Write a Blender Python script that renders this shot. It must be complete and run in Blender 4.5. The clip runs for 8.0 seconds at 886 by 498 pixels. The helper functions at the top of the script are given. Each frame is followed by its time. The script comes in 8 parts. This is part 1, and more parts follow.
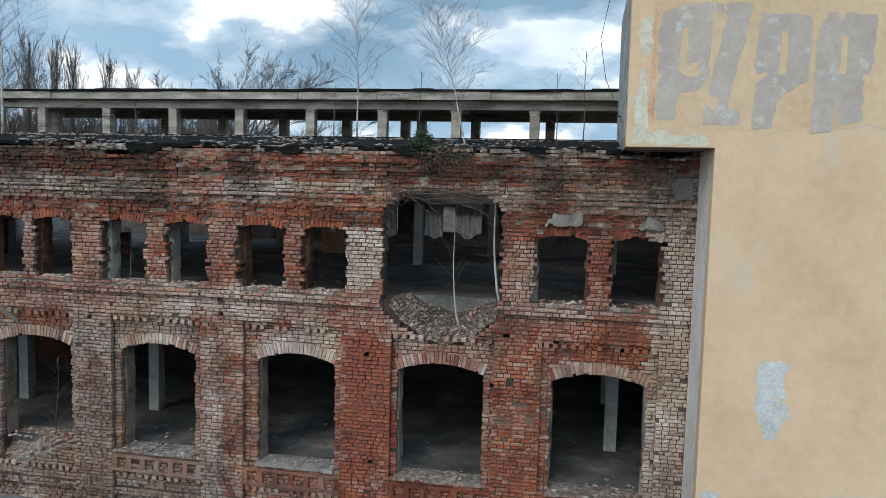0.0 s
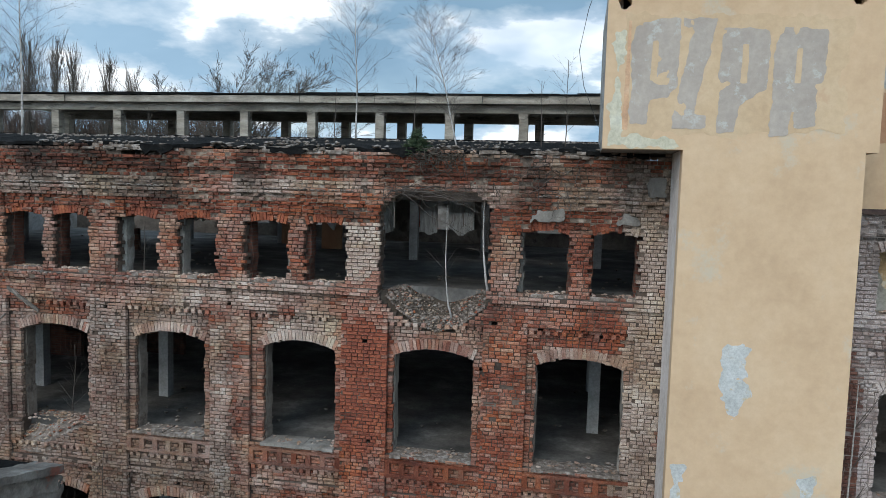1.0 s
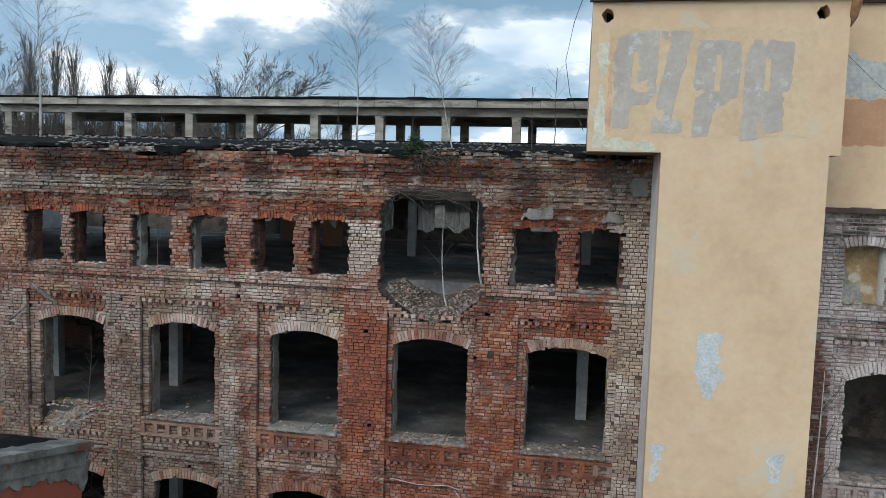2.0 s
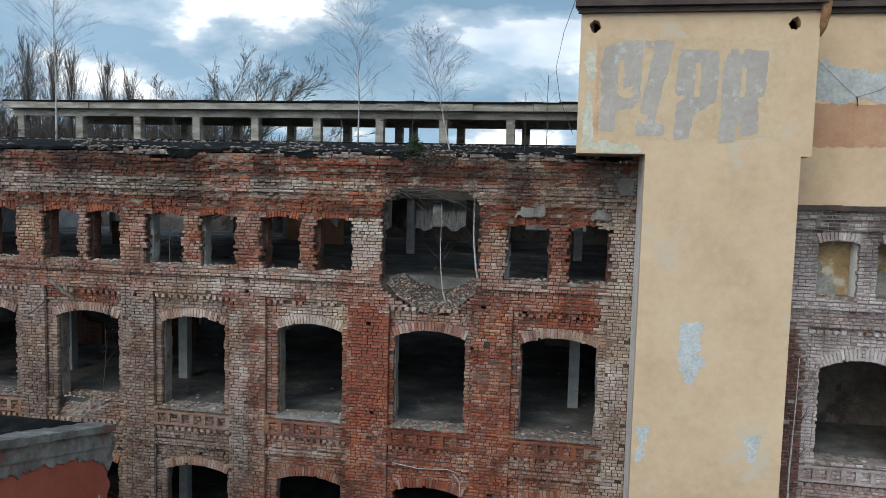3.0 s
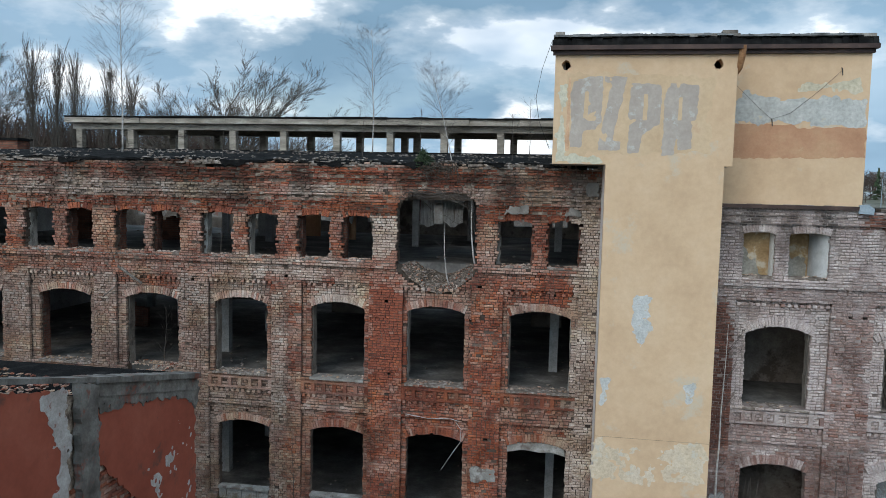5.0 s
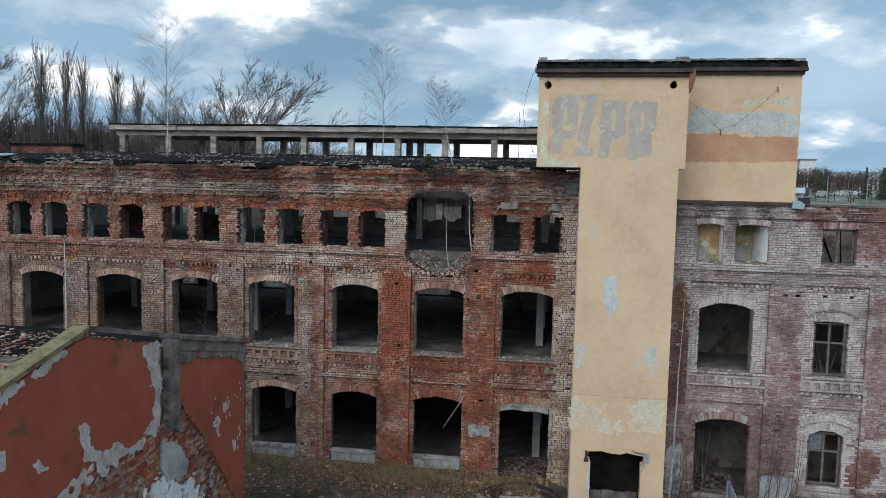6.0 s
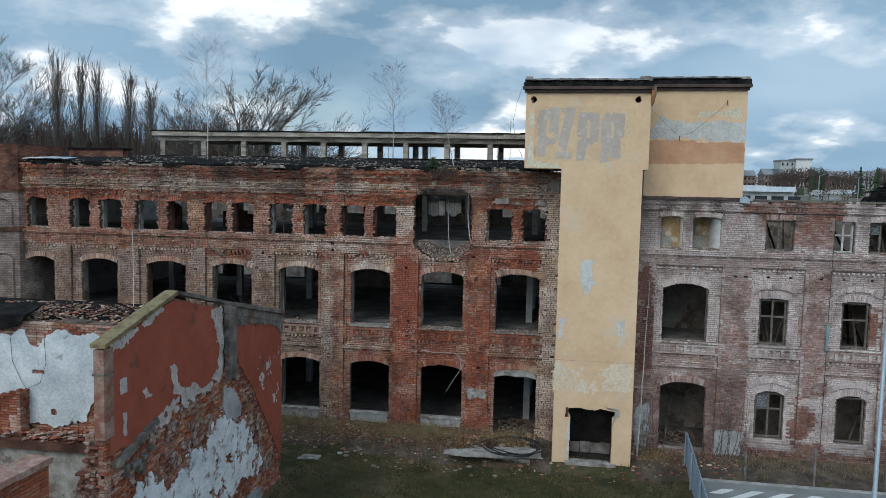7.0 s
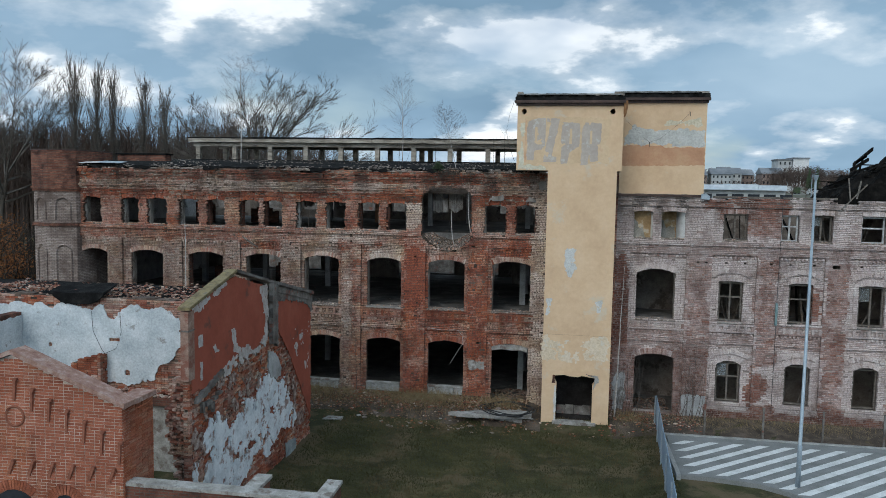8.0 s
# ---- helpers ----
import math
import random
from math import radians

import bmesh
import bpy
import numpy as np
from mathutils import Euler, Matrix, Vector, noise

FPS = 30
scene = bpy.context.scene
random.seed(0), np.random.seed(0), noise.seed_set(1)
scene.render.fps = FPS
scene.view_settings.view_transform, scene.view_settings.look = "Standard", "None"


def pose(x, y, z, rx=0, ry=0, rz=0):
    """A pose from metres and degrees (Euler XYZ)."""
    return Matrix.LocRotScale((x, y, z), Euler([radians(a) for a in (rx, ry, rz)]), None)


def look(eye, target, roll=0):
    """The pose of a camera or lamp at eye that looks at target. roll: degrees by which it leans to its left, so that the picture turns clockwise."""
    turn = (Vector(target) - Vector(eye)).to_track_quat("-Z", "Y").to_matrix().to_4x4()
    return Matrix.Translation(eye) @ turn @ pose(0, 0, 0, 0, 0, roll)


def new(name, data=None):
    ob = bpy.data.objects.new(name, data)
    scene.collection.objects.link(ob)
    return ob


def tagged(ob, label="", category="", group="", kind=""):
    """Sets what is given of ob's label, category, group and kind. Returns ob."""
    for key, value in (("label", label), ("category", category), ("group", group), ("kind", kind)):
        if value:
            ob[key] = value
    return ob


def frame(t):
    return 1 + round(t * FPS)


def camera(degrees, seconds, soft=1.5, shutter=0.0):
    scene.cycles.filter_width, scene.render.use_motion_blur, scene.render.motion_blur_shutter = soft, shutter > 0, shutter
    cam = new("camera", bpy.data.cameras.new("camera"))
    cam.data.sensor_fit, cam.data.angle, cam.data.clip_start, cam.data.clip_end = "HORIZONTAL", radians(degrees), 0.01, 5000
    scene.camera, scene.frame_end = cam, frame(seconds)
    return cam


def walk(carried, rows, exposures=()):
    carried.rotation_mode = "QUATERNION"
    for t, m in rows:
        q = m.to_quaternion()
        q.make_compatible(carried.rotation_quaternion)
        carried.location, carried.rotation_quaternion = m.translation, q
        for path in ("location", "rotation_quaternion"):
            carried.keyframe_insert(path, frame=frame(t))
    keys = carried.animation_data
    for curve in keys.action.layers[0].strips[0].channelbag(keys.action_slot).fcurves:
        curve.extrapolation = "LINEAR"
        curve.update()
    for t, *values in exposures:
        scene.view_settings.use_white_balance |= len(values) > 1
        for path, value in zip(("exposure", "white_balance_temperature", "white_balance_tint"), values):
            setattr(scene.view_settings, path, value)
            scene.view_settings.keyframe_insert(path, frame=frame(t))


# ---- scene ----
cam = camera(62.0, 8.0, soft=0.85)
PATH = [
    (0, (0.474, -13.846, 10.208), (0.102, -11.887, 10.041), 1.5),
    (0.5, (0.639, -14.379, 10.173), (0.275, -12.419, 10.007), 1.6),
    (1, (0.776, -14.917, 10.180), (0.411, -12.957, 10.013), 1.6),
    (1.5, (0.912, -15.434, 10.179), (0.546, -13.473, 10.012), 1.7),
    (2.8, (1.067, -16.651, 10.170), (0.721, -14.691, 10.003), 1.5),
    (3.5, (1.199, -17.433, 10.213), (0.849, -15.473, 10.047), 1.4),
    (4, (1.282, -18.236, 10.261), (0.936, -16.274, 10.094), 1.5),
    (4.5, (1.357, -19.398, 10.256), (1.022, -17.435, 10.090), 1.4),
    (5.8, (1.726, -23.957, 10.244), (1.417, -21.987, 10.077), 1.3),
    (6.5, (2.176, -26.807, 10.192), (1.863, -24.838, 10.025), 1.2),
    (7, (2.459, -29.045, 10.167), (2.147, -27.077, 10.000), 1.2),
    (7.5, (2.755, -31.283, 10.164), (2.44, -29.315, 9.997), 1.1),
    (8, (3.117, -33.638, 10.138), (2.799, -31.671, 9.971), 1.0),
]
walk(cam, [(t, look(eye, target, roll)) for t, eye, target, roll in PATH],
     exposures=[(0, 0.59), (1.5, 0.57), (3, 0.50), (4.5, 0.49), (6.5, 0.39), (8, 0.29)])

# ---- sky and light: an overcast spring day with broken cloud ----
SUN_UP, SUN_TURN = radians(38), radians(200)
world = bpy.data.worlds.new("sky")
scene.world = world
world.use_nodes = True
wt = world.node_tree
wt.nodes.clear()


def wnode(kind, **values):
    n = wt.nodes.new(kind)
    for k, v in values.items():
        n.inputs[k].default_value = v
    return n


sky = wt.nodes.new("ShaderNodeTexSky")
sky.sky_type, sky.sun_disc, sky.sun_elevation, sky.sun_rotation = "NISHITA", False, SUN_UP, SUN_TURN
sky_dim = wt.nodes.new("ShaderNodeVectorMath")
sky_dim.operation = "SCALE"
sky_dim.inputs["Scale"].default_value = 0.085
wt.links.new(sky.outputs[0], sky_dim.inputs[0])
coords = wt.nodes.new("ShaderNodeTexCoord")


# the cloud layer lies flat overhead, so that it closes up towards the horizon
split = wt.nodes.new("ShaderNodeSeparateXYZ")
wt.links.new(coords.outputs["Generated"], split.inputs[0])
height = wt.nodes.new("ShaderNodeMath")
height.operation = "MAXIMUM"
height.inputs[1].default_value = 0.0
wt.links.new(split.outputs[2], height.inputs[0])
lifted = wt.nodes.new("ShaderNodeMath")
lifted.operation = "ADD"
lifted.inputs[1].default_value = 0.30
wt.links.new(height.outputs[0], lifted.inputs[0])
layer = wt.nodes.new("ShaderNodeVectorMath")
layer.operation = "DIVIDE"
wt.links.new(coords.outputs["Generated"], layer.inputs[0])
wt.links.new(lifted.outputs[0], layer.inputs[1])


def cloud_field(shift, scale, detail, rough):
    mp = wt.nodes.new("ShaderNodeMapping")
    mp.inputs["Scale"].default_value, mp.inputs["Location"].default_value = (1, 1, 0.6), shift
    wt.links.new(layer.outputs[0], mp.inputs["Vector"])
    nz = wnode("ShaderNodeTexNoise", Scale=scale, Detail=detail, Roughness=rough)
    wt.links.new(mp.outputs[0], nz.inputs["Vector"])
    return nz.outputs["Fac"]


def wramp(fac, stops):
    r = wt.nodes.new("ShaderNodeValToRGB")
    while len(r.color_ramp.elements) < len(stops):
        r.color_ramp.elements.new(0.5)
    for e, (p, c) in zip(r.color_ramp.elements, stops):
        e.position, e.color = p, (*c, 1)
    wt.links.new(fac, r.inputs[0])
    return r.outputs[0]


def wmix(fac, a, b):
    m = wt.nodes.new("ShaderNodeMix")
    m.data_type = "RGBA"
    wt.links.new(fac, m.inputs[0])
    wt.links.new(a, m.inputs[6])
    wt.links.new(b, m.inputs[7])
    return m.outputs[2]


cover = wramp(cloud_field((0.35, 0.2, 0.1), 0.9, 5, 0.5), [(0.30, (0, 0, 0)), (0.46, (1, 1, 1))])
grey = wramp(cloud_field((5.3, 1.2, 0.0), 0.8, 5, 0.5), [(0.34, (0.165, 0.275, 0.385)), (0.50, (0.24, 0.37, 0.50)), (0.64, (0.34, 0.475, 0.60))])
white = wramp(cloud_field((1.5, 0.7, 0.42), 1.8, 8, 0.53), [(0.48, (0, 0, 0)), (0.545, (0.28, 0.28, 0.28)), (0.575, (0.80, 0.80, 0.80)), (0.66, (1, 1, 1))])
puff = wt.nodes.new("ShaderNodeRGB")
puff.outputs[0].default_value = (0.90, 0.94, 0.97, 1)
bright = wmix(white, grey, puff.outputs[0])
cloudy = wmix(cover, sky_dim.outputs[0], bright)
# the cloud layer is thin and bright round the hidden sun, behind the path's start, and dull away from it
toward = wt.nodes.new("ShaderNodeVectorMath")
toward.operation = "DOT_PRODUCT"
toward.inputs[1].default_value = (math.sin(SUN_TURN) * math.cos(SUN_UP), math.cos(SUN_TURN) * math.cos(SUN_UP), math.sin(SUN_UP))
wt.links.new(coords.outputs["Generated"], toward.inputs[0])
glow = wt.nodes.new("ShaderNodeMapRange")
glow.interpolation_type = "SMOOTHSTEP"
for key, v in (("From Min", -0.35), ("From Max", 1.0), ("To Min", 1.0), ("To Max", 2.2)):
    glow.inputs[key].default_value = v
wt.links.new(toward.outputs["Value"], glow.inputs["Value"])
back = wnode("ShaderNodeBackground", Strength=1.0)
wt.links.new(glow.outputs[0], back.inputs["Strength"])
wt.links.new(cloudy, back.inputs["Color"])
wout = wt.nodes.new("ShaderNodeOutputWorld")
wt.links.new(back.outputs[0], wout.inputs[0])

sun = new("sun", bpy.data.lights.new("sun", "SUN"))
sun.data.energy, sun.data.angle, sun.data.color = 1.05, radians(35), (1.0, 0.93, 0.83)
sun.matrix_world = look((20 * math.sin(SUN_TURN), 20 * math.cos(SUN_TURN), 20 * math.tan(SUN_UP)), (0, 0, 0))

# ---- materials ----
def tree_of(name):
    m = bpy.data.materials.new(name)
    m.use_nodes = True
    return m, m.node_tree, m.node_tree.nodes["Principled BSDF"]


def noise_node(nt, scale, detail=6, rough=0.6, stretch=None):
    co = nt.nodes.new("ShaderNodeTexCoord")
    src = co.outputs["Object"]
    if stretch:
        mp = nt.nodes.new("ShaderNodeMapping")
        mp.inputs["Scale"].default_value = stretch
        nt.links.new(src, mp.inputs[0])
        src = mp.outputs[0]
    n = nt.nodes.new("ShaderNodeTexNoise")
    n.inputs["Scale"].default_value, n.inputs["Detail"].default_value, n.inputs["Roughness"].default_value = scale, detail, rough
    nt.links.new(src, n.inputs["Vector"])
    return n.outputs["Fac"]


def ramp(nt, fac, stops):
    r = nt.nodes.new("ShaderNodeValToRGB")
    while len(r.color_ramp.elements) < len(stops):
        r.color_ramp.elements.new(0.5)
    for e, (p, c) in zip(r.color_ramp.elements, stops):
        e.position, e.color = p, ((*c, 1) if isinstance(c, tuple) else (c, c, c, 1))
    nt.links.new(fac, r.inputs[0])
    return r.outputs[0]


def mix(nt, fac, a, b, blend="MIX"):
    m = nt.nodes.new("ShaderNodeMix")
    m.data_type, m.blend_type = "RGBA", blend
    for sock, v in ((m.inputs[0], fac), (m.inputs[6], a), (m.inputs[7], b)):
        if isinstance(v, tuple):
            sock.default_value = (*v, 1)
        elif isinstance(v, (int, float)):
            sock.default_value = v
        else:
            nt.links.new(v, sock)
    return m.outputs[2]


def maths(nt, op, a, b=0.5):
    n = nt.nodes.new("ShaderNodeMath")
    n.operation, n.use_clamp = op, True
    for sock, v in zip(n.inputs, (a, b)):
        if isinstance(v, (int, float)):
            sock.default_value = v
        else:
            nt.links.new(v, sock)
    return n.outputs[0]


def relief(nt, bsdf, fac, strength=0.4, distance=0.02):
    b = nt.nodes.new("ShaderNodeBump")
    b.inputs["Strength"].default_value, b.inputs["Distance"].default_value = strength, distance
    nt.links.new(fac, b.inputs["Height"])
    nt.links.new(b.outputs[0], bsdf.inputs["Normal"])


def surface(name, dark, mid, light, scale=1.2, fine=18.0, rough=0.9, bump=0.4, depth=0.02, stretch=None, metal=0.0, stain=None, stain_scale=0.5, stain_at=0.58, grain=0.55):
    """A worn surface: three tones at two scales, fine relief, and stains where a colour is given."""
    m, nt, bsdf = tree_of(name)
    big, small = noise_node(nt, scale, 8, 0.65, stretch), noise_node(nt, fine, 6, 0.7)
    base = ramp(nt, big, [(0.32, dark), (0.5, mid), (0.68, light)])
    col = mix(nt, grain, base, ramp(nt, small, [(0.3, 0.32), (0.7, 0.72)]), "OVERLAY")
    if stain:
        st = ramp(nt, noise_node(nt, stain_scale, 9, 0.7, stretch), [(stain_at, 0.0), (stain_at + 0.07, 1.0)])
        col = mix(nt, maths(nt, "MULTIPLY", st, 0.85), col, stain)
    nt.links.new(col, bsdf.inputs["Base Color"])
    bsdf.inputs["Roughness"].default_value, bsdf.inputs["Metallic"].default_value = rough, metal
    bsdf.inputs["Specular IOR Level"].default_value = 0.25
    relief(nt, bsdf, mix(nt, 0.5, small, big), bump, depth)
    return m


OLD_CLAY = [(0.0, (0.080, 0.032, 0.025)), (0.28, (0.190, 0.060, 0.040)), (0.55, (0.300, 0.092, 0.053)), (0.8, (0.410, 0.138, 0.066)), (1.0, (0.520, 0.225, 0.125))]
OLD_WASH = [(0.0, (0.19, 0.12, 0.095)), (0.3, (0.34, 0.24, 0.195)), (0.6, (0.51, 0.41, 0.345)), (1.0, (0.74, 0.67, 0.595))]
PALE_WASH = [(0.0, (0.33, 0.25, 0.23)), (0.3, (0.44, 0.36, 0.34)), (0.6, (0.55, 0.475, 0.45)), (1.0, (0.67, 0.61, 0.585))]


def brick_material(name, single, clays=OLD_CLAY, washes=OLD_WASH, gain=1.0, warm=0.6):
    """Fired brick, from dark purple through red to orange, with old lime wash by the 'lime' attribute, soot and painted
    shade by a second one.
    """
    m, nt, bsdf = tree_of(name)
    if single:
        rnd = nt.nodes.new("ShaderNodeObjectInfo").outputs["Random"]
    else:
        rnd = nt.nodes.new("ShaderNodeNewGeometry").outputs["Random Per Island"]
    lime, soot_shade = nt.nodes.new("ShaderNodeAttribute"), nt.nodes.new("ShaderNodeAttribute")
    lime.attribute_name, soot_shade.attribute_name = "lime", "soot_shade"
    grain, patch, broad = noise_node(nt, 60, 5, 0.75), noise_node(nt, 9, 8, 0.75), noise_node(nt, 1.1, 6, 0.65)
    shade = maths(nt, "ADD", maths(nt, "MULTIPLY", rnd, 0.27), maths(nt, "SUBTRACT", maths(nt, "MULTIPLY", broad, 1.5), 0.40))
    clay, wash = ramp(nt, shade, clays), ramp(nt, shade, washes)
    speckle = mix(nt, 0.55, patch, noise_node(nt, 31, 5, 0.75))
    amount = maths(nt, "ADD", lime.outputs["Fac"], maths(nt, "SUBTRACT", maths(nt, "MULTIPLY", speckle, 1.9 * gain), 0.93 * gain))
    col = mix(nt, ramp(nt, amount, [(0.26, 0.0), (0.84, 1.0)]), clay, wash)
    col = mix(nt, 0.7, col, ramp(nt, grain, [(0.34, 0.14), (0.5, 0.5), (0.66, 0.88)]), "OVERLAY")
    col = mix(nt, maths(nt, "MULTIPLY", ramp(nt, noise_node(nt, 0.85, 7, 0.65), [(0.46, 0.0), (0.60, 1.0)]), warm), col, (0.96, 0.86, 0.62), "MULTIPLY")
    col = mix(nt, maths(nt, "MULTIPLY", ramp(nt, noise_node(nt, 1.3, 8, 0.7, (1, 1, 0.45)), [(0.50, 0.0), (0.64, 1.0)]), 0.7), col, (0.42, 0.36, 0.34), "MULTIPLY")
    pits = noise_node(nt, 34, 4, 0.8)
    col = mix(nt, ramp(nt, pits, [(0.28, 0.7), (0.37, 0.0)]), col, (0.030, 0.020, 0.015))
    specks = maths(nt, "MULTIPLY", ramp(nt, noise_node(nt, 41, 5, 0.8), [(0.60, 0.0), (0.70, 0.8)]), ramp(nt, lime.outputs["Fac"], [(0.1, 0.3), (0.7, 1.0)]))
    col = mix(nt, specks, col, (0.50, 0.42, 0.36))
    black = maths(nt, "MULTIPLY", soot_shade.outputs["Fac"], ramp(nt, patch, [(0.3, 0.55), (0.6, 1.0)]))
    col = mix(nt, black, col, (0.024, 0.020, 0.017))
    nt.links.new(col, bsdf.inputs["Base Color"])
    bsdf.inputs["Roughness"].default_value, bsdf.inputs["Specular IOR Level"].default_value = 0.92, 0.2
    relief(nt, bsdf, mix(nt, 0.5, grain, patch), 1.0, 0.04)
    return m


BRICK, BRICK_ONE = brick_material("old_brick", False), brick_material("old_brick_single", True)
WASHED_BRICK = brick_material("limed_brick", False, [(0.0, (0.105, 0.052, 0.042)), (0.4, (0.20, 0.092, 0.070)), (0.7, (0.28, 0.128, 0.090)), (1.0, (0.38, 0.18, 0.115))], PALE_WASH, 0.8, 0.1)
NEW_CLAY, NEW_WASH = [(0.0, (0.15, 0.048, 0.031)), (0.4, (0.28, 0.088, 0.05)), (0.7, (0.38, 0.135, 0.082)), (1.0, (0.48, 0.22, 0.14))], [(0.0, (0.28, 0.115, 0.07)), (1.0, (0.44, 0.28, 0.20))]
NEW_BRICK, NEW_BRICK_ONE = brick_material("newer_brick", False, NEW_CLAY, NEW_WASH), brick_material("newer_brick_single", True, NEW_CLAY, NEW_WASH)
MORTAR = surface("mortar", (0.034, 0.025, 0.020), (0.085, 0.062, 0.049), (0.18, 0.14, 0.112), 1.3, 40)
CREAM_MORTAR = surface("cream_mortar", (0.10, 0.075, 0.06), (0.22, 0.165, 0.125), (0.46, 0.38, 0.31), 6.5, 40, bump=0.7, stain=(0.05, 0.036, 0.028), stain_scale=2.6, stain_at=0.52)


def sooted(m):
    """Soot and other dark fields over a mortar, by an attribute of its faces."""
    nt, bsdf = m.node_tree, m.node_tree.nodes["Principled BSDF"]
    soot_shade = nt.nodes.new("ShaderNodeAttribute")
    soot_shade.attribute_name = "soot_shade"
    nt.links.new(mix(nt, soot_shade.outputs["Fac"], bsdf.inputs["Base Color"].links[0].from_socket, (0.024, 0.020, 0.017)), bsdf.inputs["Base Color"])


sooted(CREAM_MORTAR)
LIMED_MORTAR = surface("limed_mortar", (0.13, 0.10, 0.088), (0.23, 0.19, 0.172), (0.36, 0.31, 0.285), 1.3, 40)
RUBBLE = surface("rubble", (0.07, 0.055, 0.046), (0.17, 0.138, 0.115), (0.36, 0.32, 0.29), 9, 30)
CONCRETE = surface("weathered_concrete", (0.09, 0.08, 0.07), (0.19, 0.172, 0.152), (0.33, 0.305, 0.275), 1.6, 30, stretch=(1, 1, 0.5), stain=(0.05, 0.045, 0.04), stain_scale=1.3)
# near-black plaster: the shade inside the tower shaft is put into its colour
SHAFT_SHADE = surface("shaded_shaft_plaster", (0.010, 0.009, 0.008), (0.018, 0.016, 0.015), (0.035, 0.032, 0.03), 1.5, 14)
DULL = surface("dull_cement", (0.058, 0.050, 0.044), (0.115, 0.104, 0.093), (0.20, 0.19, 0.175), 2.2, 16, stain=(0.16, 0.055, 0.038), stain_scale=2.0, stain_at=0.57)
OLDFRAME = surface("old_concrete_frame", (0.14, 0.122, 0.10), (0.255, 0.228, 0.19), (0.40, 0.365, 0.31), 2.4, 30, stretch=(0.5, 1, 2.0), stain=(0.06, 0.05, 0.042), stain_scale=1.6, stain_at=0.57)
PALE = surface("pale_plaster", (0.15, 0.14, 0.125), (0.25, 0.24, 0.22), (0.37, 0.36, 0.34), 2.6, 22, stain=(0.12, 0.09, 0.075), stain_scale=2.0, stain_at=0.54)
YELLOW = surface("ochre_render", (0.49, 0.34, 0.212), (0.55, 0.388, 0.247), (0.585, 0.428, 0.282), 0.6, 6, bump=0.08, stain=(0.50, 0.43, 0.33), stain_scale=0.7, stain_at=0.58, grain=0.16)
GREYPAINT = surface("grey_overpaint", (0.335, 0.285, 0.245), (0.375, 0.325, 0.280), (0.42, 0.365, 0.315), 1.6, 10, bump=0.12, stain=(0.47, 0.46, 0.43), stain_scale=3.0, stain_at=0.56, grain=0.25)
RUSTPAINT = surface("brown_paint", (0.36, 0.19, 0.11), (0.42, 0.235, 0.14), (0.46, 0.29, 0.17), 1.2, 14, bump=0.12, stain=(0.52, 0.40, 0.24), stain_scale=1.6, stain_at=0.62, grain=0.2)
PEELED = surface("peeled_render", (0.36, 0.36, 0.345), (0.44, 0.445, 0.43), (0.50, 0.505, 0.49), 3.0, 20, stain=(0.47, 0.37, 0.23), stain_scale=4.0, stain_at=0.56)
REDWASH = surface("red_plaster", (0.21, 0.052, 0.031), (0.25, 0.066, 0.040), (0.285, 0.085, 0.053), 0.8, 8, bump=0.12, stain=(0.12, 0.055, 0.042), stain_scale=1.2, grain=0.2)
WHITEWASH = surface("white_plaster", (0.31, 0.345, 0.365), (0.42, 0.455, 0.47), (0.53, 0.555, 0.565), 1.1, 14, bump=0.25, stain=(0.22, 0.205, 0.19), stain_scale=2.4, stain_at=0.60)
FLAKING = surface("flaking_plaster", (0.37, 0.40, 0.42), (0.52, 0.55, 0.57), (0.64, 0.66, 0.67), 1.6, 14, bump=0.3, stain=(0.20, 0.11, 0.08), stain_scale=2.6, stain_at=0.54)
GREYPLASTER = surface("grey_plaster", (0.20, 0.20, 0.195), (0.29, 0.29, 0.285), (0.38, 0.38, 0.375), 1.6, 16, stain=(0.12, 0.11, 0.10), stain_scale=1.4)
TAR = surface("roofing_felt", (0.005, 0.005, 0.005), (0.009, 0.009, 0.009), (0.024, 0.023, 0.022), 2.6, 25, rough=0.9, bump=0.9, depth=0.04)
METAL = surface("galvanised_metal", (0.19, 0.23, 0.26), (0.24, 0.29, 0.325), (0.30, 0.35, 0.385), 1.2, 30, rough=0.45, bump=0.08, metal=0.3)
BLUESHEET = surface("blue_sheet", (0.16, 0.22, 0.28), (0.20, 0.27, 0.34), (0.26, 0.33, 0.40), 1.5, 30, rough=0.5, bump=0.1)
GUTTER = surface("brown_sheet_metal", (0.028, 0.018, 0.015), (0.05, 0.03, 0.025), (0.08, 0.05, 0.04), 2.0, 25, rough=0.5, bump=0.15)
RUST = surface("rusty_sheet", (0.16, 0.07, 0.03), (0.26, 0.13, 0.06), (0.34, 0.20, 0.10), 5, 30, rough=0.7)
PAVING = surface("grey_paving", (0.13, 0.135, 0.13), (0.165, 0.17, 0.165), (0.20, 0.205, 0.20), 1.0, 25, bump=0.15)
WHITEPAINT = surface("white_marking", (0.40, 0.41, 0.40), (0.50, 0.51, 0.50), (0.58, 0.59, 0.58), 2.0, 25, bump=0.1)
KERB = surface("kerb_concrete", (0.17, 0.17, 0.16), (0.25, 0.25, 0.24), (0.33, 0.33, 0.32), 3, 30)
TURF = surface("short_turf", (0.018, 0.020, 0.009), (0.036, 0.037, 0.014), (0.072, 0.062, 0.028), 0.9, 8, bump=0.8, depth=0.05, stain=(0.095, 0.073, 0.042), stain_scale=0.4, stain_at=0.51)
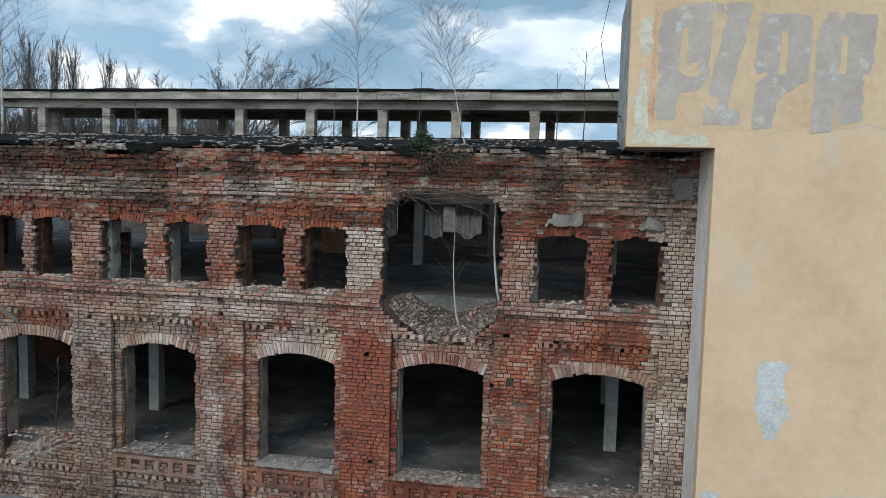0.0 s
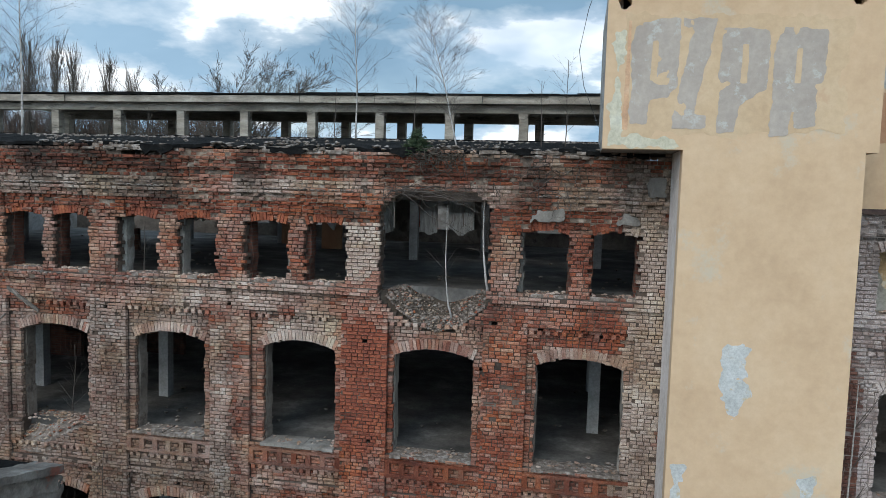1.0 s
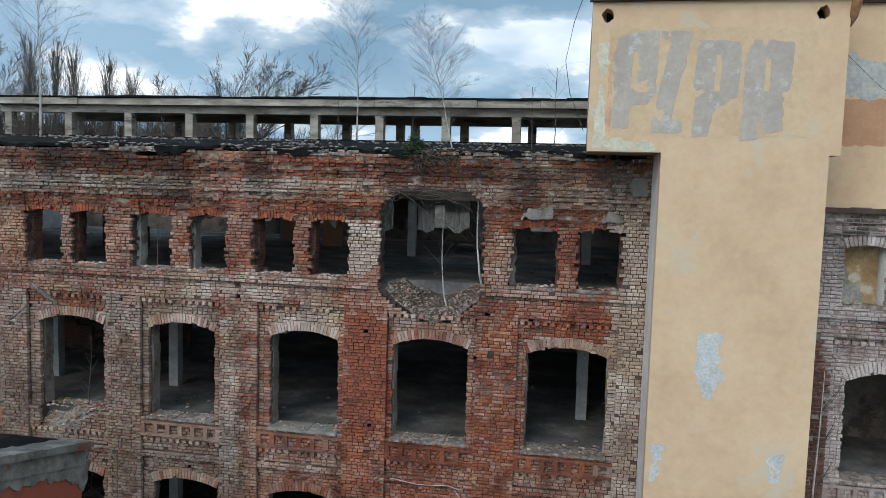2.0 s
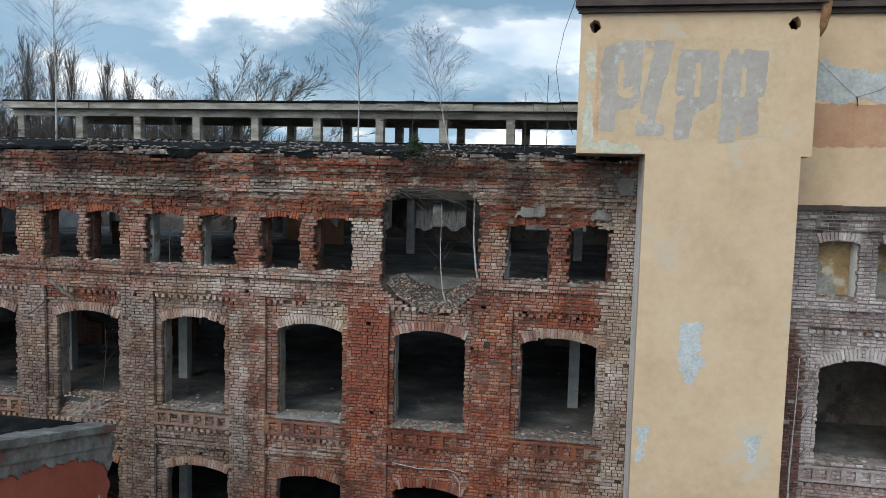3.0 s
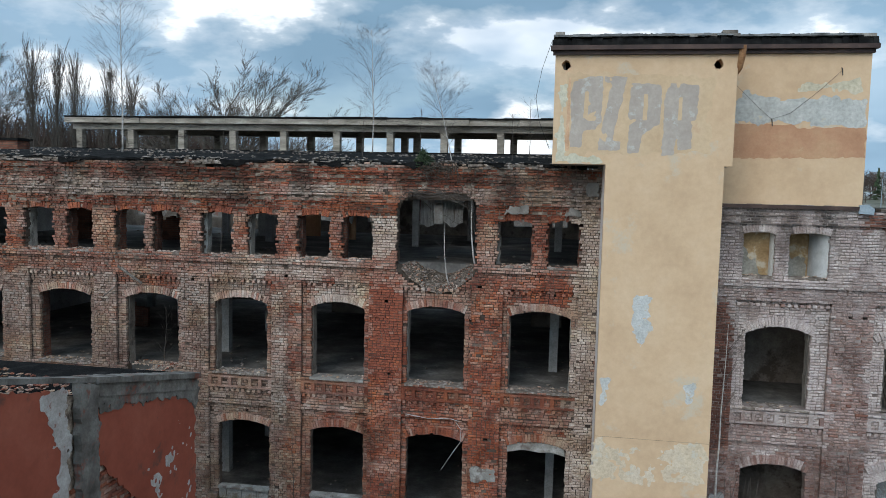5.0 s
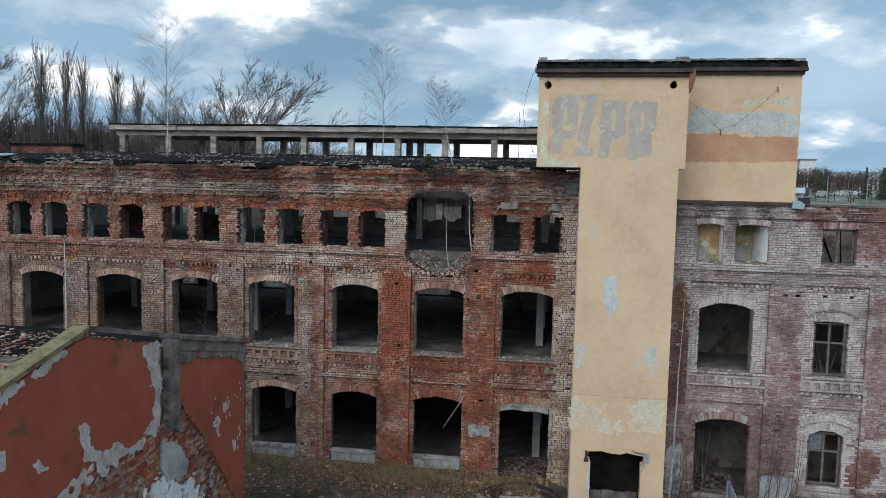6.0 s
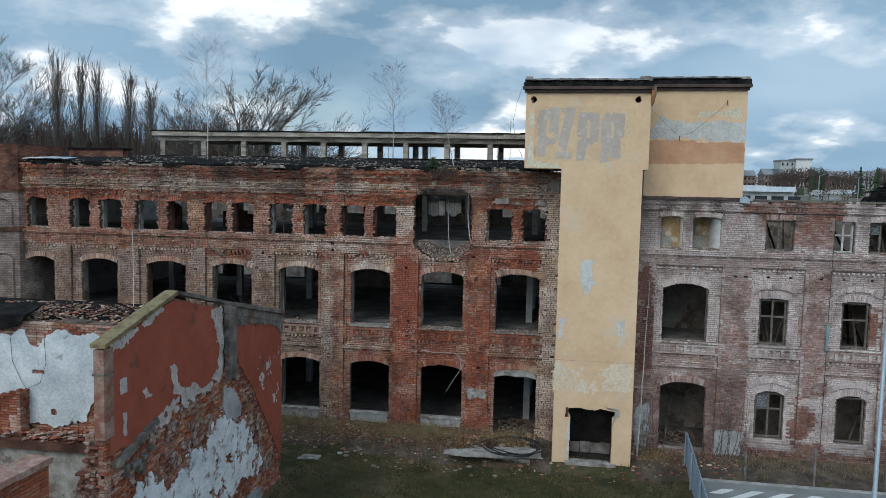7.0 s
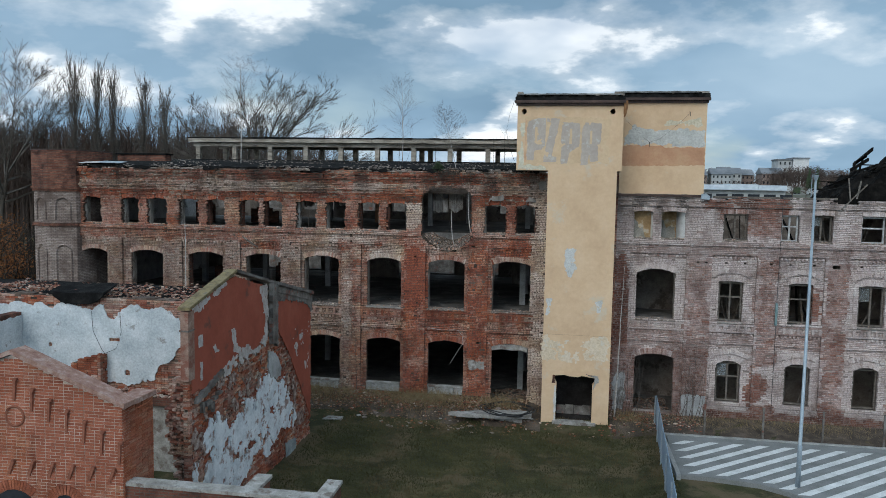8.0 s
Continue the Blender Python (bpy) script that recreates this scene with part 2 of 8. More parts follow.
BLADE = surface("grass_blade", (0.022, 0.026, 0.009), (0.050, 0.048, 0.017), (0.115, 0.090, 0.042), 0.7, 9, bump=0.1, stain=(0.085, 0.062, 0.032), stain_scale=0.35, stain_at=0.5)
STRAW = surface("dry_grass", (0.12, 0.09, 0.045), (0.20, 0.15, 0.08), (0.30, 0.23, 0.13), 3, 20, bump=0.1)
SOIL = surface("dirt", (0.032, 0.025, 0.019), (0.066, 0.051, 0.039), (0.12, 0.095, 0.074), 1.6, 20, bump=0.7, depth=0.04)
BARK = surface("dark_bark", (0.035, 0.028, 0.022), (0.06, 0.05, 0.04), (0.10, 0.085, 0.07), 6, 40)
TWIG = surface("pale_twig", (0.050, 0.040, 0.034), (0.080, 0.065, 0.056), (0.12, 0.10, 0.087), 6, 40)
BIRCH = surface("birch_bark", (0.20, 0.18, 0.165), (0.36, 0.34, 0.32), (0.48, 0.46, 0.44), 9, 40, stain=(0.05, 0.045, 0.04), stain_scale=7, stain_at=0.6)
CHAR = surface("charred_timber", (0.003, 0.003, 0.003), (0.007, 0.0065, 0.006), (0.018, 0.016, 0.014), 4, 30, rough=0.85)
TIMBER = surface("grey_timber", (0.06, 0.05, 0.042), (0.11, 0.095, 0.08), (0.18, 0.16, 0.14), 3, 30, stretch=(1, 1, 6))
OLDPAINT = surface("white_window_paint", (0.22, 0.22, 0.215), (0.36, 0.365, 0.36), (0.50, 0.50, 0.49), 5, 30)
PALEBOARD = surface("pale_board", (0.18, 0.165, 0.135), (0.25, 0.235, 0.20), (0.33, 0.315, 0.28), 2.5, 20, bump=0.2, stain=(0.30, 0.20, 0.10), stain_scale=1.5, stain_at=0.62)
MOSS = surface("mossy_coping", (0.07, 0.055, 0.038), (0.15, 0.118, 0.062), (0.27, 0.215, 0.105), 3, 30, stain=(0.10, 0.085, 0.07), stain_scale=3.0, stain_at=0.55)
BLOCK = surface("cement_block", (0.20, 0.195, 0.185), (0.29, 0.285, 0.27), (0.38, 0.375, 0.36), 4, 35, stain=(0.15, 0.13, 0.11), stain_scale=2.2, stain_at=0.55)
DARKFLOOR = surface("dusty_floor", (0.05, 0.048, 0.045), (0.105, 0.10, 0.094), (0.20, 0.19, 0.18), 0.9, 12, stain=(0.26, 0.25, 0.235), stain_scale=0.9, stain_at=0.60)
HOSE = surface("black_hose", (0.012, 0.012, 0.012), (0.02, 0.02, 0.02), (0.035, 0.034, 0.033), 8, 40, rough=0.5)
NEEDLE = surface("fir_needles", (0.022, 0.036, 0.018), (0.040, 0.060, 0.030), (0.065, 0.088, 0.045), 10, 40)
CABLE = surface("grey_cable", (0.03, 0.03, 0.03), (0.05, 0.05, 0.05), (0.08, 0.08, 0.08), 8, 40)
FARWALL = surface("pale_far_wall", (0.27, 0.28, 0.275), (0.34, 0.35, 0.345), (0.40, 0.41, 0.405), 0.05, 0.6, bump=0.05)
FARBRICK = surface("brown_far_wall", (0.14, 0.10, 0.085), (0.20, 0.15, 0.13), (0.26, 0.21, 0.19), 0.05, 0.6, bump=0.05)
FARROOF = surface("grey_far_roof", (0.10, 0.11, 0.12), (0.15, 0.16, 0.17), (0.21, 0.22, 0.23), 0.05, 0.6, bump=0.05)
FARWOOD = surface("bare_far_wood", (0.042, 0.029, 0.024), (0.070, 0.050, 0.041), (0.105, 0.078, 0.064), 0.15, 2.5, bump=0.2)
FARSHED = surface("blue_far_roof", (0.36, 0.42, 0.47), (0.44, 0.50, 0.55), (0.52, 0.57, 0.61), 0.08, 1.0, bump=0.05)

for dull in (TAR, CHAR, SHAFT_SHADE):
    dull.node_tree.nodes["Principled BSDF"].inputs["Specular IOR Level"].default_value = 0.05

glass_m, gt, gb = tree_of("window_glass")
gb.inputs["Base Color"].default_value = (0.75, 0.80, 0.82, 1)
gb.inputs["Roughness"].default_value, gb.inputs["Transmission Weight"].default_value, gb.inputs["IOR"].default_value = 0.06, 0.9, 1.45
GLASS = glass_m
void_m = surface("dark_glass", (0.015, 0.017, 0.02), (0.02, 0.023, 0.027), (0.03, 0.033, 0.038), 1, 5, rough=0.25, bump=0.02)
VOID = void_m
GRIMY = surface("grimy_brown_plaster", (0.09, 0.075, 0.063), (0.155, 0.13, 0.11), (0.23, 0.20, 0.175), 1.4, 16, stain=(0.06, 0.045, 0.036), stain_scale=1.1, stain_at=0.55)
# whitened so that the panels look lit in the dim storey
WHITE_PANEL = surface("bright_panel", (0.30, 0.29, 0.28), (0.52, 0.51, 0.49), (0.72, 0.72, 0.70), 3.0, 22, stretch=(4, 1, 0.5), stain=(0.22, 0.18, 0.15), stain_scale=3.5, stain_at=0.54)


def coursed(name, dark, mid, light, mortar, length=0.25, height=0.077):
    """Brickwork that is never seen near: courses drawn in the material, on upright faces."""
    m, nt, bsdf = tree_of(name)
    co, geo = nt.nodes.new("ShaderNodeTexCoord"), nt.nodes.new("ShaderNodeSeparateXYZ")
    nt.links.new(co.outputs["Object"], geo.inputs[0])
    along = nt.nodes.new("ShaderNodeMath")
    along.operation = "ADD"
    nt.links.new(geo.outputs[0], along.inputs[0])
    nt.links.new(geo.outputs[1], along.inputs[1])
    flat = nt.nodes.new("ShaderNodeCombineXYZ")
    nt.links.new(along.outputs[0], flat.inputs[0])
    nt.links.new(geo.outputs[2], flat.inputs[1])
    br = nt.nodes.new("ShaderNodeTexBrick")
    for key, v in (("Scale", 1.0), ("Mortar Size", 0.010), ("Brick Width", length), ("Row Height", height), ("Bias", 0.0), ("Mortar Smooth", 0.3)):
        br.inputs[key].default_value = v
    br.inputs["Color1"].default_value, br.inputs["Color2"].default_value, br.inputs["Mortar"].default_value = (*mid, 1), (*light, 1), (*mortar, 1)
    nt.links.new(flat.outputs[0], br.inputs["Vector"])
    big, small = noise_node(nt, 0.9, 8, 0.7), noise_node(nt, 30, 5, 0.7)
    col = mix(nt, ramp(nt, big, [(0.42, 0.0), (0.62, 0.9)]), br.outputs["Color"], dark)
    col = mix(nt, 0.6, col, ramp(nt, small, [(0.3, 0.3), (0.7, 0.7)]), "OVERLAY")
    nt.links.new(col, bsdf.inputs["Base Color"])
    bsdf.inputs["Roughness"].default_value, bsdf.inputs["Specular IOR Level"].default_value = 0.92, 0.2
    relief(nt, bsdf, br.outputs["Fac"], -0.6, 0.012)
    return m


COURSED_RED = coursed("coursed_red_brick", (0.024, 0.014, 0.011), (0.105, 0.039, 0.026), (0.165, 0.066, 0.044), (0.10, 0.08, 0.068))
TURRETBRICK, TURRETGREY = coursed("turret_brick", (0.022, 0.012, 0.010), (0.125, 0.044, 0.028), (0.22, 0.095, 0.062), (0.10, 0.078, 0.062)), coursed("turret_washed_brick", (0.085, 0.06, 0.05), (0.215, 0.165, 0.142), (0.32, 0.265, 0.235), (0.10, 0.078, 0.066))

# ---- mesh helpers ----
rng = random.Random(7)


def lerp(a, b, f):
    return a + (b - a) * f


def soft(x, z, s=1.0, seed=0.0):
    """Smooth noise, about -1 to 1."""
    return noise.noise(Vector((x * s + seed, z * s - seed, seed * 1.7)))


class Soup:
    """Gathers faces for one mesh; optional lime and darkening per face."""

    def __init__(self):
        self.v, self.f, self.lime, self.soot_shade = [], [], [], []

    def box(self, x0, x1, y0, y1, z0, z1, back=True, lime=0.0, soot_shade=0.0, lean=0.0):
        n = len(self.v)
        self.v += [(x0, y0 + lean, z0), (x1, y0, z0), (x1, y1, z0), (x0, y1, z0), (x0, y0 + lean, z1), (x1, y0, z1), (x1, y1, z1), (x0, y1, z1)]
        fs = [(0, 1, 5, 4), (1, 2, 6, 5), (3, 0, 4, 7), (4, 5, 6, 7), (3, 2, 1, 0)]
        if back:
            fs.append((2, 3, 7, 6))
        self.f += [tuple(n + i for i in q) for q in fs]
        self.lime += [lime] * len(fs)
        self.soot_shade += [soot_shade] * len(fs)

    def brick(self, x0, x1, y0, y1, z0, z1, lime, soot_shade, worn=0.007, lean=0.0):
        """A laid brick with worn edges: its face is smaller than its body."""
        n = len(self.v)
        w, u = worn, rng.uniform
        a, b, c, d = u(0, worn), u(0, worn), u(0, worn), u(0, worn)
        self.v += [(x0 + w + a, y0 + lean + b, z0 + w * 0.8 + c * 0.5), (x1 - w - b, y0 + c, z0 + w * 0.8 + d * 0.5), (x1, y1, z0), (x0, y1, z0), (x0 + w + c, y0 + lean + d, z1 - w - a * 0.7), (x1 - w - d, y0 + a, z1 - w - b * 0.7), (x1, y1, z1), (x0, y1, z1),
                   (x0, y0 + w, z0), (x1, y0 + w, z0), (x0, y0 + w, z1), (x1, y0 + w, z1)]
        fs = [(0, 1, 5, 4), (8, 9, 1, 0), (9, 11, 5, 1), (11, 10, 4, 5), (10, 8, 0, 4), (9, 2, 6, 11), (10, 11, 6, 7), (3, 8, 10, 7), (3, 2, 9, 8)]
        self.f += [tuple(n + i for i in q) for q in fs]
        self.lime += [lime] * 9
        self.soot_shade += [soot_shade] * 9

    def hexa(self, p, lime=0.0, soot_shade=0.0):
        """Eight corners: four below in a ring, four above."""
        n = len(self.v)
        self.v += [tuple(q) for q in p]
        fs = [(0, 1, 5, 4), (1, 2, 6, 5), (2, 3, 7, 6), (3, 0, 4, 7), (4, 5, 6, 7), (3, 2, 1, 0)]
        self.f += [tuple(n + i for i in q) for q in fs]
        self.lime += [lime] * 6
        self.soot_shade += [soot_shade] * 6

    def prism(self, outline, axis, a, b):
        """An outline (two coordinates) drawn out along 'x', 'y' or 'z' from a to b."""
        n, k = len(self.v), len(outline)
        for d in (a, b):
            for p, q in outline:
                self.v.append({"x": (d, p, q), "y": (p, d, q), "z": (p, q, d)}[axis])
        self.f += [tuple(range(n, n + k)), tuple(range(n + 2 * k - 1, n + k - 1, -1))]
        self.f += [(n + i, n + (i + 1) % k, n + k + (i + 1) % k, n + k + i) for i in range(k)]
        self.lime += [0.0] * (k + 2)
        self.soot_shade += [0.0] * (k + 2)

    def tube(self, path, radii, sides=5, cap=True):
        n0 = len(self.v)
        up = Vector((0.31, 0.17, 0.93))
        for i, p in enumerate(path):
            p = Vector(p)
            d = Vector(path[min(i + 1, len(path) - 1)]) - Vector(path[max(i - 1, 0)])
            if d.length < 1e-6:
                d = Vector((0, 0, 1))
            d.normalize()
            a = d.cross(up)
            if a.length < 0.05:
                a = d.cross(Vector((1, 0, 0)))
            a.normalize()
            b = d.cross(a)
            r = radii[i] if isinstance(radii, (list, tuple)) else radii
            for k in range(sides):
                w = 2 * math.pi * k / sides
                self.v.append(tuple(p + (a * math.cos(w) + b * math.sin(w)) * r))
        m = len(path)
        for i in range(m - 1):
            for k in range(sides):
                q = (k + 1) % sides
                self.f.append((n0 + i * sides + k, n0 + i * sides + q, n0 + (i + 1) * sides + q, n0 + (i + 1) * sides + k))
        if cap and sides > 2:
            self.f.append(tuple(n0 + k for k in range(sides))[::-1])
            self.f.append(tuple(n0 + (m - 1) * sides + k for k in range(sides)))
        extra = len(self.f) - len(self.lime)
        self.lime += [0.0] * extra
        self.soot_shade += [0.0] * extra

    def lump(self, c, r, seed, squash=0.7, lime=0.0, soot_shade=0.0):
        """A broken stone: a jittered octahedron-like lump."""
        n = len(self.v)
        g = random.Random(seed)
        pts = [(1, 0, 0), (0, 1, 0), (-1, 0, 0), (0, -1, 0), (0, 0, 1), (0, 0, -1), (0.7, 0.7, 0.5), (-0.7, 0.6, 0.5), (-0.6, -0.7, 0.5), (0.7, -0.6, 0.5)]
        for p in pts:
            s = r * g.uniform(0.75, 1.2)
            self.v.append((c[0] + p[0] * s, c[1] + p[1] * s, c[2] + p[2] * s * squash))
        fs = [(0, 6, 4), (0, 4, 9), (1, 7, 4), (1, 4, 6), (2, 8, 4), (2, 4, 7), (3, 9, 4), (3, 4, 8), (0, 1, 6), (1, 2, 7), (2, 3, 8), (3, 0, 9), (1, 0, 5), (2, 1, 5), (3, 2, 5), (0, 3, 5)]
        self.f += [tuple(n + i for i in q) for q in fs]
        self.lime += [lime] * len(fs)
        self.soot_shade += [soot_shade] * len(fs)

    def mesh(self, name, material, smooth=False, tints=False):
        me = bpy.data.meshes.new(name)
        me.from_pydata(self.v, [], self.f)
        if tints:
            for key, data in (("lime", self.lime), ("soot_shade", self.soot_shade)):
                at = me.attributes.new(key, "FLOAT", "FACE")
                at.data.foreach_set("value", np.array(data, dtype=np.float32))
        me.materials.append(material)
        if smooth:
            me.polygons.foreach_set("use_smooth", [True] * len(me.polygons))
        me.update()
        return me


def part(name, soup, material, parent=None, label="", smooth=False, tints=False, kind=""):
    """One mesh object from a soup, under its parent; world-placed."""
    me = soup.mesh(name, material, smooth, tints) if isinstance(soup, Soup) else soup
    ob = new(name, me)
    if parent is not None:
        ob.parent = parent
        ob.matrix_parent_inverse = Matrix.Translation(-parent.matrix_basis.translation)
    if label or kind:
        tagged(ob, label=label, kind=kind)
    return ob


def thing(name, label, category, at=(0, 0, 0), group="", kind=""):
    """An empty at a thing's base, which holds its parts."""
    ob = new(name)
    ob.empty_display_size = 0.2
    ob.matrix_basis = Matrix.Translation(at)
    return tagged(ob, label, category, group, kind)


def boxed(*dims):
    s = Soup()
    s.box(*dims)
    return s


def wobbly(pts, seed, amount, step=0.18):
    g, out = random.Random(seed), []
    for (a, b), (c, d) in zip(pts, pts[1:] + pts[:1]):
        n = max(1, int(math.hypot(c - a, d - b) / step))
        out += [(lerp(a, c, i / n) + g.uniform(-amount, amount), lerp(b, d, i / n) + g.uniform(-amount, amount)) for i in range(n)]
    return out


def inside(pts, a, b):
    """Distance to an outline's edge, positive within it."""
    best, within = 1e9, False
    for (p, q), (r, s) in zip(pts, pts[1:] + pts[:1]):
        f = max(0.0, min(1.0, ((a - p) * (r - p) + (b - q) * (s - q)) / max(1e-9, (r - p) ** 2 + (s - q) ** 2)))
        best = min(best, math.hypot(a - p - f * (r - p), b - q - f * (s - q)))
        if (q > b) != (s > b) and a < (r - p) * (b - q) / (s - q) + p:
            within = not within
    return best if within else -best


def flakes(name, pts, mat, axis, face, thick, parent, label="", seed=1.0, rag=0.3, step=0.06, holes=0.0, gaps=()):
    """A thin coat with a torn edge and holes. axis 'x': lies on a wall that faces east; 'y': on one that faces south."""
    s = Soup()
    a0, a1 = min(p for p, _ in pts) - 0.3, max(p for p, _ in pts) + 0.3
    b0, b1 = min(q for _, q in pts) - 0.3, max(q for _, q in pts) + 0.3
    na, nb = int((a1 - a0) / step) + 1, int((b1 - b0) / step) + 1

    def level(i, j):
        a, b = a0 + i * step, b0 + j * step
        rough = soft(a, b, 1.6, seed) * 0.55 + soft(a, b, 4.5, seed + 5) * 0.35 + soft(a, b, 11.0, seed + 9) * 0.25
        v = inside(pts, a, b) + rag * rough
        for gap in gaps:
            v = min(v, 0.3 * rag * rough - inside(gap, a, b))
        return min(v, 0.5 - holes + rough) if holes else v
    grid = [[level(i, j) for i in range(na + 1)] for j in range(nb + 1)]

    def put(a, b, d):
        return (face - d, a, b) if axis == "x" else (a, face + d, b)
    for j in range(nb):
        for i in range(na):
            cell = [(i, j), (i + 1, j), (i + 1, j + 1), (i, j + 1)]
            vals = [grid[q][p] for p, q in cell]
            if max(vals) <= 0:
                continue
            poly, cuts = [], []
            for k in range(4):
                (p, q), (r, t), u, v = cell[k], cell[(k + 1) % 4], vals[k], vals[(k + 1) % 4]
                if u > 0:
                    poly.append((a0 + p * step, b0 + q * step))
                if (u > 0) != (v > 0):
                    f = u / (u - v)
                    c = (a0 + lerp(p, r, f) * step, b0 + lerp(q, t, f) * step)
                    poly.append(c)
                    cuts.append(c)
            if len(poly) < 3:
                continue
            n = len(s.v)
            s.v += [put(a, b, 0.0) for a, b in poly]
            s.f.append(tuple(range(n, n + len(poly))))
            for c, d in zip(cuts[::2], cuts[1::2]):
                n = len(s.v)
                s.v += [put(*c, 0.0), put(*d, 0.0), put(*d, thick), put(*c, thick)]
                s.f.append((n, n + 1, n + 2, n + 3))
    return part(name, s, mat, parent, label)

# ---- the brick mill: its long front runs along x at y = 0 ----
COURSE, BED, LONG, SHORT, JOINT = 0.077, 0.016, 0.243, 0.112, 0.018
RING = 0.25


class Opening:
    """A window or door: sides x0, x1, sill z0, spring z1 and rise of its arch; ring: height of the arch's bricks."""

    def __init__(self, x0, x1, z0, z1, rise, ring=RING, low=None, ragged=0.03):
        self.x0, self.x1, self.z0, self.z1, self.rise, self.ring, self.low, self.ragged = x0, x1, z0, z1, rise, ring, low, ragged
        self.a, self.cx = (x1 - x0) / 2, (x0 + x1) / 2
        self.R = (self.a ** 2 + rise ** 2) / (2 * rise)
        self.cz = z1 + rise - self.R

    def span(self, z, grow):
        """The stretch of x that is open (with the ring: not laid in courses) at height z."""
        if z < self.z0:
            if self.low and z > self.low[0]:
                f = (z - self.low[0]) / (self.z0 - self.low[0])
                return (lerp(self.low[1], self.x0, f), lerp(self.low[2], self.x1, f))
            return None
        if z <= self.z1:
            return (self.x0, self.x1)
        h, r = z - self.cz, self.R + grow
        if h >= r:
            return None
        w = math.sqrt(r * r - h * h)
        limit = self.a + grow * self.a / self.R
        if grow and z < self.cz + (self.R + grow) * (1 - (self.a / self.R) ** 2) ** 0.5:
            w = self.a + (z - self.z1) * self.a / max(0.05, self.z1 - self.cz)
        w = min(w, limit)
        return (self.cx - w, self.cx + w)


class Hole:
    """The breach in the top floor: two windows fallen into one, with a broken top and foot."""
    ragged = 0.09
    x0, x1 = -3.3, -1.06

    def span(self, z, grow):
        if 7.16 < z < 7.95:
            f = (z - 7.16) / 0.79
            return (lerp(-2.3, -3.3, min(1, f * 1.25) ** 0.8), lerp(-1.85, -1.06, min(1, f * 1.35) ** 0.8))
        if 7.95 <= z < 9.55:
            return (-3.3, -1.06)
        if 9.55 <= z < 10.08:
            f = (z - 9.55) / 0.53
            return (-3.3 + 0.55 * f ** 2.2, -1.06 - 0.3 * f ** 2.2)
        return None


class Pit:
    """A small hole where a scaffold beam sat."""
    ragged = 0.015

    def __init__(self, x, z, wide=0.11, high=0.077):
        self.x0, self.x1, self.z, self.high = x - wide / 2, x + wide / 2, z, high

    def span(self, z, grow):
        return (self.x0, self.x1) if abs(z - self.z) < self.high / 2 else None


TOP_L = [(-20.55, -19.68), (-18.45, -17.66), (-17.1, -16.1), (-15.4, -14.5), (-13.95, -13.1), (-12.25, -11.38), (-11.02, -10.2), (-9.36, -8.48),
         (-7.93, -7.05), (-6.3, -5.42), (-4.95, -4.1), (-0.36, 0.55), (1.03, 1.88)]
MID_L = [(-20.78, -19.38), (-18.07, -16.38), (-15.0, -13.22), (-12.0, -10.25), (-9.04, -7.35), (-5.93, -4.3), (-3.0, -1.3), (0.0, 1.74)]
LOW_L = [(-18.05, -16.4), (-15.0, -13.3), (-12.0, -10.3), (-8.93, -7.27), (-5.95, -4.3), (-2.96, -1.28), (0.04, 1.71)]
OPEN_L = [Opening(a, b, 8.06, 9.3, 0.07, 0.2, ragged=0.11) for a, b in TOP_L] + [Hole()]
OPEN_L += [Opening(a, b, 4.47, 6.62, 0.17, 0.22, low=(3.9, -12.0, -11.4) if i == 3 else None) for i, (a, b) in enumerate(MID_L)]
OPEN_L += [Opening(a, b, 0.1 if i == 6 else 0.26, 2.82, 0.16, 0.22) for i, (a, b) in enumerate(LOW_L)]
OPEN_L += [Pit(x, z) for x, z in ((-0.87, 7.4), (0.07, 7.36), (1.25, 7.26), (1.25, 6.62), (-1.13, 6.46), (-6.7, 7.5), (-9.7, 7.3), (-3.6, 6.9), (-8.0, 3.3), (-3.5, 4.7), (-0.6, 3.0))]
PIER_L = [(-19.2, -18.5), (-16.2, -15.3), (-13.02, -12.27), (-10.08, -9.2), (-7.15, -6.22), (-4.13, -3.12), (-1.1, -0.2), (1.92, 5.5)]

TOP_R = [(6.25, 7.05), (7.42, 8.42), (10.03, 11.05), (12.42, 13.15), (13.62, 14.5), (15.62, 16.6), (18.3, 19.2)]
MID_R = [(6.45, 8.12), (9.97, 11.0), (12.88, 13.87), (15.68, 16.75), (18.6, 19.6)]
LOW_R = [(6.5, 8.2), (10.0, 11.05), (12.87, 13.93), (15.66, 16.68), (18.5, 19.5)]
OPEN_R = [Opening(a, b, 8.04, 9.2, 0.07 if i < 2 else 0.015, 0.2, ragged=0.02) for i, (a, b) in enumerate(TOP_R)]
OPEN_R += [Opening(a, b, 4.45, 6.5 if i == 0 else 6.2, 0.2 if i == 0 else 0.07, ragged=0.02) for i, (a, b) in enumerate(MID_R)]
OPEN_R += [Opening(a, b, 0.2 if i == 0 else 0.86, 2.7 if i == 0 else 2.55, 0.18, ragged=0.02) for i, (a, b) in enumerate(LOW_R)]
OPEN_R += [Pit(x, 7.07) for x in (9.03, 9.39, 10.23, 11.03, 12.06, 12.88, 13.85, 15.75)] + [Pit(14.7, 7.02, 0.3, 0.15)]
PIER_R = [(5.5, 6.12), (8.55, 9.62), (11.5, 12.4), (14.26, 15.22), (17.1, 18.0), (20.0, 20.6)]


HALO_R = [(a, b, 4.45, 6.75) for a, b in MID_R] + [(a, b, 0.86, 2.95) for a, b in LOW_R[1:]] + [(a, b, 8.1, 9.25) for a, b in TOP_R[:2]]


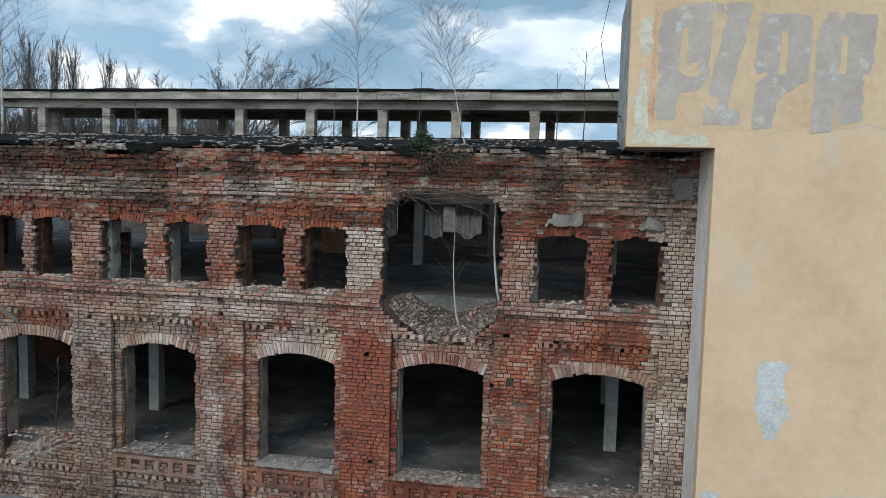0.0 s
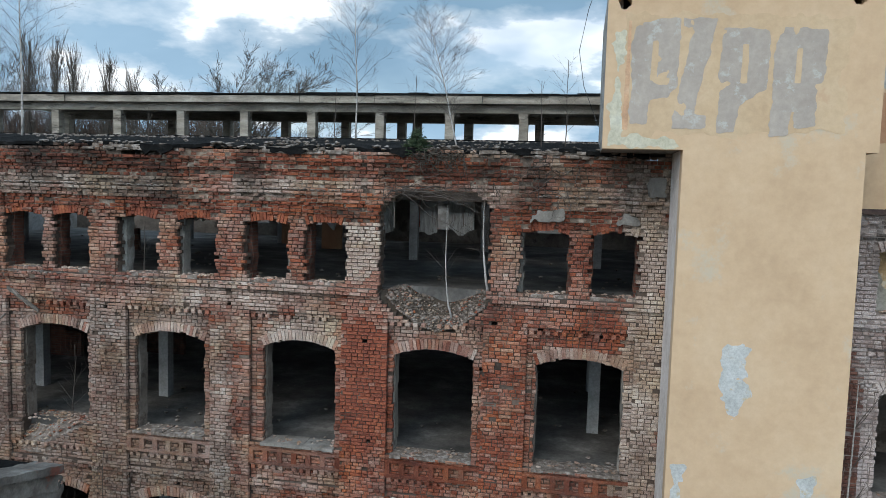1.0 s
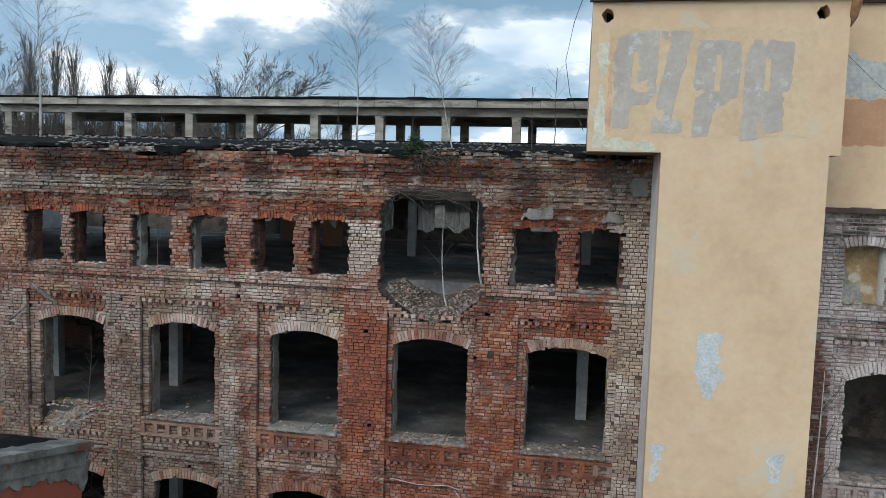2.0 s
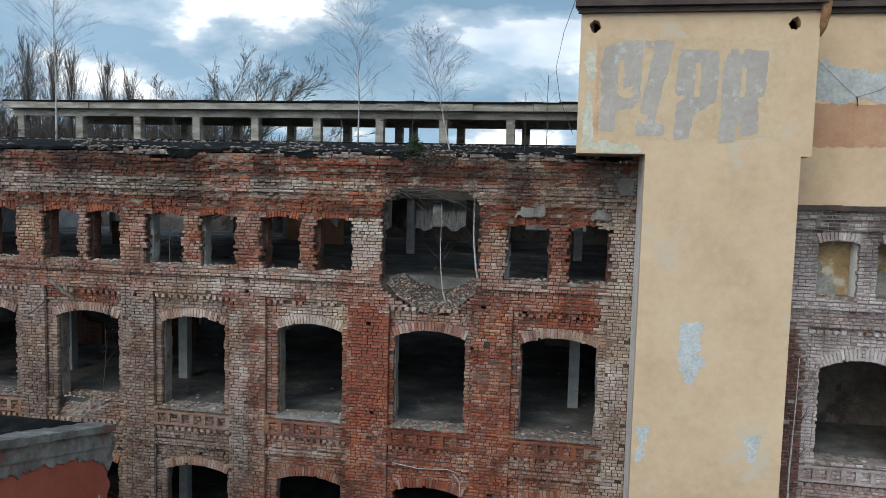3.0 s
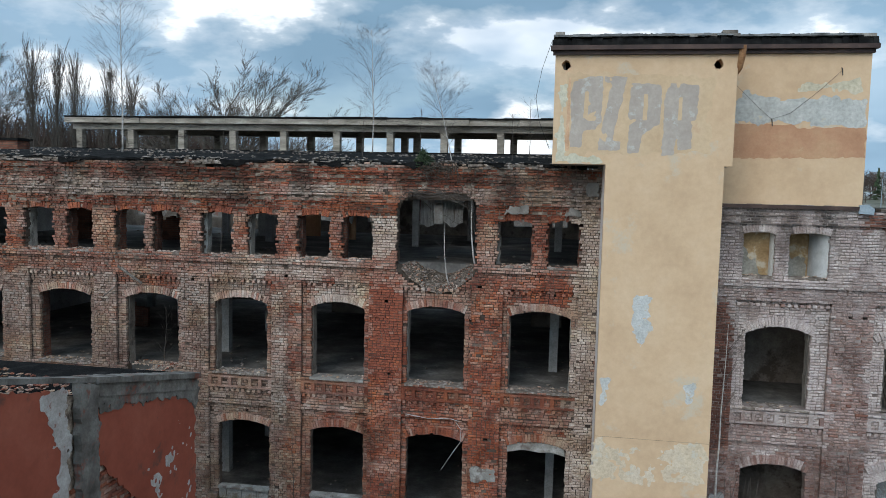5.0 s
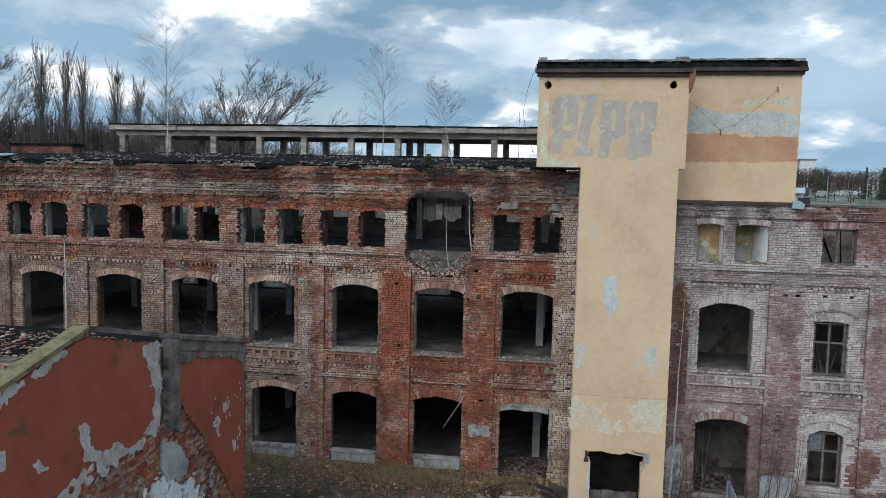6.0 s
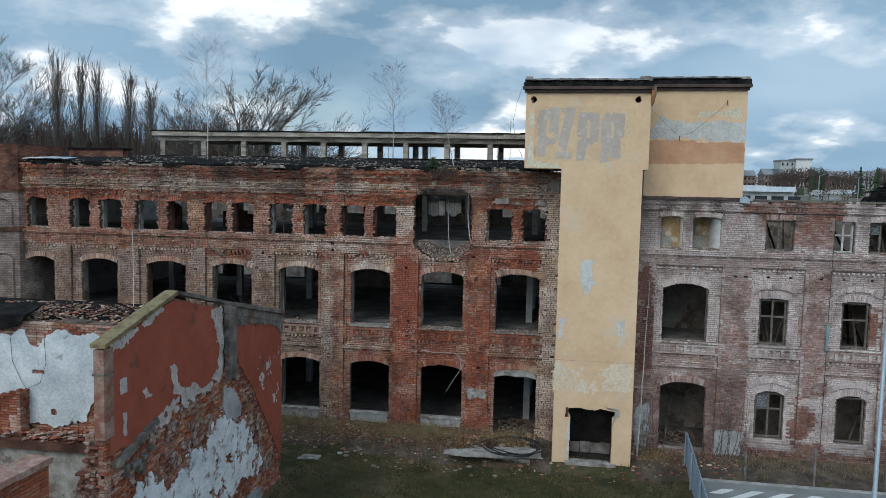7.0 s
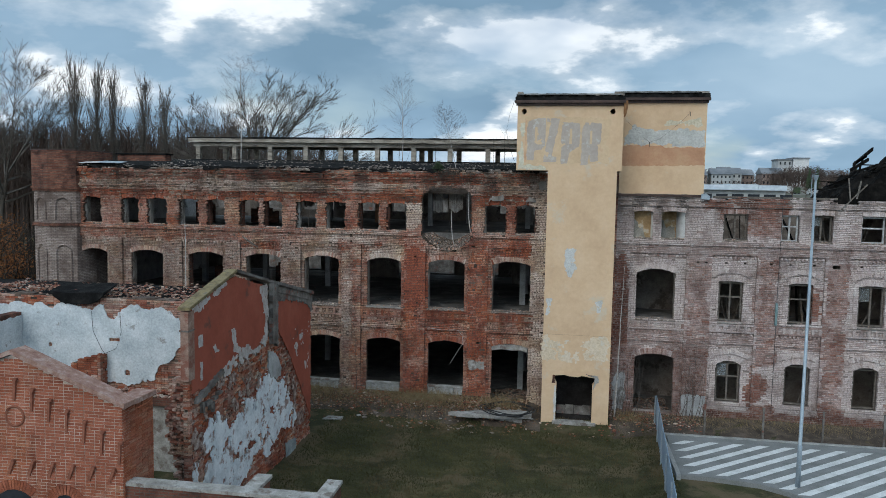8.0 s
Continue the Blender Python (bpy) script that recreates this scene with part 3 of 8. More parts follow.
def front_left(pier, z):
    if z > 10.62:
        return -0.24
    if z > 10.46:
        return -0.19
    if z > 10.02:
        return -0.13
    if z > 9.93:
        return -0.22
    if z > 9.78:
        return -0.17
    if z > 9.55:
        return -0.13 if pier else -0.10
    if z > 7.97:
        return -0.13 if pier else -0.05
    if z > 7.83:
        return -0.23
    if z > 7.42:
        return -0.13
    if z > 7.34:
        return -0.13 if pier else -0.07
    if 4.40 < z < 4.48:
        return -0.13 if pier else -0.10
    if 3.95 < z <= 4.40:
        return -0.13 if pier else -0.06
    if 3.5 < z < 3.62:
        return -0.13 if pier else -0.09
    if z < 0.65:
        return -0.17
    return -0.13 if pier else 0.0


def front_right(pier, z):
    if z > 9.70:
        return -0.20
    if z > 9.50:
        return -0.15
    if z > 7.92:
        return -0.06
    if z > 7.75:
        return -0.20
    if z > 7.38:
        return -0.12
    if 4.36 < z < 4.45:
        return -0.12
    if 4.0 < z <= 4.36:
        return -0.12 if pier else -0.05
    if 3.5 < z < 3.62:
        return -0.12 if pier else -0.08
    if z < 0.7:
        return -0.16
    return -0.12 if pier else 0.0


# soft-edged fields of lime wash (0 bare red, 1 washed): x0, x1, z0, z1, amount
LIME_L = [(-25, 6, 0, 11.2, 0.44), (-25, -6.8, 0, 7.4, 0.70), (-14, -8, 9.95, 10.5, 0.67), (-6.5, -3.4, 9.95, 10.4, 0.60), (-25, -14, 9.95, 10.4, 0.5),
          (-9.3, -4.4, 7.35, 8.0, 0.73), (-12, -9.2, 7.3, 7.9, 0.60), (-7.15, -6.6, 3, 7.3, 0.78), (-6.6, -6.2, 3, 7.3, 0.50), (-4.13, -3.12, 0, 7.3, 0.17),
          (-4.1, -3.35, 8.0, 9.4, 0.94), (-1.1, -0.2, 0, 7.5, 0.22), (-0.3, 1.9, 6.9, 7.8, 0.26), (-0.3, 1.8, 9.45, 9.8, 0.17), (-1.0, -0.3, 8, 9.4, 0.51),
          (0.55, 1.0, 8, 9.4, 0.32), (1.65, 2.6, 0, 10.6, 1.10), (-3, -1.2, 6.6, 7.3, 0.60), (-4, -1.3, 0.6, 4.4, 0.32), (0.0, 1.8, 6.5, 6.9, 0.73),
          (-5.95, -4.2, 6.6, 7.3, 0.88), (-9.0, -7.2, 4.5, 6.6, 0.58), (-13.2, -9, 7.9, 9.5, 0.49), (-10.1, -9.2, 4, 7.3, 0.71), (0.2, 1.6, 10.0, 10.6, 0.60),
          (-6.2, -4.2, 3.4, 4.0, 0.60), (-4.3, 0, 9.4, 9.95, 0.22), (-9, -4.4, 9.4, 9.95, 0.31), (-12.3, -10.3, 6.9, 7.5, 0.36), (-7.3, -6.5, 6.9, 7.5, 0.36)]
LIME_R = [(5, 21, 0, 10, 0.86), (5.5, 6.2, 0, 7.9, 0.12), (10.0, 12.4, 8.1, 9.9, 0.36), (11.0, 12.0, 0.8, 2.2, 0.29), (11.5, 12.4, 6.9, 7.9, 0.38), (9.2, 12.6, 9.35, 9.9, 0.10),
          (8.55, 9.62, 0, 7.3, 0.50), (11.5, 12.4, 2.5, 7.0, 0.44), (14.26, 15.2, 0.8, 7.2, 0.44), (17.1, 18.0, 0.8, 7.2, 0.46), (6.1, 8.5, 3.1, 4.4, 0.62), (9.6, 11.5, 3.2, 4.4, 0.66), (12.4, 14.2, 3.2, 4.4, 0.62), (5, 21, 7.42, 7.75, 0.55), (13.9, 14.05, 4.6, 6.2, 0.10), (5, 21, 0, 1.0, 0.28), (8.1, 8.5, 0.3, 2.6, 0.26), (5, 21, 7.3, 7.9, 0.62), (5.4, 9.7, 0, 3.2, 0.42)]


def tint(fields, x, z):
    v = 0.5
    for x0, x1, z0, z1, a in fields:
        e = min(x - x0, x1 - x, z - z0, z1 - z) + 0.32 * soft(x, z, 1.7, x0 * 0.37) + 0.12 * soft(x, z, 5.0, z0 + 2.0)
        k = min(1.0, max(0.0, e / 0.14 + 0.5))
        v = lerp(v, a, k)
    if x > 5.5:
        # thicker wash round the windows
        for x0, x1, z0, z1 in HALO_R:
            d = max(x0 - x, x - x1, z0 - z, z - z1) + 0.10 * soft(x, z, 2.1, 5.0)
            v = lerp(v, 1.08, min(1.0, max(0.0, (0.40 - d) / 0.12)))
        if 13.86 < x < 14.18 + 0.1 * soft(x, z, 3.0, 2.0) and 4.6 < z < 6.1 or 11.2 < x < 11.75 and 0.9 < z < 1.9 + 0.3 * soft(x, z, 2.0, 6.0):
            v = 0.22 + 0.5 * soft(x, z, 2.5, 12.0)
    elif z > 9.45:
        # weathered courses under the eaves: bare, washed and bare again
        stripe = 0.28 if z > 10.76 else -0.30 if z > 10.22 else 0.26 if z > 9.76 else -0.26
        v += stripe * (0.65 + 0.9 * soft(x, z * 0.3, 0.8, 17.0))
    k = (0.38 if x < -7 and z < 7.4 else 0.5 if z < 9.45 else 1.0) if x < 5.5 else 0.34
    return v - 0.02 + k * (0.28 * soft(x, z, 0.9, 3.1) + 0.20 * soft(x, z, 2.6, 8.3) + 0.26 * soft(x * 0.25, z * 2.2, 1.0, 14.7))


# soot, wet dirt and painted ledge shade with shapes of their own: x0, x1, z0, z1, amount
SHADE_SOOT = [(-9.7, -7.6, 9.45, 10.95, 0.85), (-3.6, -0.6, 10.02, 10.95, 0.85), (-0.6, 1.9, 10.25, 10.95, 0.62), (-0.7, 1.2, 9.5, 10.2, 0.45), (-14.7, -12.9, 9.5, 10.95, 0.6), (-20, -16.5, 9.6, 10.9, 0.72), (-21, -12.5, 10.2, 10.95, 0.6), (-21, -13.0, 7.2, 8.0, 0.42), (-19.2, -17.6, 3.5, 7.3, 0.3), (-15.9, -14.6, 7.9, 9.5, 0.4),
        # the last two fields of this row paint the shade under the east top ledge
        (-11.5, -9.6, 9.45, 9.95, 0.45), (-0.4, 1.0, 10.1, 10.7, 0.4), (-6.2, -4.2, 9.4, 9.7, 0.3), (-3.2, -2.6, 6.6, 7.4, 0.4), (-1.4, -0.9, 7.0, 8.0, 0.4), (9.2, 14.6, 9.44, 9.62, 0.55), (14.6, 20.5, 9.5, 9.66, 0.5),
        (5.4, 6.3, 0.0, 7.2, 0.45), (6.2, 9.7, 0.0, 3.2, 0.38), (5.5, 9.7, 3.1, 3.6, 0.35), (9.7, 12.4, 3.0, 3.5, 0.3), (11.6, 12.4, 0.5, 3.0, 0.3)]


def grime_shade(x, z, top):
    """Soot and wet streaks that hang below the roof's edge, broad dirt, and the ledge shade painted by the fields."""
    streak = max(0.0, soft(x * 1.5, z * 0.22, 1.0, 21.0) + 0.10) * max(0.0, min(1.0, (z - top + 1.9) / 1.5))
    spot = 0.0
    for x0, x1, z0, z1, a in SHADE_SOOT:
        e = min(x - x0, x1 - x, z - z0, z1 - z) + 0.25 * soft(x, z * 0.5, 1.7, 33.0)
        spot = max(spot, a * min(1.0, max(0.0, e / 0.45)))
    # broken darker bands above the top windows and near z 10.4
    if x < 5.5 and 9.42 < z < 9.74 or x < 5.5 and 10.3 < z < 10.5:
        spot = max(spot, 0.75 * max(0.0, 0.35 + soft(x, z * 0.5, 0.9, 83.0)))
    spot *= 0.75 + 0.5 * soft(x * 0.6, z * 3.0, 2.0, 61.0)
    # darker tone on the low west front, an east band and the east foot
    spot = max(spot, 0.33 * max(0.0, min(1.0, (-5.5 - x) / 2.0, (7.5 - z) / 0.4)), 0.16 if x > 5.5 and 7.3 < z < 7.9 else 0.0, 0.45 * min(1.0, max(0.0, (0.95 - z) / 0.4)) if x > 5.5 else 0.0)
    if 1.7 < x < 2.6:
        spot, streak = 0.3 * spot, 0.5 * streak
    return min(0.93, max(spot, 1.5 * streak) + max(0.0, 0.5 * soft(x, z, 0.5, 40.0)) * 0.7)


def free_runs(x_from, x_to, openings, cuts, z, grow, seed):
    """What is solid on a course, as stretches of x, cut at the piers' edges."""
    taken = []
    for i, o in enumerate(openings):
        s = o.span(z, grow)
        if s:
            g = random.Random(int(z * 1000) * 131 + i * 7 + seed)
            taken.append((s[0] - g.uniform(-0.012, o.ragged), s[1] + g.uniform(-0.012, o.ragged)))
    taken.sort()
    runs, x = [], x_from
    for a, b in taken:
        if a > x:
            runs.append((x, a))
        x = max(x, b)
    if x < x_to:
        runs.append((x, x_to))
    out = []
    for a, b in runs:
        inner = [a] + [c for c in cuts if a + 0.04 < c < b - 0.04] + [b]
        out += list(zip(inner[:-1], inner[1:]))
    return out


def lay_wall(x_from, x_to, z_from, top, openings, piers, front, fields, seed, keep=None, headers=0.55):
    """Bricks and the mortar core behind them, course by course. top: height of the wall by x. keep: takes bricks that become parts."""
    bricks, core, high = Soup(), Soup(), Soup()
    cuts = sorted(e for p in piers for e in p)
    g = random.Random(seed)
    k, z = 0, z_from
    highest = max(top(x_from + (x_to - x_from) * i / 40) for i in range(41)) + 0.1
    while z < highest:
        zm = z + COURSE / 2
        step = round(g.uniform(-0.004, 0.004), 4) - (g.uniform(0, 0.055) if 9.42 < zm < 10.9 and top(0) > 10.4 and k % 3 == 0 else 0.0)
        for a, b in free_runs(x_from, x_to, openings, cuts, zm, 0.0, seed):
            mid = (a + b) / 2
            if b - a < 0.03:
                continue
            on = any(p <= mid <= q for p, q in piers)
            y = front(on, zm)
            n = max(1, int((b - a) / (0.3 if zm > 9.42 else 1.0)))
            for i in range(n):
                s, e = lerp(a, b, i / n), lerp(a, b, (i + 1) / n)
                si = s if i else a + (0.009 if on or a not in cuts else -0.008)
                ei = e if i < n - 1 else b - (0.009 if on or b not in cuts else -0.008)
                if zm < top((s + e) / 2) - 0.03:
                    (high if zm > 9.42 and top(0) > 10.4 else core).box(si, ei, y + (0.028 if zm > 9.42 else 0.040), 0.30, z, z + COURSE, soot_shade=grime_shade((s + e) / 2, zm, 10.9) if zm > 9.42 else 0.0)
        for a, b in free_runs(x_from, x_to, openings, cuts, zm, 0.0, seed):
            mid = (a + b) / 2
            on = any(p <= mid <= q for p, q in piers)
            y = front(on, zm) + step
            x, j = a, k + int(seed)
            first = (0.0, 0.131, 0.066, 0.131)[k % 4]
            x -= first if b - a > 0.5 else 0.0
            while x < b - 0.03:
                size = (SHORT if g.random() < (headers if k % 2 else 0.94) else LONG) * g.uniform(0.93, 1.07)
                s, e = max(x, a), min(x + size, b)
                if b - e < 0.06:
                    e = b
                x += size + JOINT
                j += 1
                if e - s < 0.045:
                    continue
                xm = (s + e) / 2
                if zm > top(xm) + 0.05 * soft(xm, z, 9.0, 2.0):
                    continue
                worn_zone = 1.0 if 9.42 < zm < 10.9 and top(0) > 10.4 else 0.0
                if g.random() < 0.007 + 0.05 * max(0.0, soft(xm, zm, 0.8, 12.0) - 0.15) + 0.006 * worn_zone:
                    continue
                out = y + g.gauss(0, 0.008 + 0.014 * worn_zone) - (0.012 if g.random() < 0.02 else 0.0) - 0.05 * worn_zone * max(0.0, soft(xm, zm * 5, 0.8, 33.0))
                out = min(out, y + 0.030)
                lm, st = tint(fields, xm, zm) + g.gauss(0, 0.075), grime_shade(xm, zm, 10.9 if top(0) > 10.4 else 9.9)
                if keep is not None and keep(xm, zm, e - s):
                    LOOSE.append((xm, out, zm, e - s, lm, st))
                    continue
                drop = g.uniform(-0.004, 0.004) + 0.016 * soft(xm, zm * 0.4, 0.45, 71.0)
                bricks.brick(s, e, out, out + 0.11, z + BED + drop, z + COURSE + drop, lm, st, g.uniform(0.008, 0.017) + (g.uniform(0, 0.016) if g.random() < 0.35 else 0.0), g.gauss(0, 0.007))
        k, z = k + 1, z + COURSE
    return bricks, core, high


LOOSE = []


def arch_ring(soup, o, y, g, fields, deep=0.36, grow=0.0, ring=None):
    """The bricks on edge over an opening, fanned to its arch."""
    ring = ring or o.ring
    half = math.asin(min(1.0, o.a / o.R))
    r0 = o.R + grow
    n = max(5, int(2 * half * (r0 + ring / 2) / 0.078))
    for i in range(n):
        if g.random() < (0.16 if ring == 0.2 and o.x1 < 5 else 0.03):
            continue
        w0, w1 = -half + 2 * half * i / n, -half + 2 * half * (i + 1) / n
        gap = 0.006 / r0
        w0, w1 = w0 + gap, w1 - gap
        ro = r0 + ring - (g.uniform(0, 0.03) if g.random() < 0.2 else 0.0)
        ri = r0 + (g.uniform(0, 0.05) if g.random() < 0.12 else 0.0)
        out = y + g.gauss(-0.014, 0.004)
        p = []
        for yy in (out, y + deep):
            for w, r in ((w0, ri), (w1, ri), (w1, ro), (w0, ro)):
                p.append((o.cx + r * math.sin(w), yy, o.cz + r * math.cos(w)))
        soup.hexa(p, tint(fields, o.cx + r0 * math.sin(w0), o.z1 + 0.2) + (0.10 if o.x1 > 5 else -0.22 if o.z0 > 8 else -0.02) + g.gauss(0, 0.13), max(0.0, g.gauss(0.05, 0.08)))


def top_left(x):
    return 10.86 + 0.05 * soft(x, 0, 0.9, 5.0) + 0.05 * soft(x, 0, 3.1, 6.0) - (0.16 if -9.4 < x < -8.2 else 0.0)


def top_right(x):
    base = 9.98 if x < 9.2 else 9.86 + 0.07 * soft(x, 0, 1.5, 15.0)
    return base - (0.13 if 14.4 < x < 15.4 else 0.0)


wall_left = tagged(new("wall_front"), "ruined red brick mill front with lime wash and empty arched windows", "wall", kind="structure")
wall_right = tagged(new("wall_front_east"), "lime-washed brick mill front with broken windows and stair doorway", "wall", kind="structure")


def near_pier(x, z, size):
    """The bricks of the red pier and pillar that the camera passes nearest."""
    return -4.13 < x < -3.1 and 5.3 < z < 9.5 and len(LOOSE) < 300


bricks, core, high = lay_wall(-20.95, 5.5, 0.0, top_left, OPEN_L, PIER_L, front_left, LIME_L, 3, near_pier, 0.76)
g_arch = random.Random(11)
voussoirs = Soup()
for o in OPEN_L:
    if isinstance(o, Opening):
        arch_ring(voussoirs, o, front_left(False, o.z1 + 0.1), g_arch, LIME_L)

# bands of small relief between the piers: framed squares, dentils and string courses under the sills, corbels under the ledge
bays_left = [(q, p) for (_, q), (p, _) in zip(PIER_L[:-1], PIER_L[1:])] + [(-20.9, -19.2)]
bays_right = [(q, p) for (_, q), (p, _) in zip(PIER_R[:-1], PIER_R[1:])]


def relief_bands(soup, a, b, fields, g, broken=False):
    for z0, z1, y in ((4.00, 4.06, -0.105), (4.30, 4.36, -0.105)):
        if not broken:
            soup.box(a, b, y, 0.0, z0, z1, lime=tint(fields, (a + b) / 2, 4.1) - 0.15, soot_shade=0.26)
    n = int((b - a) / 0.30)
    for i in range(n + 1):
        x = lerp(a + 0.05, b - 0.05, i / n)
        if not broken and g.random() > 0.05:
            soup.box(x - 0.055, x + 0.055, -0.105 + g.gauss(0, 0.004), 0.0, 4.06, 4.30, lime=tint(fields, x, 4.2) - 0.15 + g.gauss(0, 0.1), soot_shade=0.28)
    n = int((b - a) / 0.16)
    for i in range(n):
        x = a + (i + 0.5) * (b - a) / n
        if g.random() > 0.08:
            soup.box(x - 0.045, x + 0.045, -0.055 + g.gauss(0, 0.004), 0.02, 3.87, 3.95, lime=tint(fields, x, 3.9) + g.gauss(0, 0.1))
        if g.random() > 0.15:
            soup.box(x - 0.045, x + 0.045, -0.085 + g.gauss(0, 0.006), 0.02, 7.26, 7.335, lime=tint(fields, x, 7.3) + g.gauss(0, 0.12))


g_band = random.Random(5)
bands = Soup()
for a, b in bays_left:
    relief_bands(bands, a, b, LIME_L, g_band, broken=abs(a + 12.27) < 0.1)
part("mortar_core", core, MORTAR, wall_left)
part("mortar_core", high, CREAM_MORTAR, wall_left, "cream mortar of the upper courses", tints=True)
part("brickwork", bricks, BRICK, wall_left, "rows of weathered red and lime-washed bricks", tints=True, kind="stuff")
part("arch_bricks", voussoirs, BRICK, wall_left, "rings of bricks on edge over the windows", tints=True, kind="stuff")
part("brick_bands", bands, BRICK, wall_left, "framed squares and dentils of brick", tints=True, kind="stuff")

# crumbs of mortar and brick on the ledges
crumbs, g_crumb = Soup(), random.Random(29)
for i in range(1700):
    x = g_crumb.uniform(-20.8, 1.9)
    high = g_crumb.random() < 0.5
    if soft(x, 0, 0.7, 3.0 if high else 9.0) < -0.12 or -3.45 < x < -0.9:
        continue
    y, z = (g_crumb.uniform(-0.215, -0.14), 10.045) if high else (g_crumb.uniform(-0.225, -0.14), 8.0)
    crumbs.lump((x, y, z + g_crumb.uniform(-0.01, 0.012)), g_crumb.uniform(0.012, 0.045), i, 0.6)
part("ledge_crumbs", crumbs, RUBBLE, wall_left, "pale crumbs of mortar on the ledges", kind="stuff")

bricks, core, high = lay_wall(5.5, 20.6, 0.0, top_right, OPEN_R, PIER_R, front_right, LIME_R, 4, headers=0.3)
voussoirs, bands = Soup(), Soup()
for o in [q for q in OPEN_R if isinstance(q, Opening)]:
    arch_ring(voussoirs, o, front_right(False, o.z1 + 0.1), g_arch, LIME_R, ring=0.2 if o.z0 > 8 else 0.26)
for a, b in MID_R[1:] + LOW_R[1:]:
    z = 6.42 if (a, b) in MID_R else 2.82
    hood = Opening(a - 0.24, b + 0.24, 0, z, 0.22)
    arch_ring(voussoirs, hood, -0.05, g_arch, LIME_R, 0.1, ring=0.19)
for a, b in bays_right:
    relief_bands(bands, a, b, LIME_R, g_band)
part("mortar_core", core, LIMED_MORTAR, wall_right)
part("brickwork", bricks, WASHED_BRICK, wall_right, "rows of lime-washed bricks", tints=True, kind="stuff")
part("arch_bricks", voussoirs, WASHED_BRICK, wall_right, "rings of bricks on edge over the windows", tints=True, kind="stuff")
part("brick_bands", bands, WASHED_BRICK, wall_right, "framed squares and dentils of brick", tints=True, kind="stuff")

# ---- hoist tower ----
def holed_panel(x0, x1, z0, z1, y, thick, holes):
    """A wall panel facing -y with round or square ragged holes (cx, cz, rx, rz)."""
    bm = bmesh.new()
    edges = []

    def loop(pts):
        vs = [bm.verts.new((px, y, pz)) for px, pz in pts]
        return [bm.edges.new((vs[i], vs[(i + 1) % len(vs)])) for i in range(len(vs))]

    edges += loop([(x0, z0), (x1, z0), (x1, z1), (x0, z1)])
    g = random.Random(9)
    for cx, cz, rx, rz, square in holes:
        if square:
            edges += loop(square)
        else:
            edges += loop([(cx + rx * math.cos(w) * g.uniform(0.85, 1.2), cz + rz * math.sin(w) * g.uniform(0.85, 1.2)) for w in [2 * math.pi * i / 14 for i in range(14)]])
    bmesh.ops.triangle_fill(bm, use_beauty=True, edges=edges)
    ret = bmesh.ops.extrude_face_region(bm, geom=bm.faces[:])
    bmesh.ops.translate(bm, vec=(0, thick, 0), verts=[e for e in ret["geom"] if isinstance(e, bmesh.types.BMVert)])
    bmesh.ops.recalc_face_normals(bm, faces=bm.faces[:])
    me = bpy.data.meshes.new("panel")
    bm.to_mesh(me)
    bm.free()
    return me


tower = thing("hoist_tower", "ochre-rendered hoist tower with overhanging head and painted-over letters", "tower", (3.9, -1.7, 0))
TY = -1.7


def panel(name, x0, x1, z0, z1, y, thick, holes, material, label=""):
    me = holed_panel(x0, x1, z0, z1, y, thick, holes)
    me.materials.append(material)
    return part(name, me, material, tower, label)


ragged_door = [(3.06, -0.12), (4.60, -0.12), (4.61, 0.9), (4.60, 1.72), (4.70, 1.80), (4.71, 2.02), (4.45, 2.05), (4.15, 2.10), (3.98, 2.03), (3.62, 2.05), (3.4, 2.10), (3.0, 2.06), (2.98, 1.86), (3.07, 1.70), (3.05, 0.8)]
ragged_door[0:2] = [(3.06, 0.0), (4.60, 0.0)]
shaft_front = panel("shaft_front", 2.43, 5.31, -0.6, 10.93, TY, 0.3, [(0, 0, 0, 0, ragged_door)], YELLOW)
head_front = panel("head_front", 1.08, 5.5, 10.93, 13.72, TY, 0.3, [(1.36, 13.42, 0.105, 0.12, None), (5.06, 13.42, 0.105, 0.12, None)], YELLOW)
part("shaft_side", boxed(2.43, 2.70, TY + 0.3, -0.22, -0.6, 10.93), surface("pale_pink_render", (0.50, 0.43, 0.38), (0.60, 0.53, 0.48), (0.68, 0.62, 0.57), 1.0, 10, bump=0.1), tower, "pale weathered side of the shaft")
part("shaft_side", boxed(5.04, 5.31, TY + 0.3, -0.22, -0.6, 10.93), YELLOW, tower)
part("head_floor", boxed(1.08, 5.5, TY + 0.3, 2.2, 10.93, 11.13), CONCRETE, tower)
part("head_side", boxed(1.08, 1.34, TY + 0.3, 2.2, 11.13, 13.72), PALE, tower)
part("head_side", boxed(5.24, 5.5, TY + 0.3, 2.2, 11.2, 13.72), YELLOW, tower)
part("head_back", boxed(1.34, 5.24, 1.94, 2.2, 11.13, 13.72), YELLOW, tower)
part("head_roof", boxed(1.1, 5.48, TY + 0.05, 2.2, 13.72, 13.86), CONCRETE, tower)
# lining, floor and ceiling are coloured near black as the doorway's inner shade
s = Soup()
s.box(2.71, 5.03, -0.5, -0.3, -0.1, 4.4)
part("shaft_lining", s, SHAFT_SHADE, tower)
part("shaft_floor", boxed(2.71, 5.03, -1.38, -0.5, -0.1, 0.24), SHAFT_SHADE, tower)
part("shaft_ceiling", boxed(2.71, 5.03, -1.4, -0.3, 4.4, 4.6), SHAFT_SHADE, tower)
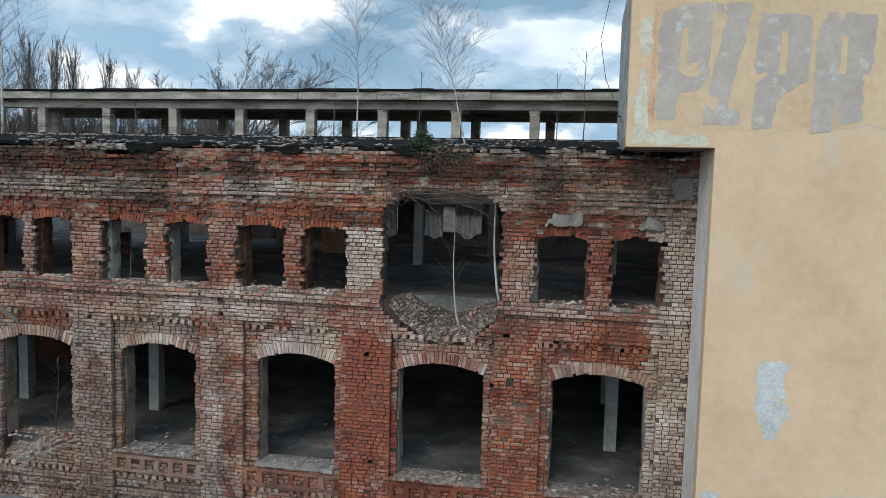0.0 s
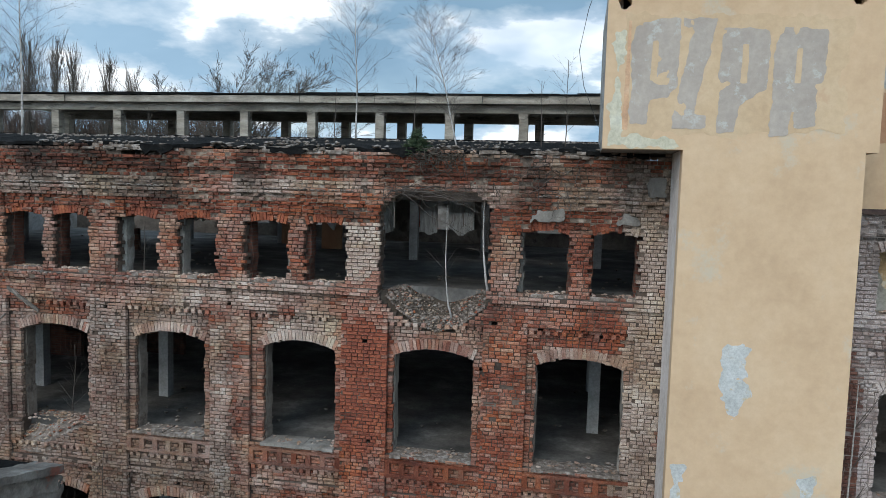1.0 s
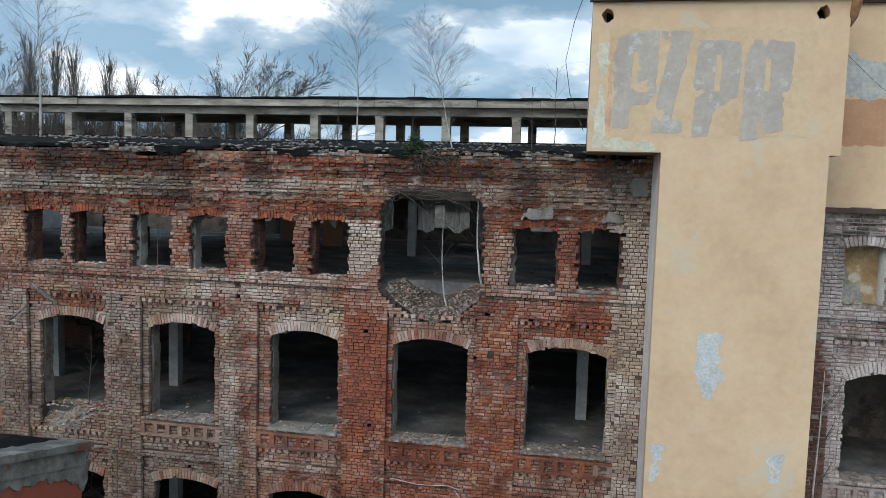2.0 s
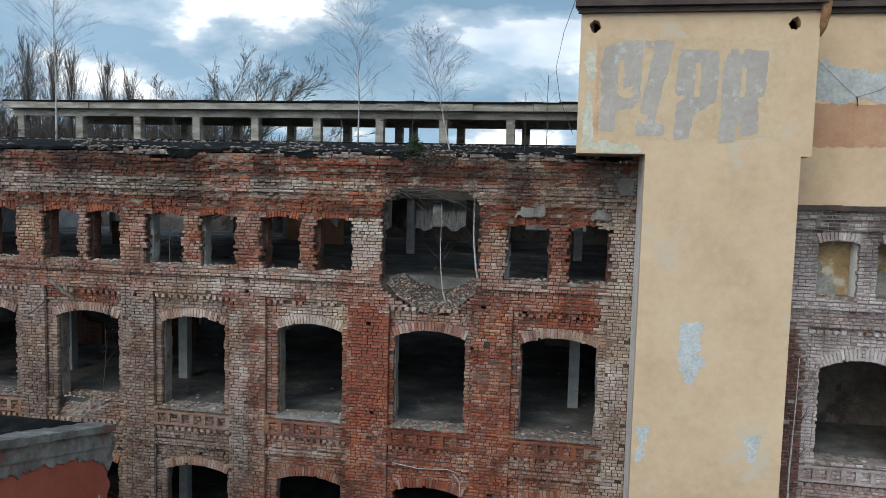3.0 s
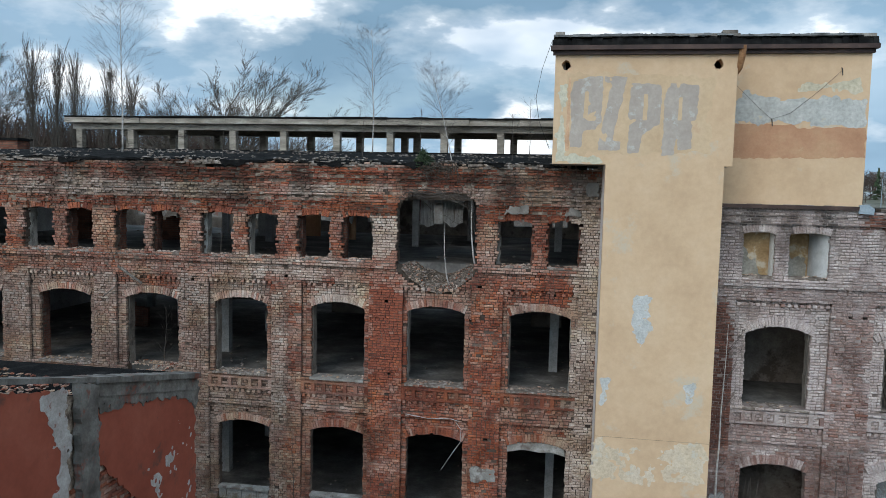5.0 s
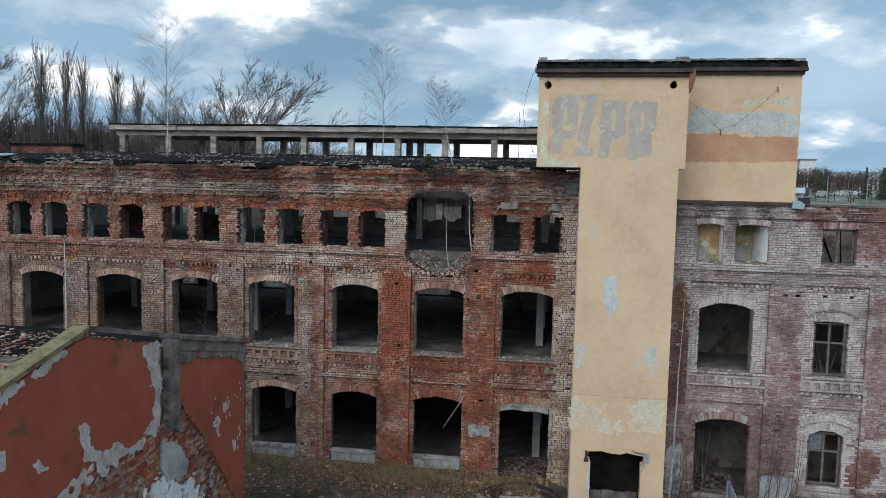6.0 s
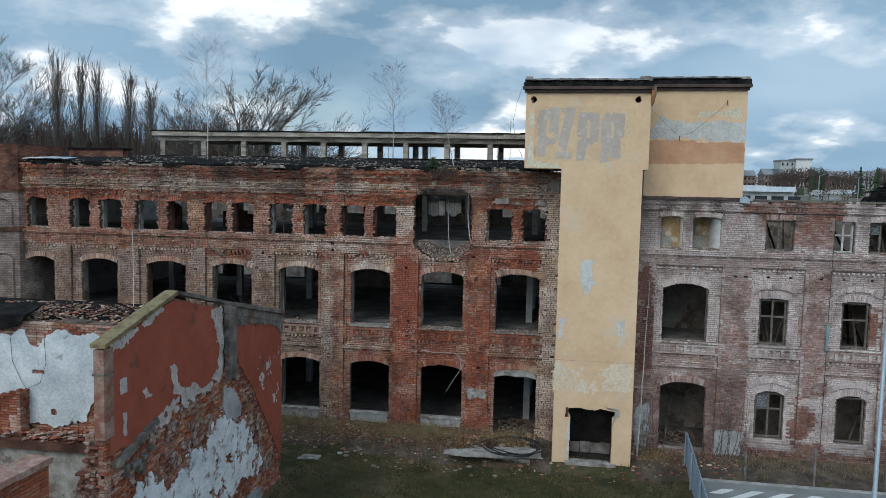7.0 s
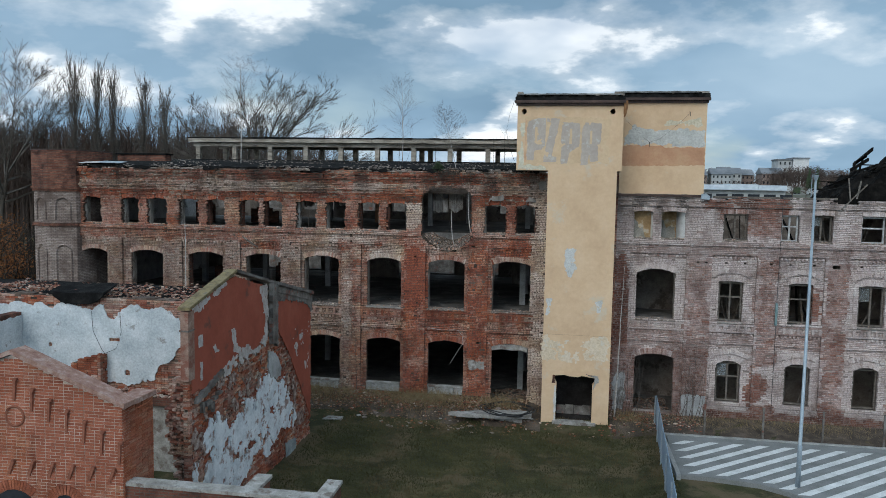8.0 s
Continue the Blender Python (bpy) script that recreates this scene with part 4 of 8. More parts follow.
for i, x in enumerate((3.1, 3.48, 3.86, 4.22)):
    part("door_board", boxed(x, x + 0.36, -1.2, -1.15, 0.24, 0.62 + 0.03 * (i % 2)), DULL, tower, "grey panel across the foot of the doorway")
part("door_sill", boxed(2.92, 4.78, TY - 0.12, TY + 0.31, -0.5, 0.05), PALE, tower)


def cornice(x0, x1, y, z, parent):
    """Moulded eaves: a boxed gutter board, dark sheet and a felt edge, slightly uneven."""
    part("eaves_board", boxed(x0, x1, y - 0.10, y + 0.02, z, z + 0.10), GUTTER, parent, "brown eaves board")
    part("gutter", boxed(x0 - 0.06, x1 + 0.06, y - 0.22, y, z + 0.10, z + 0.21), GUTTER, parent, "dark brown metal gutter")
    s, g = Soup(), random.Random(int(x0 * 10) + 90)
    n = int((x1 - x0) / 0.12)
    for i in range(n):
        a, b = lerp(x0 - 0.03, x1 + 0.03, i / n), lerp(x0 - 0.03, x1 + 0.03, (i + 1) / n) + 0.01
        h, low, out = z + 0.41 + g.uniform(-0.05, 0.04), z + 0.21 - max(0.0, g.gauss(-0.02, 0.03)), g.uniform(-0.03, 0.03)
        s.hexa([(a, y - 0.2 + out, low), (b, y - 0.2 + out, low), (b, y + 0.6, z + 0.2), (a, y + 0.6, z + 0.2), (a, y - 0.12 + out, h), (b, y - 0.12 + out, h), (b, y + 0.6, h + 0.05), (a, y + 0.6, h + 0.05)])
    part("felt_edge", s, TAR, parent, "curled black roofing felt")
    s = Soup()
    for i in range(int((x1 - x0) * 9)):
        x, w = g.uniform(x0, x1 - 0.4), g.uniform(0.1, 0.45)
        s.hexa([(x, y - 0.2, z + 0.42), (x + w, y - 0.2, z + 0.42), (x + w, y + 0.4, z + 0.44), (x, y + 0.4, z + 0.44), (x, y - 0.17, z + 0.44 + g.uniform(0, 0.06)), (x + w, y - 0.17, z + 0.44 + g.uniform(0, 0.06)), (x + w, y + 0.4, z + 0.47), (x, y + 0.4, z + 0.47)])
    part("curled_felt", s, surface("worn_grey_felt", (0.03, 0.03, 0.03), (0.09, 0.09, 0.088), (0.20, 0.20, 0.195), 3.0, 20), parent, "grey worn felt strips", kind="stuff")
    part("parapet_slab", boxed(x0, x1, y - 0.1, y + 0.5, z + 0.41, z + 0.49), CONCRETE, parent)


cornice(1.02, 5.5, TY, 13.66, tower)
s = Soup()
s.prism([(TY - 0.02, 14.02), (TY + 0.9, 14.02), (TY + 0.9, 14.18), (TY - 0.02, 14.24)], "x", 1.06, 1.3)
part("parapet_end", s, CONCRETE, tower)
s = Soup()
s.prism([(TY - 0.02, 14.02), (TY + 0.9, 14.02), (TY + 0.9, 14.18), (TY - 0.02, 14.24)], "x", 5.1, 5.46)
part("parapet_end", s, CONCRETE, tower)
s = Soup()
s.tube([(5.56, TY - 0.1, 13.86), (5.57, TY - 0.06, 13.6), (5.55, TY + 0.02, 13.35), (5.52, TY + 0.1, 13.2)], [0.10, 0.09, 0.07, 0.03], 8)
part("rain_hopper", s, RUST, tower, "rusty broken rainwater hopper")

# painted-out lettering and weathered patches on the render: thin coats of paint
PAINT = TY - 0.004


def coat(name, outline, material, y=PAINT, parent=tower, label="", wobble=0.025, seed=1):
    """A thin coat of paint with an uneven edge."""
    g = random.Random(seed)
    pts = []
    for (x0, z0), (x1, z1) in zip(outline, outline[1:] + outline[:1]):
        n = max(1, int(math.hypot(x1 - x0, z1 - z0) / 0.09))
        for i in range(n):
            pts.append((lerp(x0, x1, i / n) + g.uniform(-wobble, wobble), lerp(z0, z1, i / n) + g.uniform(-wobble, wobble)))
    s = Soup()
    s.prism(pts, "y", y, y + 0.003)
    return part(name, s, material, parent, label)


flakes("paint_ground", [(1.40, 11.18), (4.95, 11.25), (4.95, 13.1), (3.4, 13.2), (1.42, 13.18)], surface("tan_repaint", (0.485, 0.345, 0.215), (0.53, 0.385, 0.245), (0.565, 0.425, 0.28), 1.0, 9, bump=0.1, stain=(0.51, 0.345, 0.22), stain_scale=1.0, stain_at=0.58, grain=0.2), "y", PAINT, 0.003, head_front, "tan overpaint behind the letters", 3.0, 0.25, 0.05)
flakes("paint_edge", [(1.40, 11.26), (1.49, 11.26), (1.49, 13.1), (1.43, 13.1)], surface("rosy_paint", (0.47, 0.28, 0.17), (0.52, 0.325, 0.20), (0.55, 0.37, 0.25), 2.0, 12, bump=0.1), "y", PAINT - 0.002, 0.003, head_front, "rosy edge of an old letter", 4.0, 0.03, 0.025)


def letter(name, outline, slits, seed):
    """A block letter: thin grey paint with a worn edge and slits for its counters."""
    flakes(name, outline, GREYPAINT, "y", PAINT - 0.004, 0.003, head_front, "faded grey block letter " + name[-1].upper(), seed, 0.10, 0.028, 0.22, slits)


letter("letter_p", [(1.52, 11.36), (1.80, 11.36), (1.82, 11.78), (2.12, 11.80), (2.27, 12.0), (2.28, 13.12), (1.53, 13.08)], [[(1.83, 12.1), (1.93, 12.1), (1.95, 12.78), (1.85, 12.75)]], 20.0)
letter("letter_z", [(2.22, 11.28), (2.80, 11.30), (2.78, 11.52), (2.58, 11.55), (2.88, 13.12), (2.33, 13.14), (2.32, 12.92), (2.50, 12.90), (2.22, 11.56)], [], 30.0)
letter("letter_p", [(2.96, 11.22), (3.24, 11.22), (3.25, 11.68), (3.72, 11.95), (3.73, 12.92), (2.96, 12.98)], [[(3.29, 12.05), (3.40, 12.05), (3.41, 12.70), (3.30, 12.70)]], 40.0)
letter("letter_r", [(3.80, 11.18), (4.06, 11.2), (4.08, 11.62), (4.18, 11.62), (4.2, 11.35), (4.50, 11.35), (4.50, 11.9), (4.60, 12.1), (4.60, 12.92), (3.82, 13.0)], [[(4.14, 12.05), (4.23, 12.05), (4.24, 12.62), (4.15, 12.62)]], 50.0)
flakes("repair_patch", [(3.22, 7.35), (3.34, 7.62), (3.78, 7.60), (3.70, 7.1), (3.5, 7.05), (3.78, 6.75), (3.5, 6.1), (3.33, 6.5), (3.24, 6.9)], PEELED, "y", PAINT, 0.003, shaft_front, "peeled pale patch on the render", 5.0, 0.22, 0.03, 0.12)
flakes("repair_patch", [(2.52, 5.35), (2.72, 5.4), (2.66, 4.9), (2.56, 4.75)], PEELED, "y", PAINT, 0.003, shaft_front, "", 6.0, 0.15, 0.03)
flakes("repair_patch", [(4.62, 5.35), (4.9, 5.4), (4.88, 4.9), (4.66, 4.8)], PEELED, "y", PAINT, 0.003, shaft_front, "", 7.0, 0.15, 0.03)
flakes("repair_patch", [(2.5, 3.75), (3.4, 3.6), (4.3, 3.75), (5.2, 3.7), (5.2, 2.85), (4.0, 2.75), (2.5, 2.8)], surface("pale_ochre", (0.48, 0.39, 0.28), (0.525, 0.43, 0.315), (0.55, 0.47, 0.37), 1.4, 12, bump=0.12, stain=(0.50, 0.47, 0.40), stain_scale=2.2, stain_at=0.55), "y", PAINT, 0.003, shaft_front, "pale worn band", 8.0, 0.45, 0.035, 0.42)
flakes("repair_patch", [(1.2, 10.98), (2.38, 10.98), (2.3, 11.09), (1.4, 11.14), (1.35, 12.9), (1.22, 12.9)], surface("limey_ochre", (0.44, 0.41, 0.31), (0.49, 0.455, 0.35), (0.52, 0.50, 0.41), 2.5, 12, bump=0.1), "y", PAINT - 0.001, 0.003, head_front, "pale greenish wear on the render", 9.0, 0.2, 0.03)

part("pour_joint", boxed(2.44, 5.30, TY - 0.006, TY + 0.01, 3.862, 3.872), surface("ochre_joint", (0.20, 0.15, 0.095), (0.28, 0.215, 0.14), (0.36, 0.285, 0.19), 4, 20), tower, "thin rough joint across the render")
flakes("door_chip", [(2.86, 1.72), (3.02, 1.72), (2.99, 1.88), (3.0, 2.08), (2.88, 2.1)], COURSED_RED, "y", PAINT - 0.012, 0.012, shaft_front, "brick bared at the doorway's corner", 51.0, 0.06, 0.02)
flakes("door_chip", [(4.62, 1.5), (4.74, 1.75), (4.86, 1.85), (4.84, 2.12), (4.3, 2.2), (4.4, 2.1), (4.68, 2.04), (4.66, 1.8)], PALE, "y", PAINT - 0.012, 0.012, shaft_front, "broken plaster round the doorway", 52.0, 0.06, 0.02)
flakes("door_chip", [(2.96, 0.05), (3.06, 0.05), (3.05, 1.7), (2.98, 1.6)], PEELED, "y", PAINT - 0.012, 0.012, shaft_front, "pale worn edge of the doorway", 53.0, 0.05, 0.02)

# the second block of the tower's head stands on the mill's front, set back
block = thing("tower_block", "ochre-rendered upper block with grey and brown painted bands", "building", (7.3, 0, 10))
part("block_body", boxed(5.52, 9.12, -0.1, 4.6, 10.0, 14.08), YELLOW, block)
part("block_roof", boxed(5.5, 9.16, -0.12, 4.64, 14.09, 14.2), CONCRETE, block)
cornice(5.52, 9.16, -0.1, 13.95, block)
flakes("painted_band", [(5.7, 12.14), (9.05, 12.12), (9.05, 12.8), (7.0, 12.78), (6.1, 12.9), (5.75, 12.6)], surface("grey_band_paint", (0.33, 0.33, 0.31), (0.40, 0.40, 0.375), (0.47, 0.465, 0.44), 2.2, 12, bump=0.1, stain=(0.50, 0.41, 0.27), stain_scale=3.0, stain_at=0.60), "y", -0.106, 0.003, block, "faded grey painted band", 13.0, 0.25, 0.04, 0.05)
coat("painted_band", [(5.54, 11.2), (9.1, 11.28), (9.1, 12.06), (7.4, 12.02), (7.3, 12.12), (5.54, 12.1)], RUSTPAINT, -0.104, block, "brown painted band", seed=14, wobble=0.03)
flakes("painted_band", [(7.4, 13.0), (8.9, 13.0), (8.9, 13.35), (8.0, 13.2), (7.5, 13.1)], surface("faint_grey", (0.42, 0.37, 0.28), (0.47, 0.42, 0.31), (0.52, 0.46, 0.35), 2.0, 12, bump=0.1), "y", -0.104, 0.003, block, "", 15.0, 0.25, 0.04)
for k, pts in enumerate(([(5.56, -0.35, 13.3), (6.0, -0.14, 12.95), (6.55, -0.13, 12.42), (6.75, -0.13, 12.25)], [(6.75, -0.13, 12.25), (7.2, -0.13, 12.4), (7.9, -0.13, 13.0), (8.4, -0.13, 13.5)])):
    s = Soup()
    s.tube(pts, 0.004, 4)
    part("loose_wire", s, CABLE, block, "thin loose wire")
for x, z in ((6.75, 12.18), (8.4, 13.5)):
    s = Soup()
    s.tube([(x, -0.1, z + 0.08), (x, -0.16, z + 0.05), (x + 0.02, -0.16, z - 0.12)], 0.014, 4)
    part("wire_hook", s, CABLE, block)
part("ledge_tiles", boxed(5.32, 9.3, -0.30, -0.02, 9.90, 10.0), GUTTER, block, "brown sheet metal ledge")

# ---- ground ----
def ground_height(x, y):
    """Level yard, with a bank of rubble and earth along the front."""
    bank = max(0.0, min(1.0, (y + 2.6) / 2.4)) * (0.42 if x < 1.8 else 0.16) * (1.0 if y < 0.05 else 0.0)
    fade = 1.0 if -24 < x < 19 else 0.0
    dip = 0.28 * max(0.0, min(1.0, (x + 5.8) / 2.0, (6.9 - x) / 1.2, (-1.45 - y) / 0.8, (y + 14.5) / 3.0))
    return (bank - dip + 0.05 * soft(x, y, 0.7, 4.0) + 0.02 * soft(x, y, 3.0, 9.0)) * fade if -16 < y < 1.0 else 0.0


ground = Soup()
xs = [-4000, -600, -120, -40] + [-26 + 0.5 * i for i in range(105)] + [40, 120, 600, 4000]
ys = [-4000, -600, -120, -40, -25] + [-16 + 0.4 * i for i in range(43)] + [14, 40, 120, 600, 4000]
for yv in ys:
    for xv in xs:
        ground.v.append((xv, yv, ground_height(xv, yv)))
nx = len(xs)
for j in range(len(ys) - 1):
    for i in range(nx - 1):
        ground.f.append((j * nx + i, j * nx + i + 1, (j + 1) * nx + i + 1, (j + 1) * nx + i))
tagged(part("ground", ground, TURF, smooth=True), "patchy brown and green turf in the yard", "ground", kind="structure")

# ---- inside of the mill: floors, columns, roof, back wall ----
s = Soup()
s.box(-20.9, 20.4, 0.31, 13.9, 4.1, 4.40)
tagged(part("floor_first", s, DARKFLOOR), "dusty concrete floor of an empty storey", "floor", kind="structure")
s = Soup()
s.prism([(-20.9, 0.31), (-3.3, 0.31), (-3.1, 0.75), (-2.2, 1.05), (-1.3, 0.75), (-1.0, 0.31), (20.4, 0.31), (20.4, 13.9), (-20.9, 13.9)], "z", 7.66, 7.98)
tagged(part("floor_second", s, DARKFLOOR), "dusty concrete floor of an empty storey", "floor", kind="structure")
tagged(part("floor_ground", boxed(-20.9, 20.4, 0.31, 13.9, 0.0, 0.12), DARKFLOOR), "dirty concrete ground floor", "floor", kind="structure")
s = Soup()
def roof_z(y):
    return 10.84 + 0.035 * y


# gaps left in the slab, out of view, let daylight into the storey
for x0, x1, y0, y1 in ((-20.9, 2.0, 0.31, 3.9), (-20.9, -4.6, 3.9, 5.0), (0.2, 2.0, 3.9, 5.0), (-14.6, 2.0, 8.2, 13.9), (-20.9, -14.6, 8.2, 10.2), (-20.9, -17.2, 5.0, 8.2)):
    s.hexa([(x0, y0, 10.72), (x1, y0, 10.72), (x1, y1, 10.74), (x0, y1, 10.74), (x0, y0, roof_z(y0)), (x1, y0, roof_z(y0)), (x1, y1, roof_z(y1)), (x0, y1, roof_z(y1))])
s.box(2.0, 9.1, 2.3, 13.9, 10.7, 10.9)
tagged(part("ceiling", s, CONCRETE), "stained concrete roof slab", "ceiling", kind="structure")
back = Soup()
BACK_GAPS = {(4.5, 6.9): [(-19.8, -18.2), (-17.0, -15.4), (-14.4, -12.9), (-11.6, -10.1), (-8.9, -7.3), (-5.6, -3.8), (-2.2, -0.9), (13.0, 14.5)],
             (8.5, 9.9): [(-20.4, -18.6), (-17.4, -15.2), (-14.2, -12.0), (-11.0, -9.0), (-8.0, -6.6), (-5.2, -4.3), (-0.9, 0.0), (0.9, 1.6)],
             (1.0, 2.6): [(-18.0, -17.0), (-12.0, -11.0), (-6.0, -5.0)]}
z = 0.0
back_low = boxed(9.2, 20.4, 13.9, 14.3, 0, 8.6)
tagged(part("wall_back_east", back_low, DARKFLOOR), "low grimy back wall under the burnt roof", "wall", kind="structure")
for z0, z1 in sorted(BACK_GAPS):
    back.box(-21.0, 9.2, 13.9, 14.3, z, z0)
    x = -21.0
    for a, b in [q for q in BACK_GAPS[(z0, z1)] if q[1] < 9]:
        back.box(x, a, 13.9, 14.3, z0, z1)
        x = b
    back.box(x, 9.2, 13.9, 14.3, z0, z1)
    z = z1
back.box(-21.0, 9.2, 13.9, 14.3, z, 10.9)
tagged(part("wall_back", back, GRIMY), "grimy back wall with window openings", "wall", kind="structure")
rear = thing("rear_house", "grey plastered building behind the mill", "building", (-4, 24, 0))
part("wall", boxed(-32, 24, 24, 30, 0, 9.3), DULL, rear)
part("roof", boxed(-32.3, 24.3, 23.7, 30.3, 9.3, 9.6), TAR, rear)
# pale panels stand in for bright openings; the added beam keeps the top dark
hanging = thing("bright_opening_panels", "broken pale panels standing in for bright openings and wall pieces", "lining", (-4, 7, 8.5))
for k, (x0, x1, z0, z1) in enumerate(((-5.42, -4.90, 8.72, 9.85), (-4.14, -3.52, 8.72, 9.85), (-3.16, -2.39, 8.78, 9.85), (-0.75, -0.1, 9.1, 9.85), (0.65, 1.1, 9.05, 9.85), (-9.5, -9.1, 8.9, 9.85), (-7.0, -6.75, 8.8, 9.85), (-11.6, -11.0, 8.9, 9.85))):
    s, g = Soup(), random.Random(k)
    pts = [(x0, z1), (x0, z0 + g.uniform(0, 0.2))] + [(lerp(x0, x1, i / 5), z0 + g.uniform(-0.05, 0.12)) for i in range(1, 5)] + [(x1, z0 + g.uniform(0, 0.2)), (x1, z1)]
    s.prism(pts, "y", 7.0, 7.12)
    part("panel", s, WHITE_PANEL, hanging)
part("beam", boxed(-17.7, 5.2, 6.47, 6.995, 9.78, 10.72), GRIMY, hanging, "stained beam added as the dark above the panels")
part("painted_strip", boxed(-4.14, -4.04, 6.97, 6.998, 8.95, 9.78), REDWASH, hanging, "red painted strip")
tagged(part("wall_end_west", boxed(-21.2, -20.95, 0.31, 14.3, 0, 10.9), GREYPLASTER), "grey plastered end wall", "wall", kind="structure")
tagged(part("wall_end_east", boxed(20.4, 20.6, 0.31, 14.3, 0, 9.8), GREYPLASTER), "grey plastered end wall", "wall", kind="structure")
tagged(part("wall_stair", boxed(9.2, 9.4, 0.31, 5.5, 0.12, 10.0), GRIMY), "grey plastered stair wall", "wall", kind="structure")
# added wall: backs the east windows so that they look dark brown inside
tagged(part("wall_backing_east", boxed(9.4, 20.4, 2.8, 3.0, 0.12, 9.3), GRIMY), "grimy brown wall added to darken the east windows", "wall", kind="structure")
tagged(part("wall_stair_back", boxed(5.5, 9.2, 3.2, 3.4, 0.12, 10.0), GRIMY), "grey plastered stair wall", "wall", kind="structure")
# broken partitions and rubble on the floors
g = random.Random(616)
for x0, x1, y, z0, h, mat in ((-17.0, -15.9, 4.6, 7.98, 1.5, COURSED_RED), (-14.2, -12.6, 5.6, 7.98, 0.9, COURSED_RED), (-9.9, -9.2, 10.3, 7.98, 2.2, RUSTPAINT), (-7.9, -7.2, 9.0, 7.98, 2.0, RUSTPAINT), (-11.6, -10.6, 9.2, 7.98, 2.4, GREYPLASTER),
                              (-13.4, -12.0, 7.2, 4.4, 1.3, COURSED_RED), (-16.6, -14.9, 6.0, 4.4, 1.1, COURSED_RED), (-9.0, -7.0, 11.5, 4.4, 1.6, GRIMY), (0.2, 1.5, 10.5, 4.4, 2.2, GRIMY)):
    s, n = Soup(), 9
    for k in range(n):
        xa, xb = lerp(x0, x1, k / n), lerp(x0, x1, (k + 1) / n)
        s.box(xa, xb - 0.004, y, y + 0.14, z0, z0 + h * (1.0 - 0.5 * abs(k - 3) / n + g.uniform(-0.1, 0.1)))
    tagged(part("broken_partition", s, mat), "broken stub of a partition wall inside the mill", "wall", "broken partitions")
for z0, count in ((7.98, 260), (4.4, 220), (0.12, 200)):
    s = Soup()
    for k in range(count):
        x, y = g.uniform(-20.5, 2.0), 0.5 + abs(g.gauss(0, 4.0))
        if y > 13.5 or z0 > 7 and -3.6 < x < -0.7 and y < 1.6 or soft(x, y, 0.45, 31.0) < -0.02:
            continue
        s.lump((x, y, z0 + 0.02), g.uniform(0.02, 0.07), k, 0.6)
    tagged(part("floor_rubble", s, RUBBLE), "pale rubble strewn over the mill floor", "rubble", kind="stuff")
for x0, x1 in ((0.1, 1.65), (6.6, 8.15)):
    s = Soup()
    for k in range(380):
        x, f = g.uniform(x0, x1), g.random()
        s.lump((x, 0.3 + 2.2 * f, 0.12 + 0.42 * f * (1 - f) * 2 * (0.5 + 0.5 * g.random()) + 0.12 * soft(x, f, 2.0, 3.0)), g.uniform(0.02, 0.075), k, 0.7, lime=g.choice((0.5, 0.8, 0.95)), soot_shade=g.uniform(0.55, 0.88))
    tagged(part("doorway_rubble", s, BRICK, tints=True), "heap of broken brick inside a doorway", "rubble", kind="stuff")
column = None
for z0, z1 in ((0.12, 4.1), (4.4, 7.66), (7.98, 10.72)):
    for y in (2.85, 6.6, 10.6):
        for i in range(9):
            x = -17.5 + 3.75 * i
            if 5.0 < x < 9.5 and y < 5:
                continue
            key = (z0, y)
            m = Matrix.Translation((x, y, z0))
            if z0 > 7 and (x > 9 or y < 7 and i in (3, 4)):
                continue
            if z0 > 7 and y < 3 or z0 < 7 and i in (3, 4) and y < 7:
                continue
            s = Soup()
            s.box(-0.135, 0.135, -0.135, 0.135, 0, z1 - z0)
            c = new("column", s.mesh("column", GREYPLASTER))
            c.matrix_basis = m
            tagged(c, "pale square concrete column on the mill floor", "column", "columns of the mill")

c = new("column", boxed(-0.12, 0.12, -0.12, 0.12, 0, 2.48).mesh("column", GREYPLASTER))
c.matrix_basis = Matrix.Translation((-4.15, 6.72, 7.98))
tagged(c, "pale square concrete column on the mill floor", "column", "columns of the mill")

